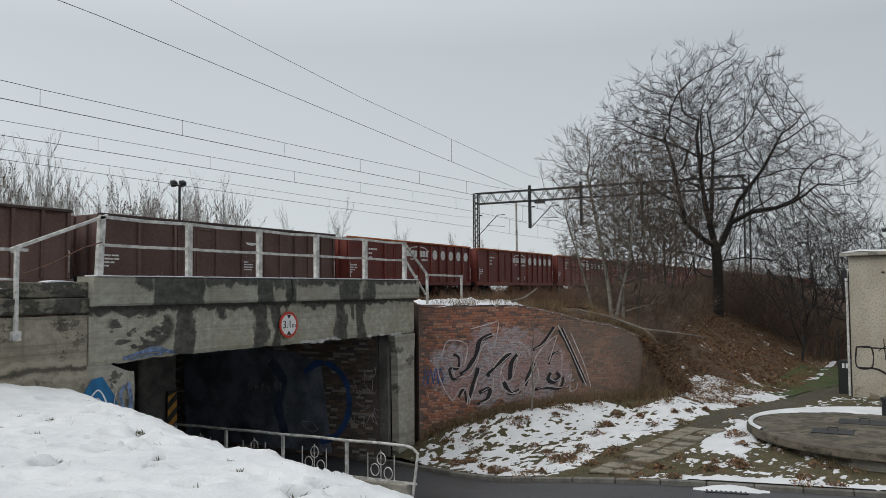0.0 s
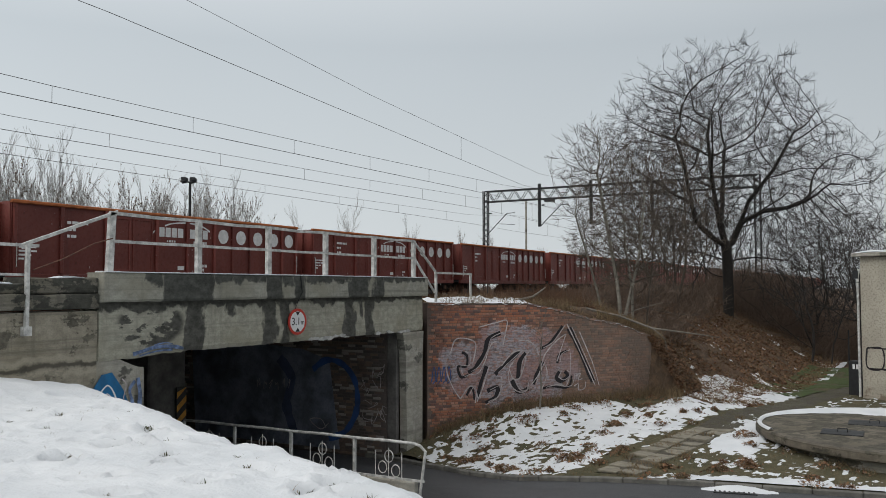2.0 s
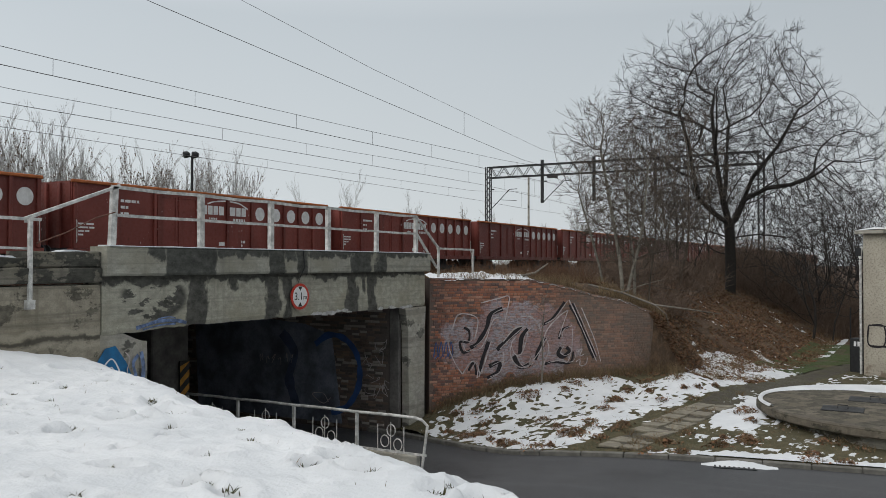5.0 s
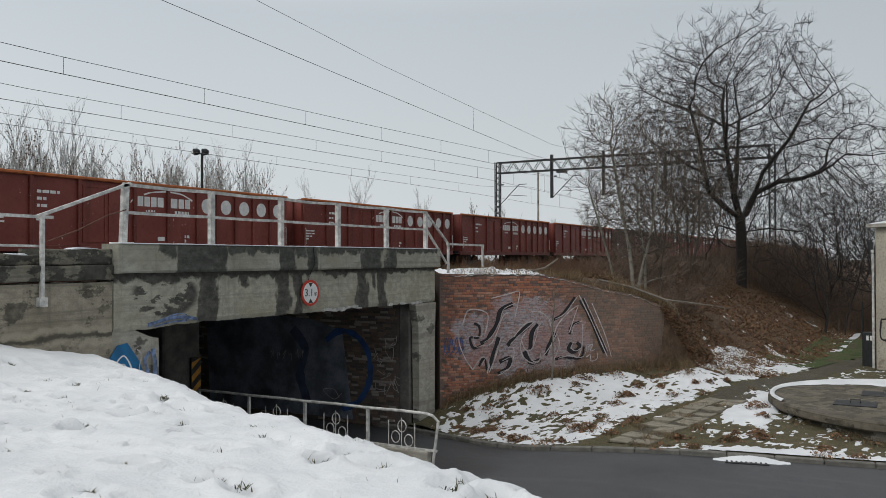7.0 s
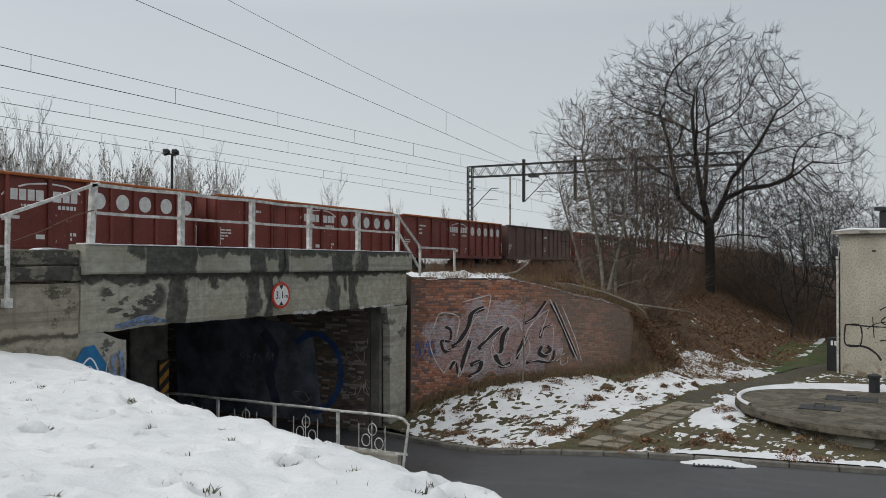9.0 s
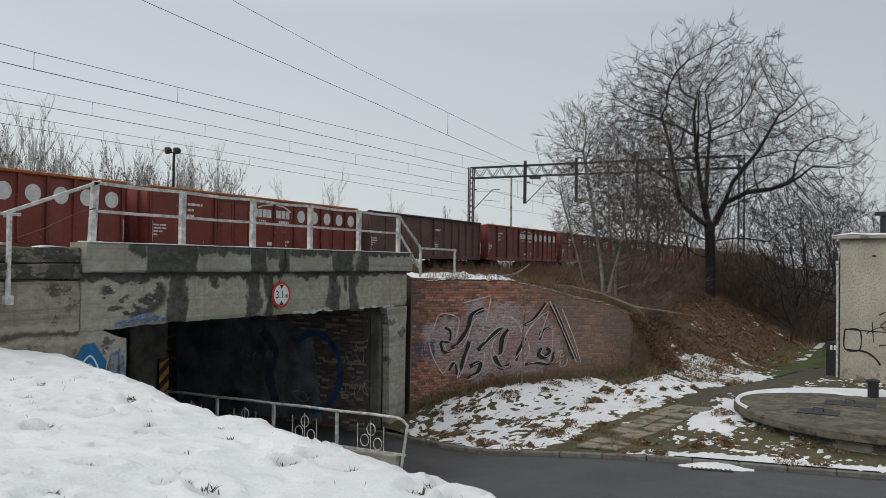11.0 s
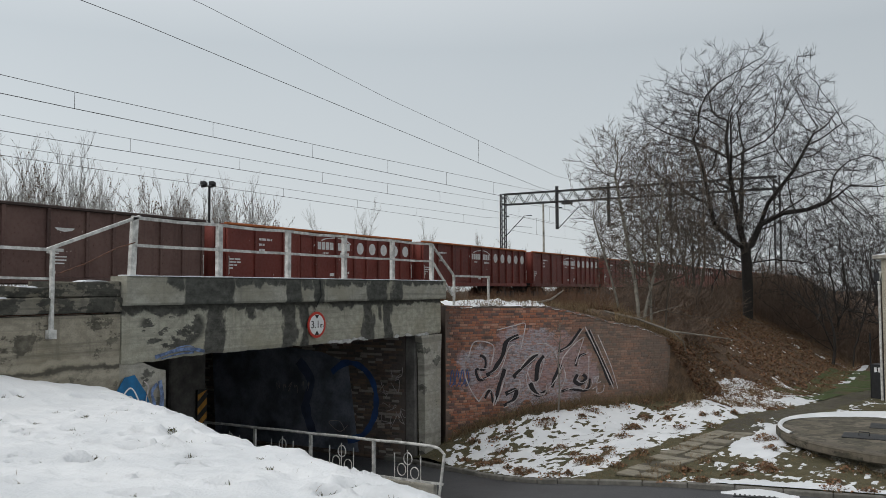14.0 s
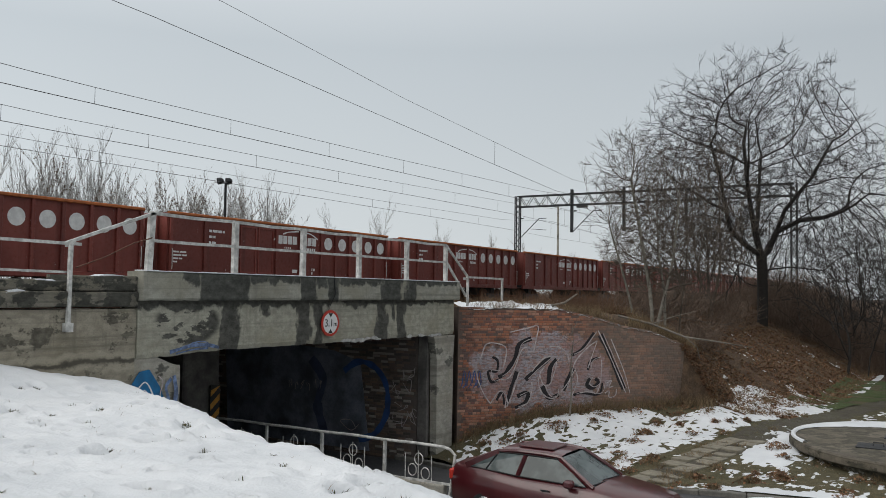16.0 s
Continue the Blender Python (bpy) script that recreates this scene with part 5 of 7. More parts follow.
FORK, BEND, CROOK, LOWER = (-0.05, 4.0, 0.0), (-0.35, 5.2, 0.0), (0.95, 5.4, 0.5), (0.0, 3.2, 0.0)
def side_limbs(lines, step, seed):
    """Secondary limbs leaving the boughs above the fork, curving outwards and up."""
    r, out = random.Random(seed), []
    for l in lines:
        pts = dense(l, step)
        for i in range(2, len(pts), 2):
            if pts[i][2] < 4.6:
                continue
            p, a = Vector(pts[i]), r.uniform(0, 6.28)
            out_d = Vector((p.x, p.y, 0)) * 0.22
            d = (Vector((math.cos(a), math.sin(a), r.uniform(0.15, 0.8))) + out_d).normalized()
            line = [tuple(p)]
            for _ in range(r.randint(5, 9)):
                d = (d + Vector((r.gauss(0, 0.17), r.gauss(0, 0.17), r.gauss(0.05, 0.13)))).normalized()
                p = p + d * step
                line.append(tuple(p))
            out.append(line)
    return out


BOUGHS = [limb((0, 0, 0), (0.02, 0.6, 0), (0.04, 1.4, 0.02), (0.02, 2.3, 0), LOWER, FORK, BEND, (-0.65, 6.8, 0), (-0.8, 8.4, 0.1), (-1.0, 10.3, 0), (-0.85, 11.6, -0.1)),
         limb(FORK, (-0.9, 4.5, -0.3), (-2.0, 5.4, -0.8), (-2.3, 6.8, -0.9), (-2.6, 8.3, -1.1), (-3.3, 10.4, -1.4)),
         limb(FORK, (0.35, 4.25, 0.2), CROOK, (2.4, 6.1, 0.8), (3.8, 6.3, 1.0), (5.2, 6.9, 1.2)),
         limb(CROOK, (1.25, 6.6, 0.0), (2.4, 8.3, -0.8), (3.5, 10.6, -1.4)),
         limb(LOWER, (1.4, 3.4, -0.4), (3.0, 3.2, -0.9)), limb(LOWER, (-1.3, 3.7, 0.6), (-2.8, 3.9, 1.0)),
         limb(BEND, (0.2, 6.5, 1.3), (0.6, 8.4, 2.4), (0.9, 10.5, 2.8)), limb((-0.65, 6.8, 0), (-1.2, 7.7, -1.2), (-1.4, 9.2, -2.2), (-1.6, 11.0, -2.8))]
bare_tree("broad_tree", (TX, TY, TZ), "large bare spreading tree with a dark trunk", 4, [dense(l, 0.36) for l in BOUGHS] + side_limbs(BOUGHS, 0.36, 6),
          [oval(-0.2, 10.0, 0, 5.6, 5.0, 5.0, 0.25), oval(-0.7, 10.9, 0, 5.4, 4.0, 4.8, 0.5), oval(4.4, 7.8, 0.5, 4.5, 3.4, 4.4, 0.2), oval(-3.2, 9.2, -0.5, 3.6, 4.2, 4.0, 0.2), oval(4.6, 5.2, 0.5, 3.8, 2.0, 3.4, 0.2), oval(-2.6, 5.8, 0, 3.2, 2.0, 3.0, 0.2)],
          10000, 0.74, M_BARK, M_TWIG, 0.0098, 2.21, 4, 0.32, 3.0, 0.4, 0.06)

M_STEM_PALE = plain("pale_grey_bark", (0.2, 0.185, 0.155), 0.95, 0, 0.4, 6, 0.3)
M_TWIG_BROWN = plain("brown_grey_twig", (0.088, 0.07, 0.054), 0.95, 0, 0.35, 4, 0.1)
BX, BY = -8.5, 28.3
BZ = 3.15
JOINT, ELBOW = (0.4, 1.45, 0.0), (0.66, 2.5, 0.1)
STEMS = [limb((-0.05, 0, 0), (-0.08, 0.8, 0), (-0.15, 1.6, 0.1), (-0.28, 2.5, 0.2), (-0.5, 3.9, 0.3), (-0.75, 5.3, 0.3)),
         limb((0.06, 0.05, 0), (0.22, 0.75, 0), JOINT, ELBOW, (0.78, 3.5, 0.2), (0.9, 4.8, 0.2)),
         limb((1.0, -0.2, 0.8), (1.12, 0.9, 0.9), (1.3, 2.1, 1.0), (1.4, 3.5, 1.1)), limb((-0.5, 0, 0.5), (-0.75, 1.2, 0.6), (-1.1, 2.5, 0.6), (-1.5, 3.9, 0.6)), limb((0.5, -0.1, 0.6), (0.5, 1.3, 0.7), (0.3, 2.8, 0.8), (0.25, 4.4, 0.8)),
         limb(JOINT, (0.75, 1.62, -0.2), (1.35, 1.75, -0.4)), limb((0.22, 0.75, 0), (0.7, 0.6, -0.3), (1.4, 0.45, -0.5), (2.2, 0.35, -0.6)), limb(JOINT, (0.1, 1.7, -0.3), (-0.3, 1.65, -0.5))]
bare_tree("multi_stem_tree", (BX, BY, BZ), "pale bare multi-stemmed tree above the wing wall", 9, [dense(l, 0.24) for l in STEMS],
          [oval(-0.3, 4.5, 0.3, 1.9, 2.3, 1.6, 0.1), oval(-0.6, 5.2, 0.3, 1.3, 1.9, 1.3, 0.2), oval(0.6, 2.4, 0.2, 1.9, 1.5, 1.4, 0.1)],
          2900, 0.5, M_STEM_PALE, M_TWIG_BROWN, 0.0074, 2.35, 4, 0.2, 1.6, 0.24, 0.034)
CX, CY = -10.2, 41.5
bare_tree("young_tree", (CX, CY, embank_z(CX, CY) - 0.1), "bare young tree on the embankment slope", 13,
          [[(0, 0, 0), (-0.05, 0, 0.7), (0.05, 0, 1.5)], [(0.5, 0.2, 0), (0.6, 0.2, 0.8), (0.8, 0.2, 1.6)], [(-0.7, 0.3, 0), (-0.8, 0.3, 0.9), (-1.1, 0.3, 1.8)]],
          [((0, 0, 5.0), (3.0, 3.0, 3.6), 0.1), ((-1.5, 0, 3.2), (3.0, 2.5, 2.4), 0.1)], 2400, 0.8, M_BARK, M_TWIG_BROWN, 0.0115, 2.55, 4, 0.3, 4.0, 0.38)
for (px, py, hh, ww, sd) in ((-4.6, 64.0, 9.5, 4.8, 21), (-1.5, 58.0, 7.0, 4.0, 25), (-12.5, 62.0, 6.5, 3.6, 29), (-4.6, 55.0, 7.5, 3.6, 33), (2.5, 60.0, 6.5, 4.2, 37), (-9.8, 54.0, 7.0, 3.6, 39), (-11.2, 47.0, 6.5, 3.2, 45), (-2.0, 50.0, 8.5, 4.2, 51), (-4.2, 47.5, 6.0, 3.0, 53), (0.5, 53.5, 8.0, 4.2, 57)):
    bare_tree("embankment_tree", (px, py, embank_z(px, py) - 0.1), "bare slender tree in the trackside thicket", sd,
              [[(0, 0, 0), (0.1, 0, 0.8), (0.1, 0.1, 1.6)], [(0.9, 0.5, 0), (1.0, 0.5, 1.0)]], [((0, 0, hh * 0.6), (ww, ww, hh * 0.42), 0.1)], 620, 1.2, M_BARK, M_TWIG, 0.0125, 2.2, 3, 0.42, 5.0, 0.62)


def shrub_mesh(seed, stems, height, spread, r0=0.012):
    r = random.Random(seed)
    sh = Shape()
    for i in range(stems):
        a, q = r.uniform(0, 6.28), spread * math.sqrt(r.random())
        p = Vector((q * math.cos(a), q * math.sin(a), -0.1))
        d = Vector((r.gauss(0, 0.25), r.gauss(0, 0.25), 1)).normalized()
        h = height * r.uniform(0.45, 1.1)
        pts = [p]
        for k in range(4):
            d = (d + Vector((r.gauss(0, 0.16), r.gauss(0, 0.16), r.gauss(0, 0.1)))).normalized()
            p = p + d * h / 4
            pts.append(p)
            for _ in range(2):
                e = (d + Vector((r.gauss(0, 0.6), r.gauss(0, 0.6), r.gauss(0.1, 0.3)))).normalized()
                ln = h * r.uniform(0.12, 0.3)
                sh.tube([p, p + e * ln * 0.5, p + e * ln + Vector((0, 0, 0.05))], [r0 * 0.6, r0 * 0.5, r0 * 0.25], 3, False)
        sh.tube(pts, [r0, r0 * 0.9, r0 * 0.75, r0 * 0.55, r0 * 0.3], 3, False)
    return sh


shrubs = []
for i, (st, h, sp) in enumerate(((60, 2.6, 1.5), (75, 2.0, 1.7), (50, 3.2, 1.4))):
    t = thing("shrub", (0, 0, 0), "tangled leafless brown shrub on the embankment", "shrub", "trackside thicket")
    tagged(part("stem_tangle", shrub_mesh(40 + i, st, h, sp), M_SHRUB, t, "", False), kind="stuff")
    shrubs.append(t)
r3 = random.Random(77)
spots = []
for i in range(150):
    y = 30 + 60 * r3.random() ** 0.9
    x = crest_x(y) + r3.uniform(-1.5, 6.2) * (0.75 if r3.random() < 0.6 else 1.0)
    if math.hypot(x - TX, y - TY) < 1.0 or (y < 38 and x > crest_x(y) + 1.2) or (y < 50 and x > crest_x(y) + 0.7):
        continue
    spots.append((x, y))
spots += [(r3.uniform(-9, 14), r3.uniform(53, 84)) for _ in range(60)] + [(r3.uniform(-8.5, 1.5), r3.uniform(51, 58)) for _ in range(36)] + [(r3.uniform(-11.5, -8.8), r3.uniform(33, 48)) for _ in range(26)]
for i, (x, y) in enumerate(spots):
    q = (0.45 if y < 50 else 0.9) * r3.uniform(0.6, 1.2)
    m = pose(x, y, embank_z(x, y) - 0.05, r3.uniform(-6, 6), r3.uniform(-6, 6), r3.uniform(0, 360)) @ Matrix.Diagonal((1, 1, q, 1))
    s0 = shrubs[i % 3]
    if i < 3:
        s0.matrix_world = m
    else:
        copy_thing(s0, m)

# unseen shrub row, added to block the bright sky under the wagons
for k in range(84):
    x, y = -38.5 + r3.uniform(-1, 1), 18 + 1.5 * k
    copy_thing(shrubs[k % 3], pose(x, y, 3.2, 0, 0, r3.uniform(0, 360)) @ Matrix.Diagonal((1.3, 1.3, 0.8, 1)))

# low dry plants on the edge above the wing wall
low = thing("dry_weeds", (-11.4, 25.0, 3.75), "dry brown weeds along the top of the wall", "weeds", "dry weeds")
tagged(part("stem_tangle", shrub_mesh(61, 90, 0.75, 0.9, 0.006), plain("rusty_dead_weed", (0.13, 0.07, 0.04), 0.95, 0, 0.4, 4, 0.1), low, "", False), kind="stuff")
weed_spots = [(-16.2 + r3.uniform(-0.8, 0.8), 23 + 1.6 * k) for k in range(22)]
for x, y in weed_spots + [(-10.7, 26.2), (-12.6, 24.6), (-10.2, 27.3), (-12.8, 26.3), (-11.6, 27.6), (-13.0, 29), (-10.8, 29.0), (-14, 27.5), (-13.5, 31)]:
    copy_thing(low, pose(x, y, 3.72 if x > -13 else 3.5, 0, 0, r3.uniform(0, 360)) @ Matrix.Diagonal((1, 1, r3.uniform(0.9, 1.5), 1)))
vine = thing("climbing_shrub", (-7.6, 26.9, 0.75), "leafless brown climbing shrub against the brick wall", "shrub", "wall shrubs")
tagged(part("stem_tangle", shrub_mesh(71, 30, 1.7, 0.6, 0.004), plain("dry_vine", (0.15, 0.11, 0.075), 0.95, 0, 0.4, 4, 0.1), vine, "", False), kind="stuff")
for x, q in ((-7.1, 0.8), (-6.6, 0.9), (-8.9, 0.45), (-10.35, 0.4), (-10.1, 0.5)):
    y = wing_line_y(x) - 0.45
    copy_thing(vine, pose(x, y, verge_z(x, y) - 0.03, 0, 0, r3.uniform(0, 360)) @ Matrix.Diagonal((q, q, q, 1)))
sapling = Shape()
sapling.tube([(0, 0, 0), (0.05, 0, 0.7), (0.0, 0.05, 1.5), (0.1, 0, 2.3), (0.05, 0, 2.8)], [0.03, 0.026, 0.02, 0.012, 0.005], 5)
for k in range(9):
    z = 0.9 + 0.2 * k
    sapling.tube([(0.03, 0, z), (r3.uniform(-0.4, 0.4), r3.uniform(-0.4, 0.4), z + 0.35), (r3.uniform(-0.6, 0.6), r3.uniform(-0.6, 0.6), z + 0.75)], [0.01, 0.007, 0.003], 4)
sapling.v = [(x - 9.75, y + wing_line_y(-9.75) - 0.8, z + verge_z(-9.75, wing_line_y(-9.75) - 0.8)) for x, y, z in sapling.v]
solid("sapling", sapling, M_TWIG_PALE, "thin pale sapling before the brick wall", "sapling")

# a fallen branch hanging over the wing wall
s = Shape()
s.tube([(-9.2, 26.6, 3.75), (-8.2, 27.0, 3.5), (-7.2, 27.4, 3.1), (-6.2, 28.0, 2.95), (-5.3, 28.4, 2.8)], [0.05, 0.045, 0.035, 0.025, 0.012], 6)
s.tube([(-7.2, 27.4, 3.1), (-6.8, 27.3, 2.8), (-6.7, 27.3, 2.4)], [0.02, 0.012, 0.006], 5)
s.tube([(-8.2, 27.0, 3.5), (-7.6, 27.4, 3.75), (-6.9, 27.6, 3.95)], [0.02, 0.014, 0.006], 5)
solid("fallen_branch", s, M_TWIG_PALE, "fallen pale branch resting on the wing wall", "branch")
s = Shape()
s.tube([(-11.2, 24.2, 3.92), (-10.6, 25.4, 4.15), (-10.4, 26.0, 4.45)], [0.05, 0.04, 0.02], 6)
solid("broken_branch", s, M_TWIG_PALE, "short broken branch on the wall top", "branch")

# thin snow on the wall top
s = Shape()
s.smooth = True
s.grid(frange(0, 1, 0.006), frange(0, 1, 0.1), lambda x, y: 0.0)
out = []
for a, b, z in s.v:
    u = 0.3 + a * 7.3
    off = 0.03 - b * (1.4 if u < 4.0 else 0.2)
    cover = 0.45 * fbm(u * 1.2, off * 2.0, 31.0) + 0.5 * fbm(u * 4, off * 5, 33.0) + (-0.12 if 0.9 < u < 3.8 else -0.4)
    p = WALL_M @ Vector((u, wing_top(u) - 0.015 + 0.13 * max(-0.5, min(0.7, cover)) + 0.2 * max(0.0, -off - 0.45), off))
    out.append(tuple(p))
s.v = out
solid("wall_top_snow", s, M_SNOW, "broken snow strip along the wall top", "snow", kind="stuff")

# ---- fine ground cover ----
def blades(name, label, count, place, size, material, lean=0.5, width=0.008, kind="stuff"):
    r = random.Random(len(name) * 7 + count)
    sh = Shape()
    for i in range(count):
        q = place(r)
        if q is None:
            continue
        p = Vector(q)
        h = size * r.uniform(0.4, 1.3)
        d = Vector((r.gauss(0, lean), r.gauss(0, lean), 1)).normalized()
        side = Vector((r.gauss(0, 1), r.gauss(0, 1), 0)).normalized() * width
        m = p + d * h * 0.55
        t = p + d * h + Vector((d.x, d.y, -0.25)) * h * 0.3
        k = len(sh.v)
        sh.v += [tuple(p - side), tuple(p + side), tuple(m - side * 0.7), tuple(m + side * 0.7), tuple(t)]
        sh.f += [(k, k + 1, k + 3, k + 2), (k + 2, k + 3, k + 4)]
    return solid(name, sh, material, label, "grass", kind=kind, tidy=False)


def varied(name, tones):
    n = Nodes(name, 0.95)
    rp = n.t.nodes.new("ShaderNodeValToRGB")
    rp.color_ramp.elements[0].color, rp.color_ramp.elements[1].color = (*tones[0], 1), (*tones[-1], 1)
    for i, t in enumerate(tones[1:-1], 1):
        rp.color_ramp.elements.new(i / (len(tones) - 1)).color = (*t, 1)
    n.put(rp.inputs[0], n.island())
    return n.done(rp.outputs[0])


M_STRAW = varied("dead_grass_blades", [(0.09, 0.058, 0.034), (0.17, 0.115, 0.062), (0.25, 0.18, 0.105), (0.12, 0.098, 0.045)])
M_LEAF = varied("fallen_leaves", [(0.07, 0.038, 0.024), (0.17, 0.08, 0.038), (0.25, 0.13, 0.065), (0.11, 0.062, 0.038), (0.22, 0.155, 0.1)])
TUFTS = []
for i in range(140):
    x = r3.uniform(-11.9, 2)
    y = kerb_y(x) + 0.3 + 8 * r3.random() ** 1.4
    if x < -7.3 and y > wing_line_y(x) - 0.1:
        continue
    TUFTS.append((x, y, r3.uniform(0.1, 0.32)))
TUFTS += [(-10.9 + k * 0.75 + r3.uniform(-0.2, 0.2), wing_line_y(-10.9 + k * 0.75) - r3.uniform(0.2, 0.7), r3.uniform(0.3, 0.5)) for k in range(6)]


def on_tuft(r):
    x, y, q = TUFTS[r.randrange(len(TUFTS))]
    a, d = r.uniform(0, 6.28), q * math.sqrt(r.random())
    x, y = x + d * math.cos(a), y + d * math.sin(a)
    return (x, y, verge_z(x, y) - 0.01)


def on_verge(r):
    x = r.uniform(-12.2, 6)
    y = kerb_y(x) + 0.2 + 9 * r.random() ** 1.3
    if (x < -7.3 and y > wing_line_y(x) - 0.02) or snow_cover(x, y) > 0.1 or math.hypot(x - 0.32, y - 25.6) < 4.1:
        return None
    return (x, y, verge_z(x, y) - 0.01)


def on_slope(r):
    y = 27.5 + 34 * r.random() ** 1.4
    x = toe_x(y) + (1.8 if y < 31 else 0.5) - 7.5 * r.random() ** 1.5
    return (x, y, max(embank_z(x, y), verge_z(x, y)) - 0.01)


def wall_foot(r):
    x = r.uniform(-12.2, -6.2)
    y = wing_line_y(min(x, -7.3)) - abs(r.gauss(0, 0.35)) - 0.03
    return (x, y, verge_z(x, y) - 0.01)


def wall_top(r):
    u, off = r.uniform(0.8, 8.6), -0.05 - 3.2 * r.random() ** 1.3
    if fbm(u * 1.1, off * 1.1, 71.0, 2) < -0.05:
        return None
    p = WALL_M @ Vector((u, 0, off))
    return (p.x, p.y, max(embank_z(p.x, p.y), wing_top(u) - 0.1) - 0.02)


blades("wall_top_straw", "tall dry straw behind the wall top", 9000, wall_top, 0.42, M_STRAW, 0.45, 0.006)
blades("grass_tufts", "dry straw tufts poking through the snow", 9000, on_tuft, 0.17, M_STRAW, 0.55, 0.006)
blades("short_grass", "short dead grass on the verge", 14000, on_verge, 0.07, M_STRAW, 0.7, 0.006)
blades("slope_grass", "long dead grass on the embankment slope", 26000, on_slope, 0.22, M_STRAW, 1.2, 0.008)
blades("wall_foot_weeds", "dry weeds at the foot of the brick wall", 2600, wall_foot, 0.4, M_STRAW, 0.4, 0.006)
s, r4 = Shape(), random.Random(8)
for i in range(80000):
    y = 27.5 + 36 * r4.random() ** 1.8
    x = toe_x(y) + (2.0 if y < 31 else 0.7) - 7.5 * r4.random()
    if fbm(x * 0.9, y * 0.7, 55.0, 3) < -0.35:
        continue
    z = max(embank_z(x, y), verge_z(x, y)) + 0.012
    q = r4.uniform(0.03, 0.075)
    a = Vector((r4.gauss(0, 1), r4.gauss(0, 1), r4.gauss(0, 0.5))).normalized() * q
    b = Vector((-a.y, a.x, r4.gauss(0, 0.4) * q)) * 0.7
    c = Vector((x, y, z))
    k = len(s.v)
    s.v += [tuple(c - a), tuple(c + b), tuple(c + a), tuple(c - b)]
    s.f.append((k, k + 1, k + 2, k + 3))
for i in range(9000):      # leaves caught in the tufts by the wall and on the snow
    x0, y0, q0 = TUFTS[r4.randrange(len(TUFTS))]
    x, y = x0 + r4.gauss(0, q0 * 0.6), y0 + r4.gauss(0, q0 * 0.6)
    if math.hypot(x - 0.32, y - 25.6) < 4.15 or abs(x - path_x(y)) < 0.7:
        continue
    q = r4.uniform(0.02, 0.05)
    a = Vector((r4.gauss(0, 1), r4.gauss(0, 1), r4.gauss(0, 0.6))).normalized() * q
    b = Vector((-a.y, a.x, r4.gauss(0, 0.5) * q)) * 0.7
    c = Vector((x, y, verge_z(x, y) + 0.06 * max(0, min(0.55, snow_cover(x, y))) + 0.1 * max(0, 1 - math.hypot(x - x0, y - y0) / q0) + 0.01))
    k = len(s.v)
    s.v += [tuple(c - a), tuple(c + b), tuple(c + a), tuple(c - b)]
    s.f.append((k, k + 1, k + 2, k + 3))
solid("leaf_litter", s, M_LEAF, "fallen brown leaves lying on the slope", "leaves", kind="stuff", tidy=False)
s = Shape()
s.smooth = True
s.grid(frange(0, 1, 0.012), frange(30, 50, 0.14), lambda x, y: x)
out = []
for a, y, z in s.v:
    x = toe_x(y) + 1.0 - a * 5.5
    cover = -0.36 + 0.4 * fbm(x * 0.5, y * 0.4, 41.0) + 0.4 * fbm(x * 1.8, y * 1.5, 43.0) + 0.2 * fbm(x * 5, y * 5, 47.0, 2) + 0.32 * smooth(0.4, 0.05, a)
    out.append((x, y, max(embank_z(x, y), verge_z(x, y)) + 0.1 * max(-0.5, min(0.5, cover))))
s.v = out
solid("slope_snow", s, M_SNOW, "small remains of snow on the slope", "snow", kind="stuff", tidy=False)

# green-brown plants poking through the bank
M_TUFT = varied("mixed_tuft", [(0.03, 0.045, 0.012), (0.1, 0.08, 0.04), (0.045, 0.06, 0.02), (0.05, 0.035, 0.02)])
HOLES = [(-5.45, 6.12, 0.13), (-6.6, 6.4, 0.07), (-8.2, 6.0, 0.07), (-9.0, 7.4, 0.07)]
HOLES += [(px, py, 0.02 + 0.35 * r * (0.6 + dz * 10) * 0.5) for px, py, r, dz, a in PRINTS if dz > 0.062]


def in_hole(r):
    px, py, q = HOLES[r.randrange(len(HOLES))] if r.random() > 0.12 else HOLES[r.randrange(4)]
    a, d = r.uniform(0, 6.28), q * math.sqrt(r.random())
    x, y = px + d * math.cos(a) * 1.5, py + d * math.sin(a)
    return (x, y, bank_z(x, y) - 0.05)


blades("bank_tufts", "dark green and straw tufts in hollows of the snow", 9000, in_hole, 0.06, M_TUFT, 0.9, 0.006)
blades("bank_stalks", "thin straw stalks in the snowy bank", 240, lambda r: (lambda x, y: (x, y, bank_z(x, y) - 0.01))(r.uniform(-11, 2), r.uniform(2.5, 8)), 0.07, M_STRAW, 0.8, 0.0025)

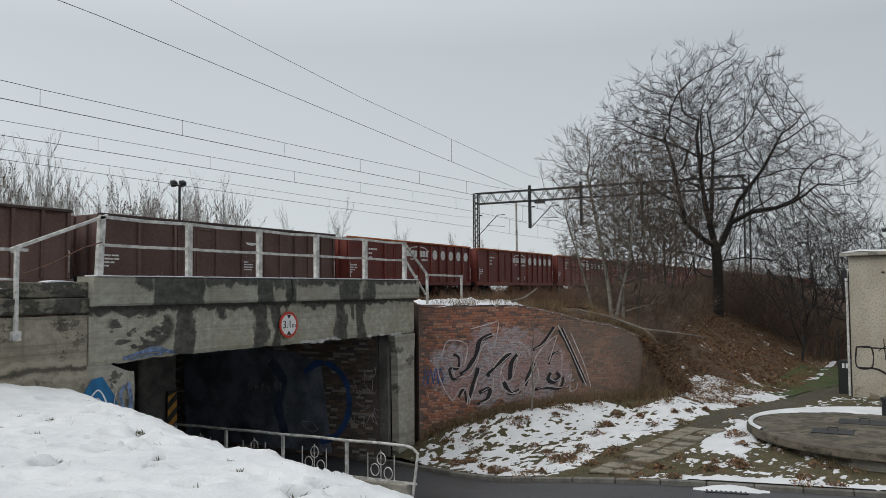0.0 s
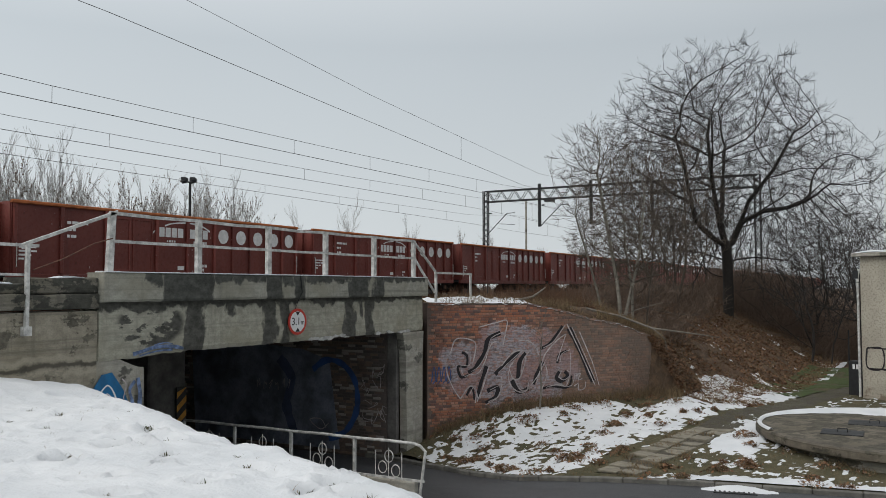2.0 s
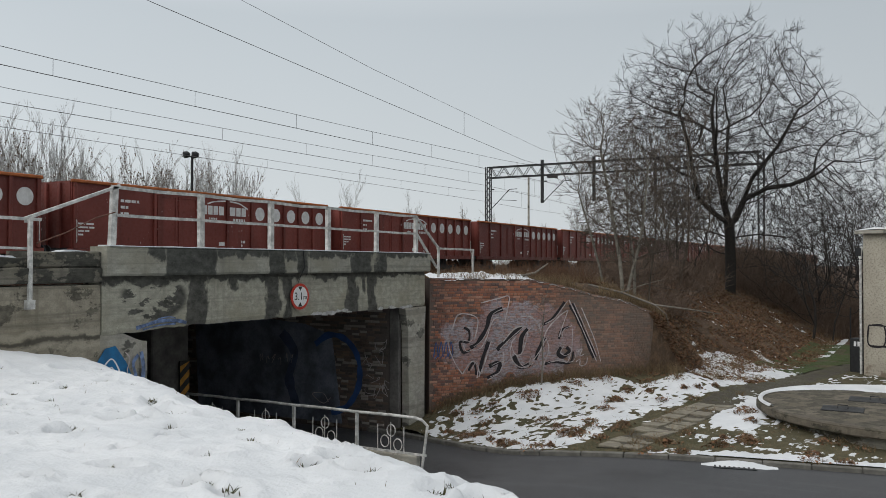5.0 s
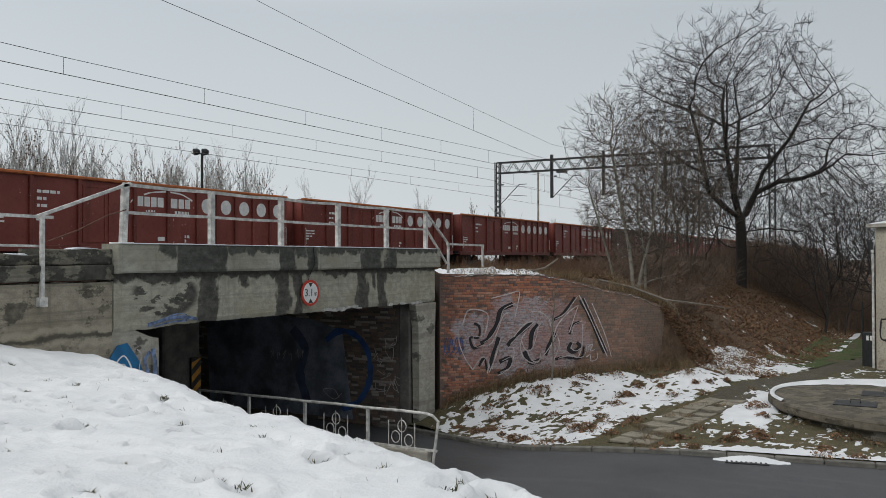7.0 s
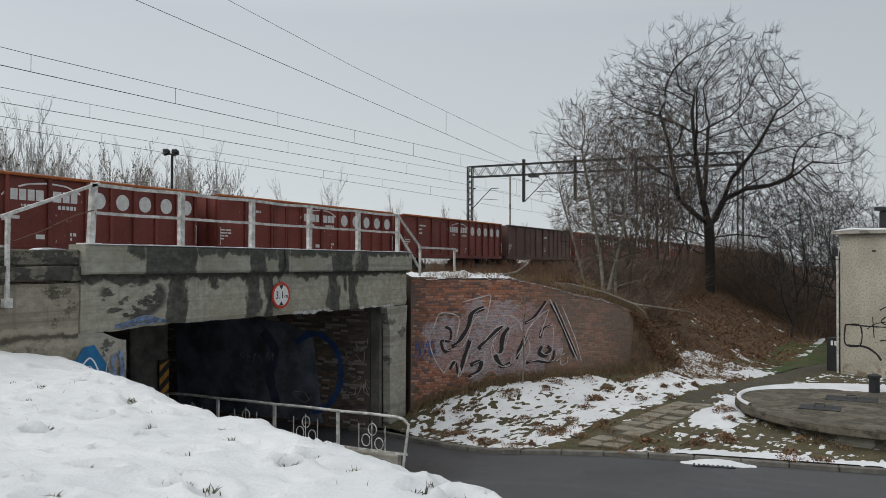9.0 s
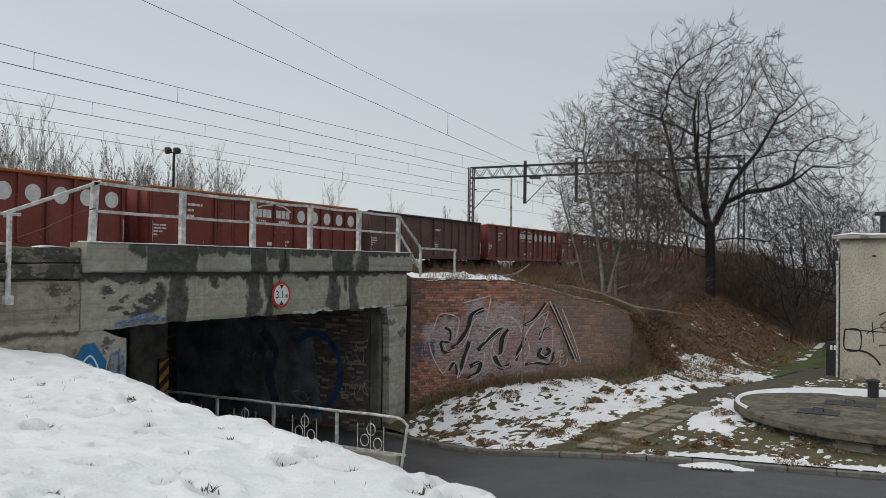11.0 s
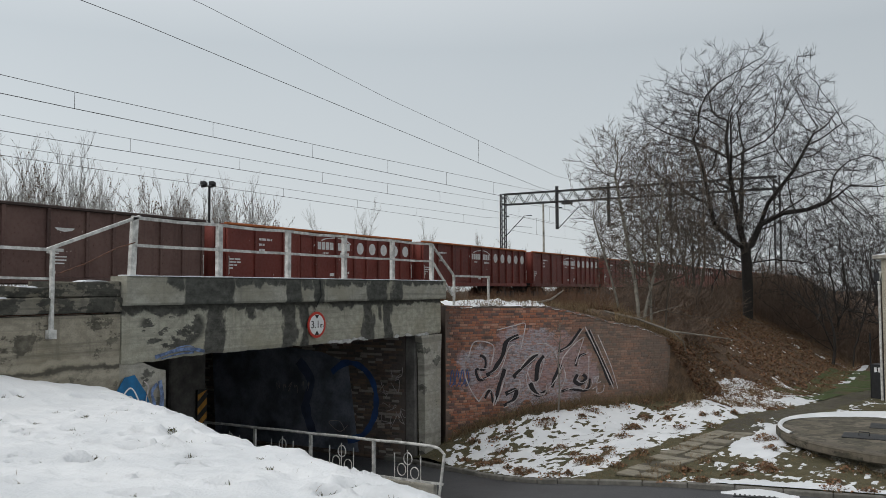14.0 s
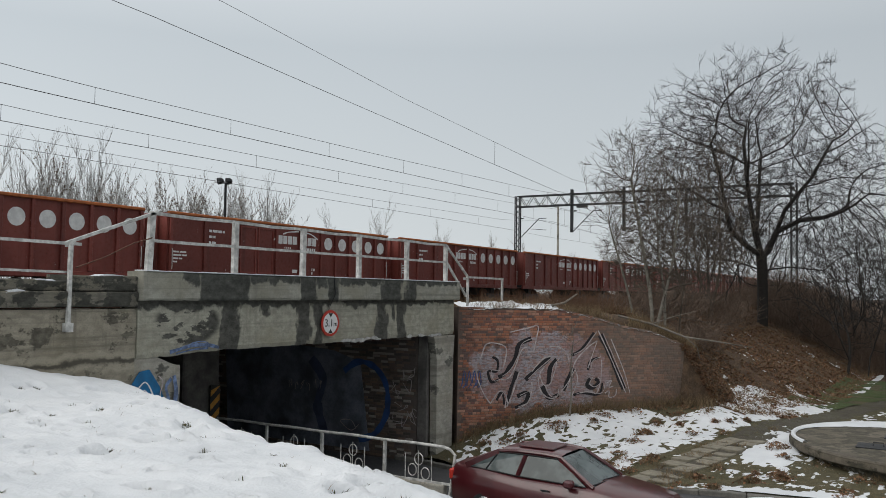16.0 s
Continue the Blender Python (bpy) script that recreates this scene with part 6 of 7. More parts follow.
# ---- far trees behind the tracks ----
def far_tree(seed, height, spread, droop=0.0, lean=0.28):
    r = random.Random(seed)
    sh = Shape()

    def go(p, d, ln, rad, level):
        pts, rr = [p], [rad]
        for k in range(4):
            d = (d + Vector((r.gauss(0, 0.08), r.gauss(0, 0.08), r.gauss(0.05 - droop * (level > 0), 0.05)))).normalized()
            p = p + d * ln / 4
            pts.append(p)
            rr.append(rad * (1 - 0.2 * (k + 1)) + 0.004)
            if level < 3 and (k > 0 or level > 0):
                for _ in range(2):
                    e = (d + Vector((r.gauss(0, spread), r.gauss(0, spread), r.gauss(lean - droop, 0.2)))).normalized()
                    go(p, e, ln * r.uniform(0.34, 0.52), rr[-1] * 0.55, level + 1)
        sh.tube(pts, rr, 4 if level == 0 else 3, False)
    go(Vector((0, 0, -0.3)), Vector((r.gauss(0, 0.04), r.gauss(0, 0.04), 1)), height * 0.78, height * 0.008, 0)
    return sh


kinds = []
for i, (h, sp, dr, nm, lb) in enumerate(((8.0, 0.3, 0.0, "poplar", "bare upright tree in a row behind the tracks"), (6.9, 0.5, 0.0, "alder", "bare bushy tree with clusters behind the tracks"),
                                         (8.6, 0.26, 0.0, "poplar", "bare upright tree in a row behind the tracks"), (7.6, 0.34, 0.07, "birch", "bare drooping birch behind the tracks"))):
    t = thing(nm, (-55, 40 + i, 2.0), lb, "tree", "far trees")
    crown = far_tree(100 + i, h, sp, dr)
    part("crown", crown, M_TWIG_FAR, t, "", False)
    if nm == "alder":      # dry seed clusters on the twigs
        seeds, rs = Shape(), random.Random(90)
        for _ in range(260):
            c = Vector(rs.choice(crown.v))
            if c.z < 2.5:
                continue
            q = rs.uniform(0.022, 0.05)
            seeds.add([c + Vector(o) * q for o in ((1, 0, 0), (-1, 0.3, 0), (0, 1, 0.2), (0.2, -1, 0), (0, 0.1, 1), (0, 0, -1.3))], [(0, 2, 4), (2, 1, 4), (1, 3, 4), (3, 0, 4), (2, 0, 5), (1, 2, 5), (3, 1, 5), (0, 3, 5)])
        tagged(part("dry_seed", seeds, M_SHRUB, t, "brown dry seed clusters", False), kind="stuff")
    kinds.append(t)
r5 = random.Random(12)
place = [(0, -50, 32), (1, -50, 44), (2, -52, 37), (3, -52, 64.5)]
place += [(r5.choice((0, 2, 2)), -50 - 6 * r5.random(), 28 + 14 * r5.random()) for _ in range(16)]
place += [(1, -48 - 6 * r5.random(), 41 + 9 * r5.random()) for _ in range(7)] + [(r5.choice((0, 1, 2)), -50 - 6 * r5.random(), 48 + 12 * r5.random()) for _ in range(12)]
place += [(3, -52, 75.5), (3, -54, 77), (0, -60, 100), (2, -62, 104), (1, -60, 118), (1, -58, 123), (0, -50, 125), (1, -46, 130), (1, -44, 124), (1, -42, 134), (1, -50, 140), (2, -44, 128), (1, -40, 122)]
place += [(r5.choice((0, 1, 1, 2)), -47 - 9 * r5.random(), 26 + 33 * r5.random()) for _ in range(26)]
for i, (k, x, y) in enumerate(place):
    m = pose(x, y, 1.7, 0, 0, r5.uniform(0, 360)) @ Matrix.Diagonal((*[r5.uniform(0.95, 1.22)] * 3, 1))
    if i < 4:
        kinds[i].matrix_world = m
    else:
        copy_thing(kinds[k], m)

# ---- tank cover beside the road ----
tank = thing("tank_cover", (0.32, 25.6, 0.0), "round weathered concrete tank cover with a snowy rim", "tank cover")
s = Shape()
ring, N = [], 72
for r, z in ((3.77, -0.1), (3.77, 0.2), (3.8, 0.4), (4.0, 0.41), (4.05, 0.45), (4.05, 0.62), (4.0, 0.655), (2.8, 0.67), (1.5, 0.68), (0.0, 0.68)):
    ring.append([(r * math.cos(2 * math.pi * i / N) * (1 + 0.006 * fbm(i * 0.3, z)), r * math.sin(2 * math.pi * i / N), z + 0.006 * fbm(i * 0.5, r)) for i in range(N)])
for i, rr in enumerate(ring):
    s.v += rr
base = Shape()
base.v = list(s.v)
for i in range(len(ring) - 1):
    for j in range(N):
        a, b = i * N + j, i * N + (j + 1) % N
        (base if i < 3 else s).f.append((a, b, b + N, a + N))
base.v = base.v[:4 * N]
part("base", base, concrete("flaking_base_concrete", (0.3, 0.29, 0.25), (0.06, 0.055, 0.04), (), 0, 0.17, None, None, 2.7), tank, "flaking pale plinth")
s.v = s.v[3 * N:]
s.f = [tuple(i - 3 * N for i in f) for f in s.f]
part("slab", s, concrete("mossy_tank_concrete", (0.15, 0.13, 0.1), (0.05, 0.045, 0.032), (), 0, 0.19, None, None, 1.3), tank)
for (cx, cy, w, d, a) in ((-1.75, -1.55, 1.0, 0.8, 8), (-1.06, 0.4, 1.3, 0.9, -10)):
    s = Shape()
    s.chamfer_box(cx - w / 2, cx + w / 2, cy - d / 2, cy + d / 2, 0.672, 0.7, 0.008, pose(0, 0, 0, 0, 0, 0))
    lid = part("hatch", s, M_STEEL, tank, "dark steel hatch")
    s = Shape()
    s.tube([(cx - 0.12, cy, 0.7), (cx - 0.12, cy, 0.79), (cx + 0.12, cy, 0.79), (cx + 0.12, cy, 0.7)], 0.015, 5)
    part("handle", s, M_STEEL, lid)
s = Shape()
s.tube([(-0.5, 2.17, 0.66), (-0.5, 2.17, 1.1), (-0.5, 2.17, 1.11), (-0.5, 2.17, 1.18), (-0.5, 2.17, 1.22)], [0.15, 0.15, 0.19, 0.19, 0.05], 12)
part("vent_pipe", s, M_STEEL, tank, "short dark vent pipe")
s = Shape()
s.smooth = True
R0 = 4.02
for i in range(97):
    a = radians(20 + 190 * i / 96)
    wid = (0.12 + 1.7 * smooth(185, 95, 20 + 190 * i / 96)) * (1 + 0.25 * fbm(i * 0.15, 2))
    for j in range(6):
        r = R0 - wid * j / 5
        s.v.append((0.32 + r * math.cos(a), 25.6 + r * math.sin(a), 0.675 + 0.05 * math.sin(math.pi * min(1, j / 5)) + (0.0 if j in (0, 5) else 0.012)))
for i in range(96):
    for j in range(5):
        a = i * 6 + j
        s.f.append((a, a + 1, a + 7, a + 6))
solid("rim_snow", s, M_SNOW, "curved strip of snow on the tank rim", "snow", kind="stuff")

# ---- utility building ----
BM = pose(-1.35, 34.5, 0.2, 0, 0, -25)
house = thing("utility_building", BM, "flat-roofed roughcast utility building with sprayed marks", "building")
s = Shape()
s.chamfer_box(0, 9, 0, 6, 0, 5.35, 0.02)
part("wall", s, M_PLASTER, house)
s = Shape()
s.chamfer_box(-0.2, 9.2, -0.25, 6.2, 5.36, 5.5, 0.02)
roof = part("roof", s, M_CONC_PALE, house)
s = Shape()
s.smooth = True
s.grid(frange(-0.2, 9.2, 0.3), frange(-0.25, 6.2, 0.3), lambda x, y: 5.58 + 0.04 * fbm(x, y) - (0.07 if x < -0.1 or y < -0.15 else 0))
part("roof_snow", s, M_SNOW, roof, "white snow on the roof")
s = Shape()
s.chamfer_box(2.6, 3.3, 2.0, 2.7, 5.5, 7.6, 0.02)
part("chimney", s, M_SIGNWHITE, roof, "white chimney")
s = Shape()
s.chamfer_box(0.9, 2.2, 1.2, 2.0, 5.5, 6.25, 0.02).chamfer_box(0.75, 2.35, 1.05, 2.15, 6.26, 6.4, 0.02)
part("roof_vent", s, M_STEEL, roof, "dark roof vent")
s = Shape()
s.tube([(-0.06, -0.06, 0.2), (-0.06, -0.06, 4.6), (-0.02, -0.02, 4.9)], 0.045, 8)
part("downpipe", s, M_WHITE, house, "pale downpipe")
s = Shape()
s.box(-0.22, -0.02, -0.12, 0.05, 4.55, 4.85).box(-0.35, 0.0, -0.1, 0.0, 4.4, 4.44)
part("bracket", s, M_STEEL, house)
s = Shape()
s.box(1.2, 1.32, -0.02, 0.05, 4.7, 4.77)
part("wall_vent", s, M_STEEL, house)
HM = Matrix(((1, 0, 0, 0), (0, 0, -1, 0), (0, 1, 0, 0), (0, 0, 0, 1)))
for line, w in (([(0.2, 2.0), (0.2, 1.3), (0.75, 1.3), (0.75, 2.0), (0.2, 2.0)], 0.07), ([(0.2, 2.02), (1.3, 2.0), (2.2, 2.03)], 0.06), ([(0.3, 1.25), (0.9, 1.25), (1.3, 1.05), (1.5, 0.8)], 0.09), ([(1.2, 2.35), (1.25, 1.6)], 0.05),
                ([(1.0, 1.9), (1.3, 2.1), (1.7, 2.2)], 0.04), ([(1.45, 2.6), (1.75, 2.75), (1.8, 2.5), (1.5, 2.2), (1.8, 2.0), (1.75, 1.6), (1.45, 1.5)], 0.05), ([(2.0, 2.5), (2.05, 1.8), (2.5, 1.6), (2.9, 2.3)], 0.07)):
    part("sprayed_line", ribbon(line, w, HM, 0.006), M_BLACKSP, house, "black sprayed line", False)
s = Shape()
s.chamfer_box(-0.75, -0.15, 0.5, 0.9, 0.0, 1.45, 0.02, BM)
cab = solid("cabinet", s, M_STEEL, "dark metal cabinet beside the building wall", "cabinet")
s = Shape()
for i, x in enumerate((-0.62, -0.48)):
    s.box(x, x + 0.09, 0.492, 0.499, 1.15, 1.33, BM)
part("marking", s, M_LETTER, cab, "pale painted marks")
s = Shape()
s.tube([BM @ Vector((-0.8, 0.6, 0)), BM @ Vector((-0.8, 0.6, 2.6))], 0.03, 6)
solid("thin_post", s, M_STEEL, "thin dark post beside the building", "post")
s = Shape()
s.chamfer_box(-1.6, 12, 8, 16, 0, 5.6, 0.02, BM).chamfer_box(-2.0, 12.4, 7.6, 16.4, 5.61, 5.8, 0.03, BM)
low = solid("low_building", s, M_SOFFIT, "long low dark building behind the trees", "building")
s = Shape()
s.box(-2.0, 12.4, 7.6, 16.4, 5.8, 5.9, BM)
part("roof_snow", s, M_SNOW, low, "white snow on the roof")

# ---- drain by the kerb ----
drain = thing("storm_drain", pose(-3.3, 19.2, 0.0, 0, 0, 13), "iron road drain half covered by snow", "drain")
s = Shape()
s.box(-0.45, 0.45, -0.28, -0.24, 0.002, 0.02).box(-0.45, 0.45, 0.12, 0.16, 0.002, 0.02)
part("frame", s, M_STEEL, drain)
for i in range(9):
    s = Shape()
    s.box(-0.43 + i * 0.1, -0.39 + i * 0.1, -0.239, 0.119, 0.002, 0.022)
    part("grate_bar", s, M_STEEL, drain)
s = Shape()
s.smooth = True
s.grid(frange(-0.7, 0.9, 0.06), frange(-0.12, 0.25, 0.03), lambda x, y: -0.03 + 0.15 * math.exp(-((x - 0.1) / 0.7) ** 2 - ((y - 0.06) / 0.16) ** 2) + 0.012 * fbm(x * 6, y * 6))
s.v = [tuple(pose(-3.3, 19.2, 0.0, 0, 0, 13) @ Vector(p)) for p in s.v]
solid("drain_snow", s, M_SNOW, "small heap of snow on the drain", "snow", kind="stuff")

# ---- car ----
M_CAR = Nodes("maroon_car_paint", 0.32)
M_CAR.b.inputs["Coat Weight"].default_value = 0.6
M_CAR = M_CAR.done(M_CAR.mix(M_CAR.step(M_CAR.noise(2.0, 4), 0.4, 0.65), (0.055, 0.006, 0.009), (0.075, 0.012, 0.015)))
# teal reflections are mottled into the glass colour itself
M_GLASS = Nodes("teal_reflection_car_glass", 0.06)
M_GLASS.b.inputs["Specular IOR Level"].default_value = 0.4
M_GLASS = M_GLASS.done(M_GLASS.mix(M_GLASS.step(M_GLASS.noise(2.2, 3), 0.42, 0.6), (0.03, 0.045, 0.045), (0.075, 0.1, 0.1)))
M_CHROME = plain("chrome_trim", (0.55, 0.56, 0.57), 0.25, 0.9, 0.1, 6)
M_LAMP = plain("headlamp_lens", (0.5, 0.52, 0.53), 0.15, 0.2, 0.15, 12)


def make_car():
    """A three-box saloon, its nose towards +x."""
    car = thing("saloon_car", (-12, 16, -0.3), "maroon saloon car with a grey windscreen driving on the road", "car")
    # half sections: x, sill z, belt z, belt half width, shoulder z, shoulder half width
    secs = [(-2.25, 0.42, 0.75, 0.62, 0.98, 0.5), (-2.12, 0.28, 0.72, 0.78, 1.02, 0.68), (-1.5, 0.22, 0.7, 0.85, 1.04, 0.76), (-0.6, 0.2, 0.68, 0.865, 0.97, 0.8), (0.4, 0.2, 0.66, 0.865, 0.95, 0.8),
            (1.0, 0.2, 0.65, 0.86, 0.95, 0.77), (1.6, 0.22, 0.63, 0.84, 0.87, 0.72), (2.05, 0.25, 0.6, 0.78, 0.78, 0.64), (2.22, 0.32, 0.55, 0.66, 0.7, 0.52)]
    s = Shape()
    s.smooth = True
    n = 13
    for x, z0, zb, wb, zs, ws in secs:
        half = [(wb * 0.93, z0), (wb, z0 + 0.14), (wb + 0.01, zb - 0.12), (wb, zb), (ws + 0.02, zs - 0.06), (ws - 0.06, zs), (0.0, zs + 0.03)]
        pts = half + [(-y, z) for y, z in half[-2::-1]]
        s.v += [(x, y, z) for y, z in pts]
    for i in range(len(secs) - 1):
        for j in range(n):
            a, b = i * n + j, i * n + (j + 1) % n
            s.f.append((a, b, b + n, a + n))
    s.f += [tuple(range(n))[::-1], tuple(range((len(secs) - 1) * n, len(secs) * n))]
    body = part("body", s, M_CAR, car)
    # cabin: roof, pillars and glass
    base, roof_z = [(-1.62, 0.7, 1.03), (-1.1, 0.745, 1.0), (0.1, 0.76, 0.965), (1.12, 0.72, 0.94)], 1.43
    tops = [(-0.95, 0.53, 1.38), (-0.55, 0.565, 1.425), (0.05, 0.57, 1.43), (0.38, 0.55, 1.4)]
    s = Shape()
    s.smooth = True
    for x, w, z in tops:
        s.v += [(x, -w - 0.03, z - 0.05), (x, -w, z), (x, -w * 0.5, z + 0.035), (x, w * 0.5, z + 0.035), (x, w, z), (x, w + 0.03, z - 0.05)]
    s.f = [(i * 6 + j, i * 6 + j + 1, i * 6 + j + 7, i * 6 + j + 6) for i in range(3) for j in range(5)]
    part("roof", s, M_CAR, car)
    for k in (-1, 1):
        p = lambda q: (q[0], k * q[1], q[2])
        for b, t, w in ((base[0], tops[0], 0.12), (base[3], tops[3], 0.07), ((-0.42, 0.755, 0.98), (-0.32, 0.585, 1.38), 0.09)):
            s = Shape()
            s.bar(p(b), p((t[0], t[1] + 0.02, t[2] - 0.03)), 0.06, w)
            part("pillar", s, M_CAR, car)
        for q in (((-1.5, 0.71, 1.03), (-0.47, 0.765, 0.985), (-0.37, 0.6, 1.37), (-0.92, 0.56, 1.35)), ((-0.37, 0.765, 0.985), (0.98, 0.735, 0.95), (0.36, 0.575, 1.36), (-0.28, 0.6, 1.37))):
            s = Shape()
            o = [Vector(p(c)) for c in q]
            i_ = [c - Vector((0, k * 0.012, 0)) for c in o]
            s.add(o + i_, [(0, 1, 2, 3), (7, 6, 5, 4), (0, 4, 5, 1), (1, 5, 6, 2), (2, 6, 7, 3), (3, 7, 4, 0)])
            part("side_window", s, M_GLASS, car, "grey side window")
        s = Shape()
        s.chamfer_box(0.62, 0.8, k * 0.9 - 0.09, k * 0.9 + 0.09, 0.93, 1.07, 0.035)
        part("wing_mirror", s, M_CAR, car)
        s = Shape()
        s.chamfer_box(2.06, 2.22, k * 0.52 - 0.15, k * 0.52 + 0.15, 0.56, 0.71, 0.03, pose(0, 0, 0, 0, 0, -9 * k))
        part("headlight", s, M_LAMP, car, "clear headlight")
        s = Shape()
        s.chamfer_box(-2.25, -2.12, k * 0.58 - 0.14, k * 0.58 + 0.14, 0.7, 0.92, 0.03)
        part("tail_light", s, M_SIGNRED, car, "red tail light")
        for x in (-1.32, 1.33):
            s = Shape()
            s.tube([(x, k * 0.66, 0.31), (x, k * 0.68, 0.31), (x, k * 0.84, 0.31), (x, k * 0.86, 0.31)], [0.27, 0.31, 0.31, 0.27], 24)
            wheel = part("wheel", s, M_RUBBER, car, "black tyre")
            s = Shape()
            s.tube([(x, k * 0.861, 0.31), (x, k * 0.868, 0.31)], [0.2, 0.18], 20)
            part("rim", s, M_CHROME, wheel, "grey wheel rim")
        s = Shape()
        s.box(-0.1, 0.08, k * 0.868 - 0.008, k * 0.868 + 0.008, 0.79, 0.82)
        part("door_handle", s, M_STEEL, car)
    for k in (-1, 1):      # dark seals and the bar of the rear quarter light
        for line in ([(-1.5, 0.72, 1.03), (-0.47, 0.775, 0.985), (0.98, 0.745, 0.95)], [(-0.92, 0.57, 1.355), (-0.3, 0.61, 1.375), (0.36, 0.585, 1.365)], [(-1.16, 0.745, 1.01), (-0.98, 0.6, 1.31)]):
            s = Shape()
            s.tube([(x, k * y, z) for x, y, z in line], 0.014, 5)
            part("window_seal", s, M_RUBBER, car, "black rubber seal")
        s = Shape()
        s.tube([(-1.62, k * 0.69, 1.05), (-1.3, k * 0.61, 1.24), (-0.95, k * 0.55, 1.38), (-0.5, k * 0.59, 1.42), (0.05, k * 0.595, 1.425), (0.38, k * 0.565, 1.4), (0.8, k * 0.655, 1.15), (1.12, k * 0.725, 0.95)], 0.035, 6)
        part("roof_rail", s, M_CAR, car)
    s = Shape()
    s.chamfer_box(-0.62, 0.12, -0.36, 0.36, 1.462, 1.5, 0.012)
    part("sunroof", s, M_CAR, car, "tilted dark red sunroof panel")
    for lo, hi, nm in ((base[3], tops[3], "windscreen"), (base[0], tops[0], "rear_window")):
        s = Shape()
        o = [Vector((lo[0], -lo[1] + 0.04, lo[2])), Vector((lo[0], lo[1] - 0.04, lo[2])), Vector((hi[0], hi[1] - 0.02, hi[2] - 0.01)), Vector((hi[0], -hi[1] + 0.02, hi[2] - 0.01))]
        i_ = [c - Vector((0, 0, 0.015)) for c in o]
        s.add(o + i_, [(0, 1, 2, 3), (7, 6, 5, 4), (0, 4, 5, 1), (1, 5, 6, 2), (2, 6, 7, 3), (3, 7, 4, 0)])
        part(nm, s, M_GLASS, car, "pale reflecting glass")
    s = Shape()
    s.bar((1.12, 0.55, 0.965), (1.06, -0.1, 0.985), 0.02, 0.02).bar((1.12, 0.0, 0.97), (1.08, -0.62, 0.98), 0.02, 0.02)
    part("wiper", s, M_STEEL, car)
    s = Shape()
    s.chamfer_box(2.14, 2.25, -0.34, 0.34, 0.5, 0.68, 0.03)
    grille = part("grille", s, M_STEEL, car, "black grille")
    s = Shape()
    s.bar((2.256, -0.33, 0.675), (2.256, 0.33, 0.675), 0.012, 0.03).bar((2.256, -0.33, 0.505), (2.256, 0.33, 0.505), 0.012, 0.02)
    part("grille_trim", s, M_CHROME, grille, "chrome surround")
    s = Shape()
    s.chamfer_box(2.08, 2.3, -0.74, 0.74, 0.26, 0.44, 0.05)
    part("bumper", s, M_CAR, car)
    for o in car.children:      # the cabin sits a little back
        if o.name.split(".")[0] in ("roof", "pillar", "side_window", "window_seal", "roof_rail", "sunroof", "windscreen", "rear_window", "wing_mirror", "wiper"):
            o.location.x = -0.22
    return car


car = make_car()

# ---- pieces: bricks, kerb stones, slabs ----
def brick_mesh(w, h, d):
    sh = Shape()
    c = 0.006
    sh.add([(0, 0, -d), (w, 0, -d), (w, h, -d), (0, h, -d), (0, 0, -c), (w, 0, -c), (w, h, -c), (0, h, -c), (c, c, 0), (w - c, c, 0), (w - c, h - c, 0), (c, h - c, 0)],
           [(0, 1, 5, 4), (1, 2, 6, 5), (2, 3, 7, 6), (3, 0, 4, 7), (4, 5, 9, 8), (5, 6, 10, 9), (6, 7, 11, 10), (7, 4, 8, 11), (8, 9, 10, 11)])
    return sh


BW, BH = 0.255, 0.078
one = {}
for nm, w in (("stretcher", BW - 0.012), ("header", BW / 2 - 0.012)):
    one[nm] = (brick_mesh(w, BH - 0.012, 0.02), w)
    me = one[nm][0].mesh("brick")
    me.materials.append(M_BRICK)
    one[nm] += (me,)
rest, single, r2 = Shape(), 0, random.Random(3)
for row in range(52):
    v = -0.05 + row * BH
    u = -0.3 * r2.random()
    head = row % 2 == 1
    nm = "header" if head else "stretcher"
    sh, w, me = one[nm]
    while u < WLEN:
        if u >= 0 and u + w <= WLEN and v + BH < wing_top(u + w / 2) and r2.random() > 0.015:
            push = r2.uniform(-0.008, 0.006)
            if 0.05 < u < 2.6 and 0.9 < v < 2.45 and single < 300:
                ob = new("brick", me)
                ob.parent = wing_wall
                ob.matrix_local = WALL_M @ Matrix.Translation((u, v, push))
                single += 1
            else:
                rest.add([WALL_M @ (Vector(p) + Vector((u, v, push))) for p in sh.v], sh.f)
        u += w + 0.012
tagged(part("brickwork", rest, M_BRICK, wing_wall, "", False), kind="stuff")
rest = Shape()
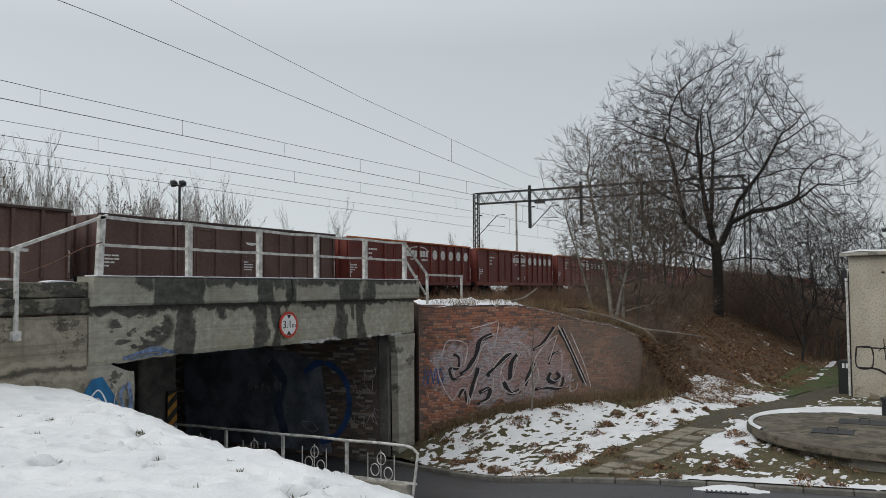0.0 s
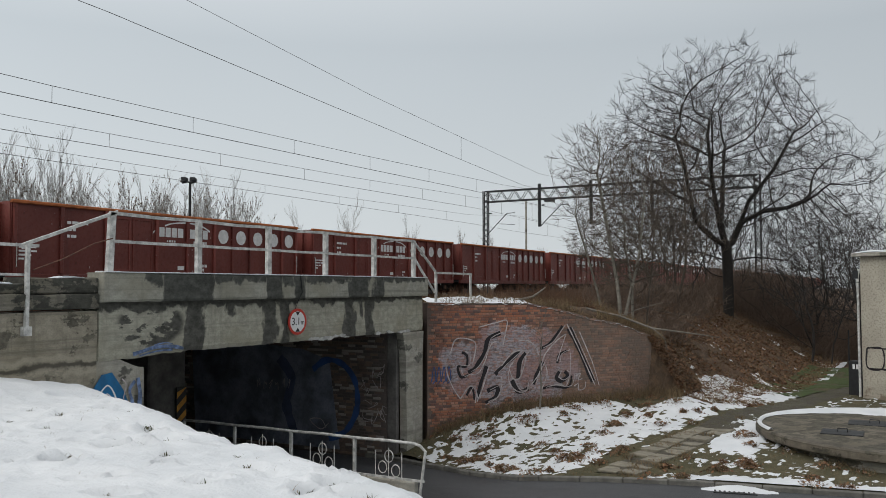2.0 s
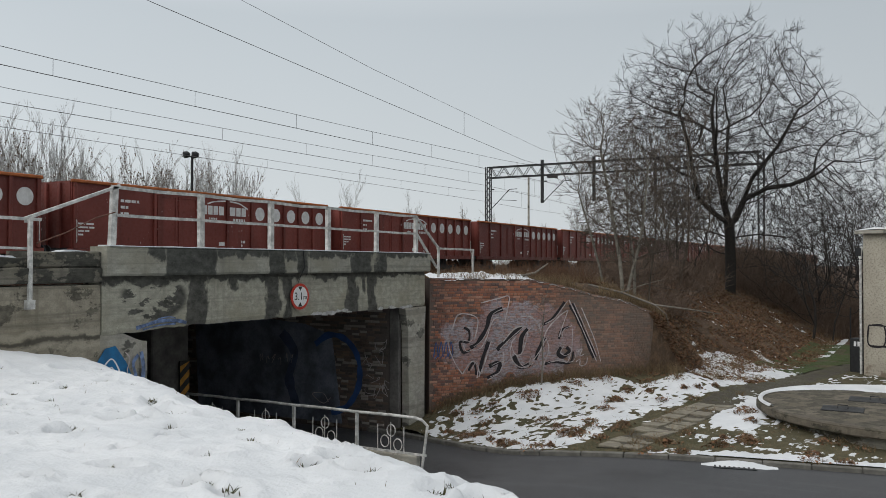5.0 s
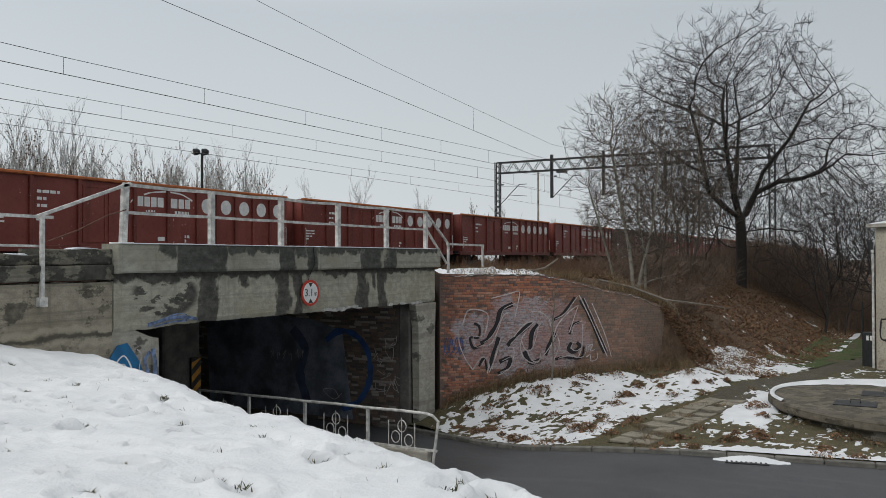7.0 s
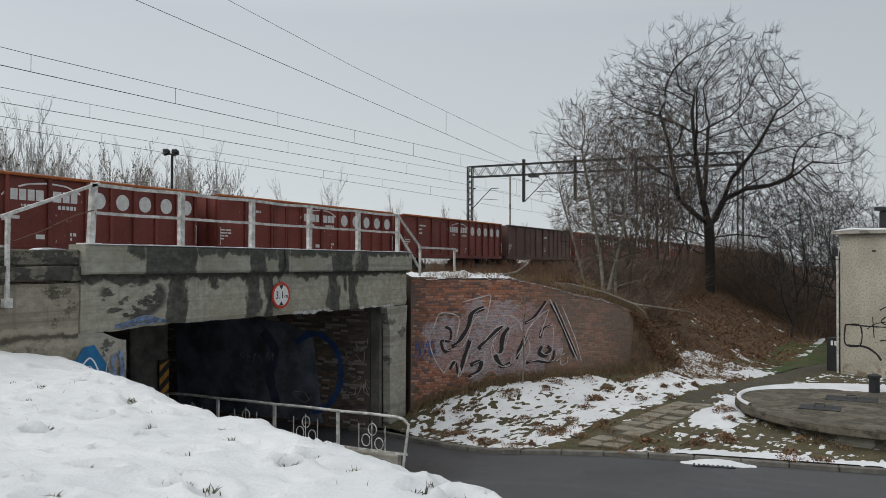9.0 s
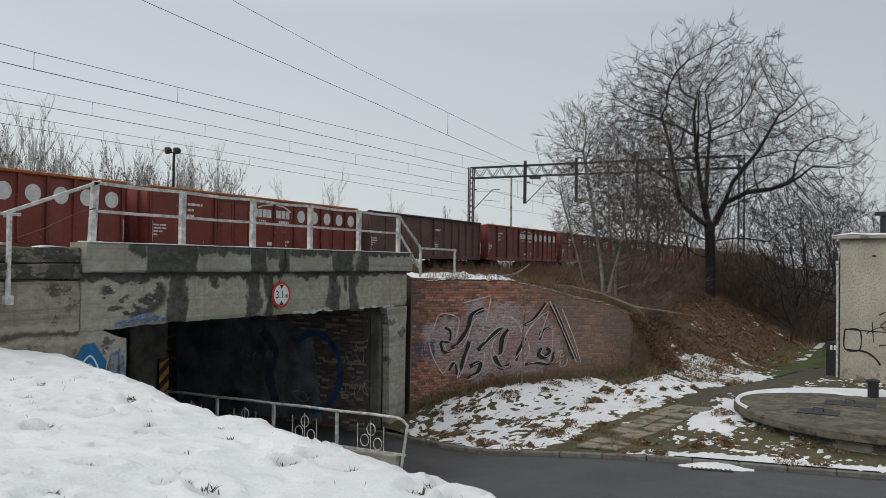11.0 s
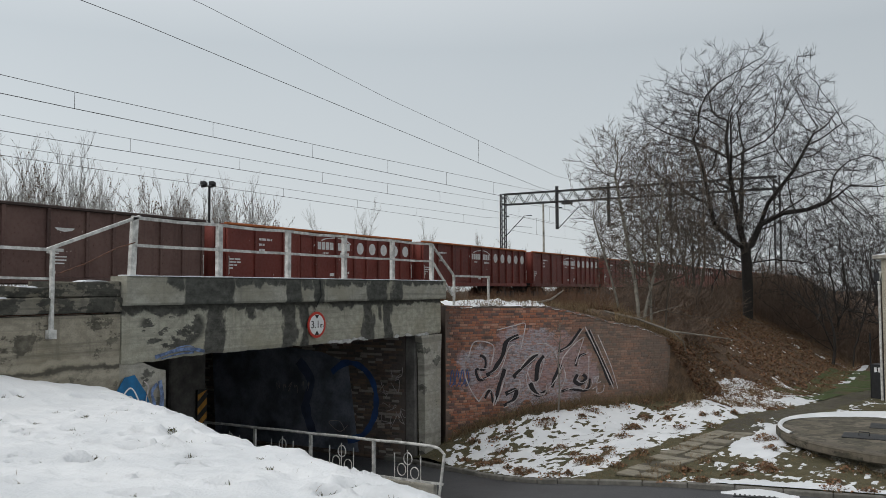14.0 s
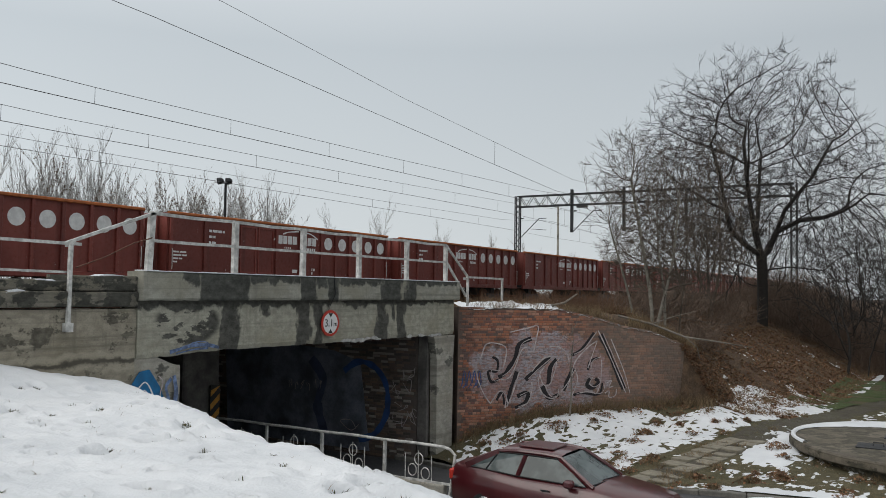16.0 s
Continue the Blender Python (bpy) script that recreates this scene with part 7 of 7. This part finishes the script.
for row in range(48):
    v, u = -0.4 + row * BH, -0.25 * r2.random()
    sh, w, me = one["stretcher"]
    while u < 9.0:
        if u >= 0 and r2.random() > 0.03:
            rest.add([INNER_M @ (Vector(p) + Vector((u, v, r2.uniform(-0.004, 0.01)))) for p in sh.v], sh.f)
        u += w + 0.012
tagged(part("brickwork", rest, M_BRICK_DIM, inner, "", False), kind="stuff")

kerbs = thing("kerb", (0, 0, 0), "worn concrete kerb along the road edge", "kerb", kind="structure")
x = -13.6
while x < 14:
    step_ = 0.98 if not -11.5 < x < -8 else 0.5
    a, b = Vector((x, kerb_y(x), road_z(x))), Vector((x + step_, kerb_y(x + step_), road_z(x + step_)))
    d = b - a
    s = Shape()
    s.chamfer_box(0.006, d.length - 0.006, 0.0, 0.15, -0.25, 0.11 + r2.uniform(-0.01, 0.01), 0.02, Matrix.Translation(a) @ d.to_track_quat("X", "Z").to_matrix().to_4x4())
    part("kerb_stone", s, M_KERB, kerbs)
    x += step_

path_ = thing("slab_path", (0, 0, 0), "sunken concrete slab path over the verge", "path", kind="structure")
for i in range(11):
    y = 19.4 + i * 0.52
    for j in range(2):
        if r2.random() < (0.05 if i < 7 else 0.35):
            continue
        x = path_x(y) - 0.52 + j * 0.52 + r2.uniform(-0.02, 0.02)
        s = Shape()
        z = verge_z(x + 0.25, y + 0.25)
        s.chamfer_box(0.015, 0.505, 0.015, 0.505, -0.05, 0.03 + 0.012 * r2.random(), 0.012, pose(x, y, z, r2.uniform(-1.5, 1.5), r2.uniform(-1.5, 1.5), -13 + r2.uniform(-1.5, 1.5)))
        part("slab", s, M_SLAB, path_)


def car_rows():
    rows = [(0.0, -187.0, 17.2, 0), (13.0, -40.2, 17.0, 0), (14.5, -23.3, 16.9, -2), (15.0, -17.7, 16.7, -4), (15.5, -12.2, 16.1, -6), (15.7, -9.9, 15.8, -5), (16.0, -6.4, 15.4, -2)]
    return [(t, pose(x, y, road_z(x), 0, 0.0, a)) for t, x, y, a in rows]


def motions():
    for k, w in train:
        walk(w, [(t, pose(-24.0, FIRST + (k - 2) * PITCH - SPEED * t, RAIL_Z)) for t in (0.0, 16.0)])
    walk(car, car_rows())


motions()
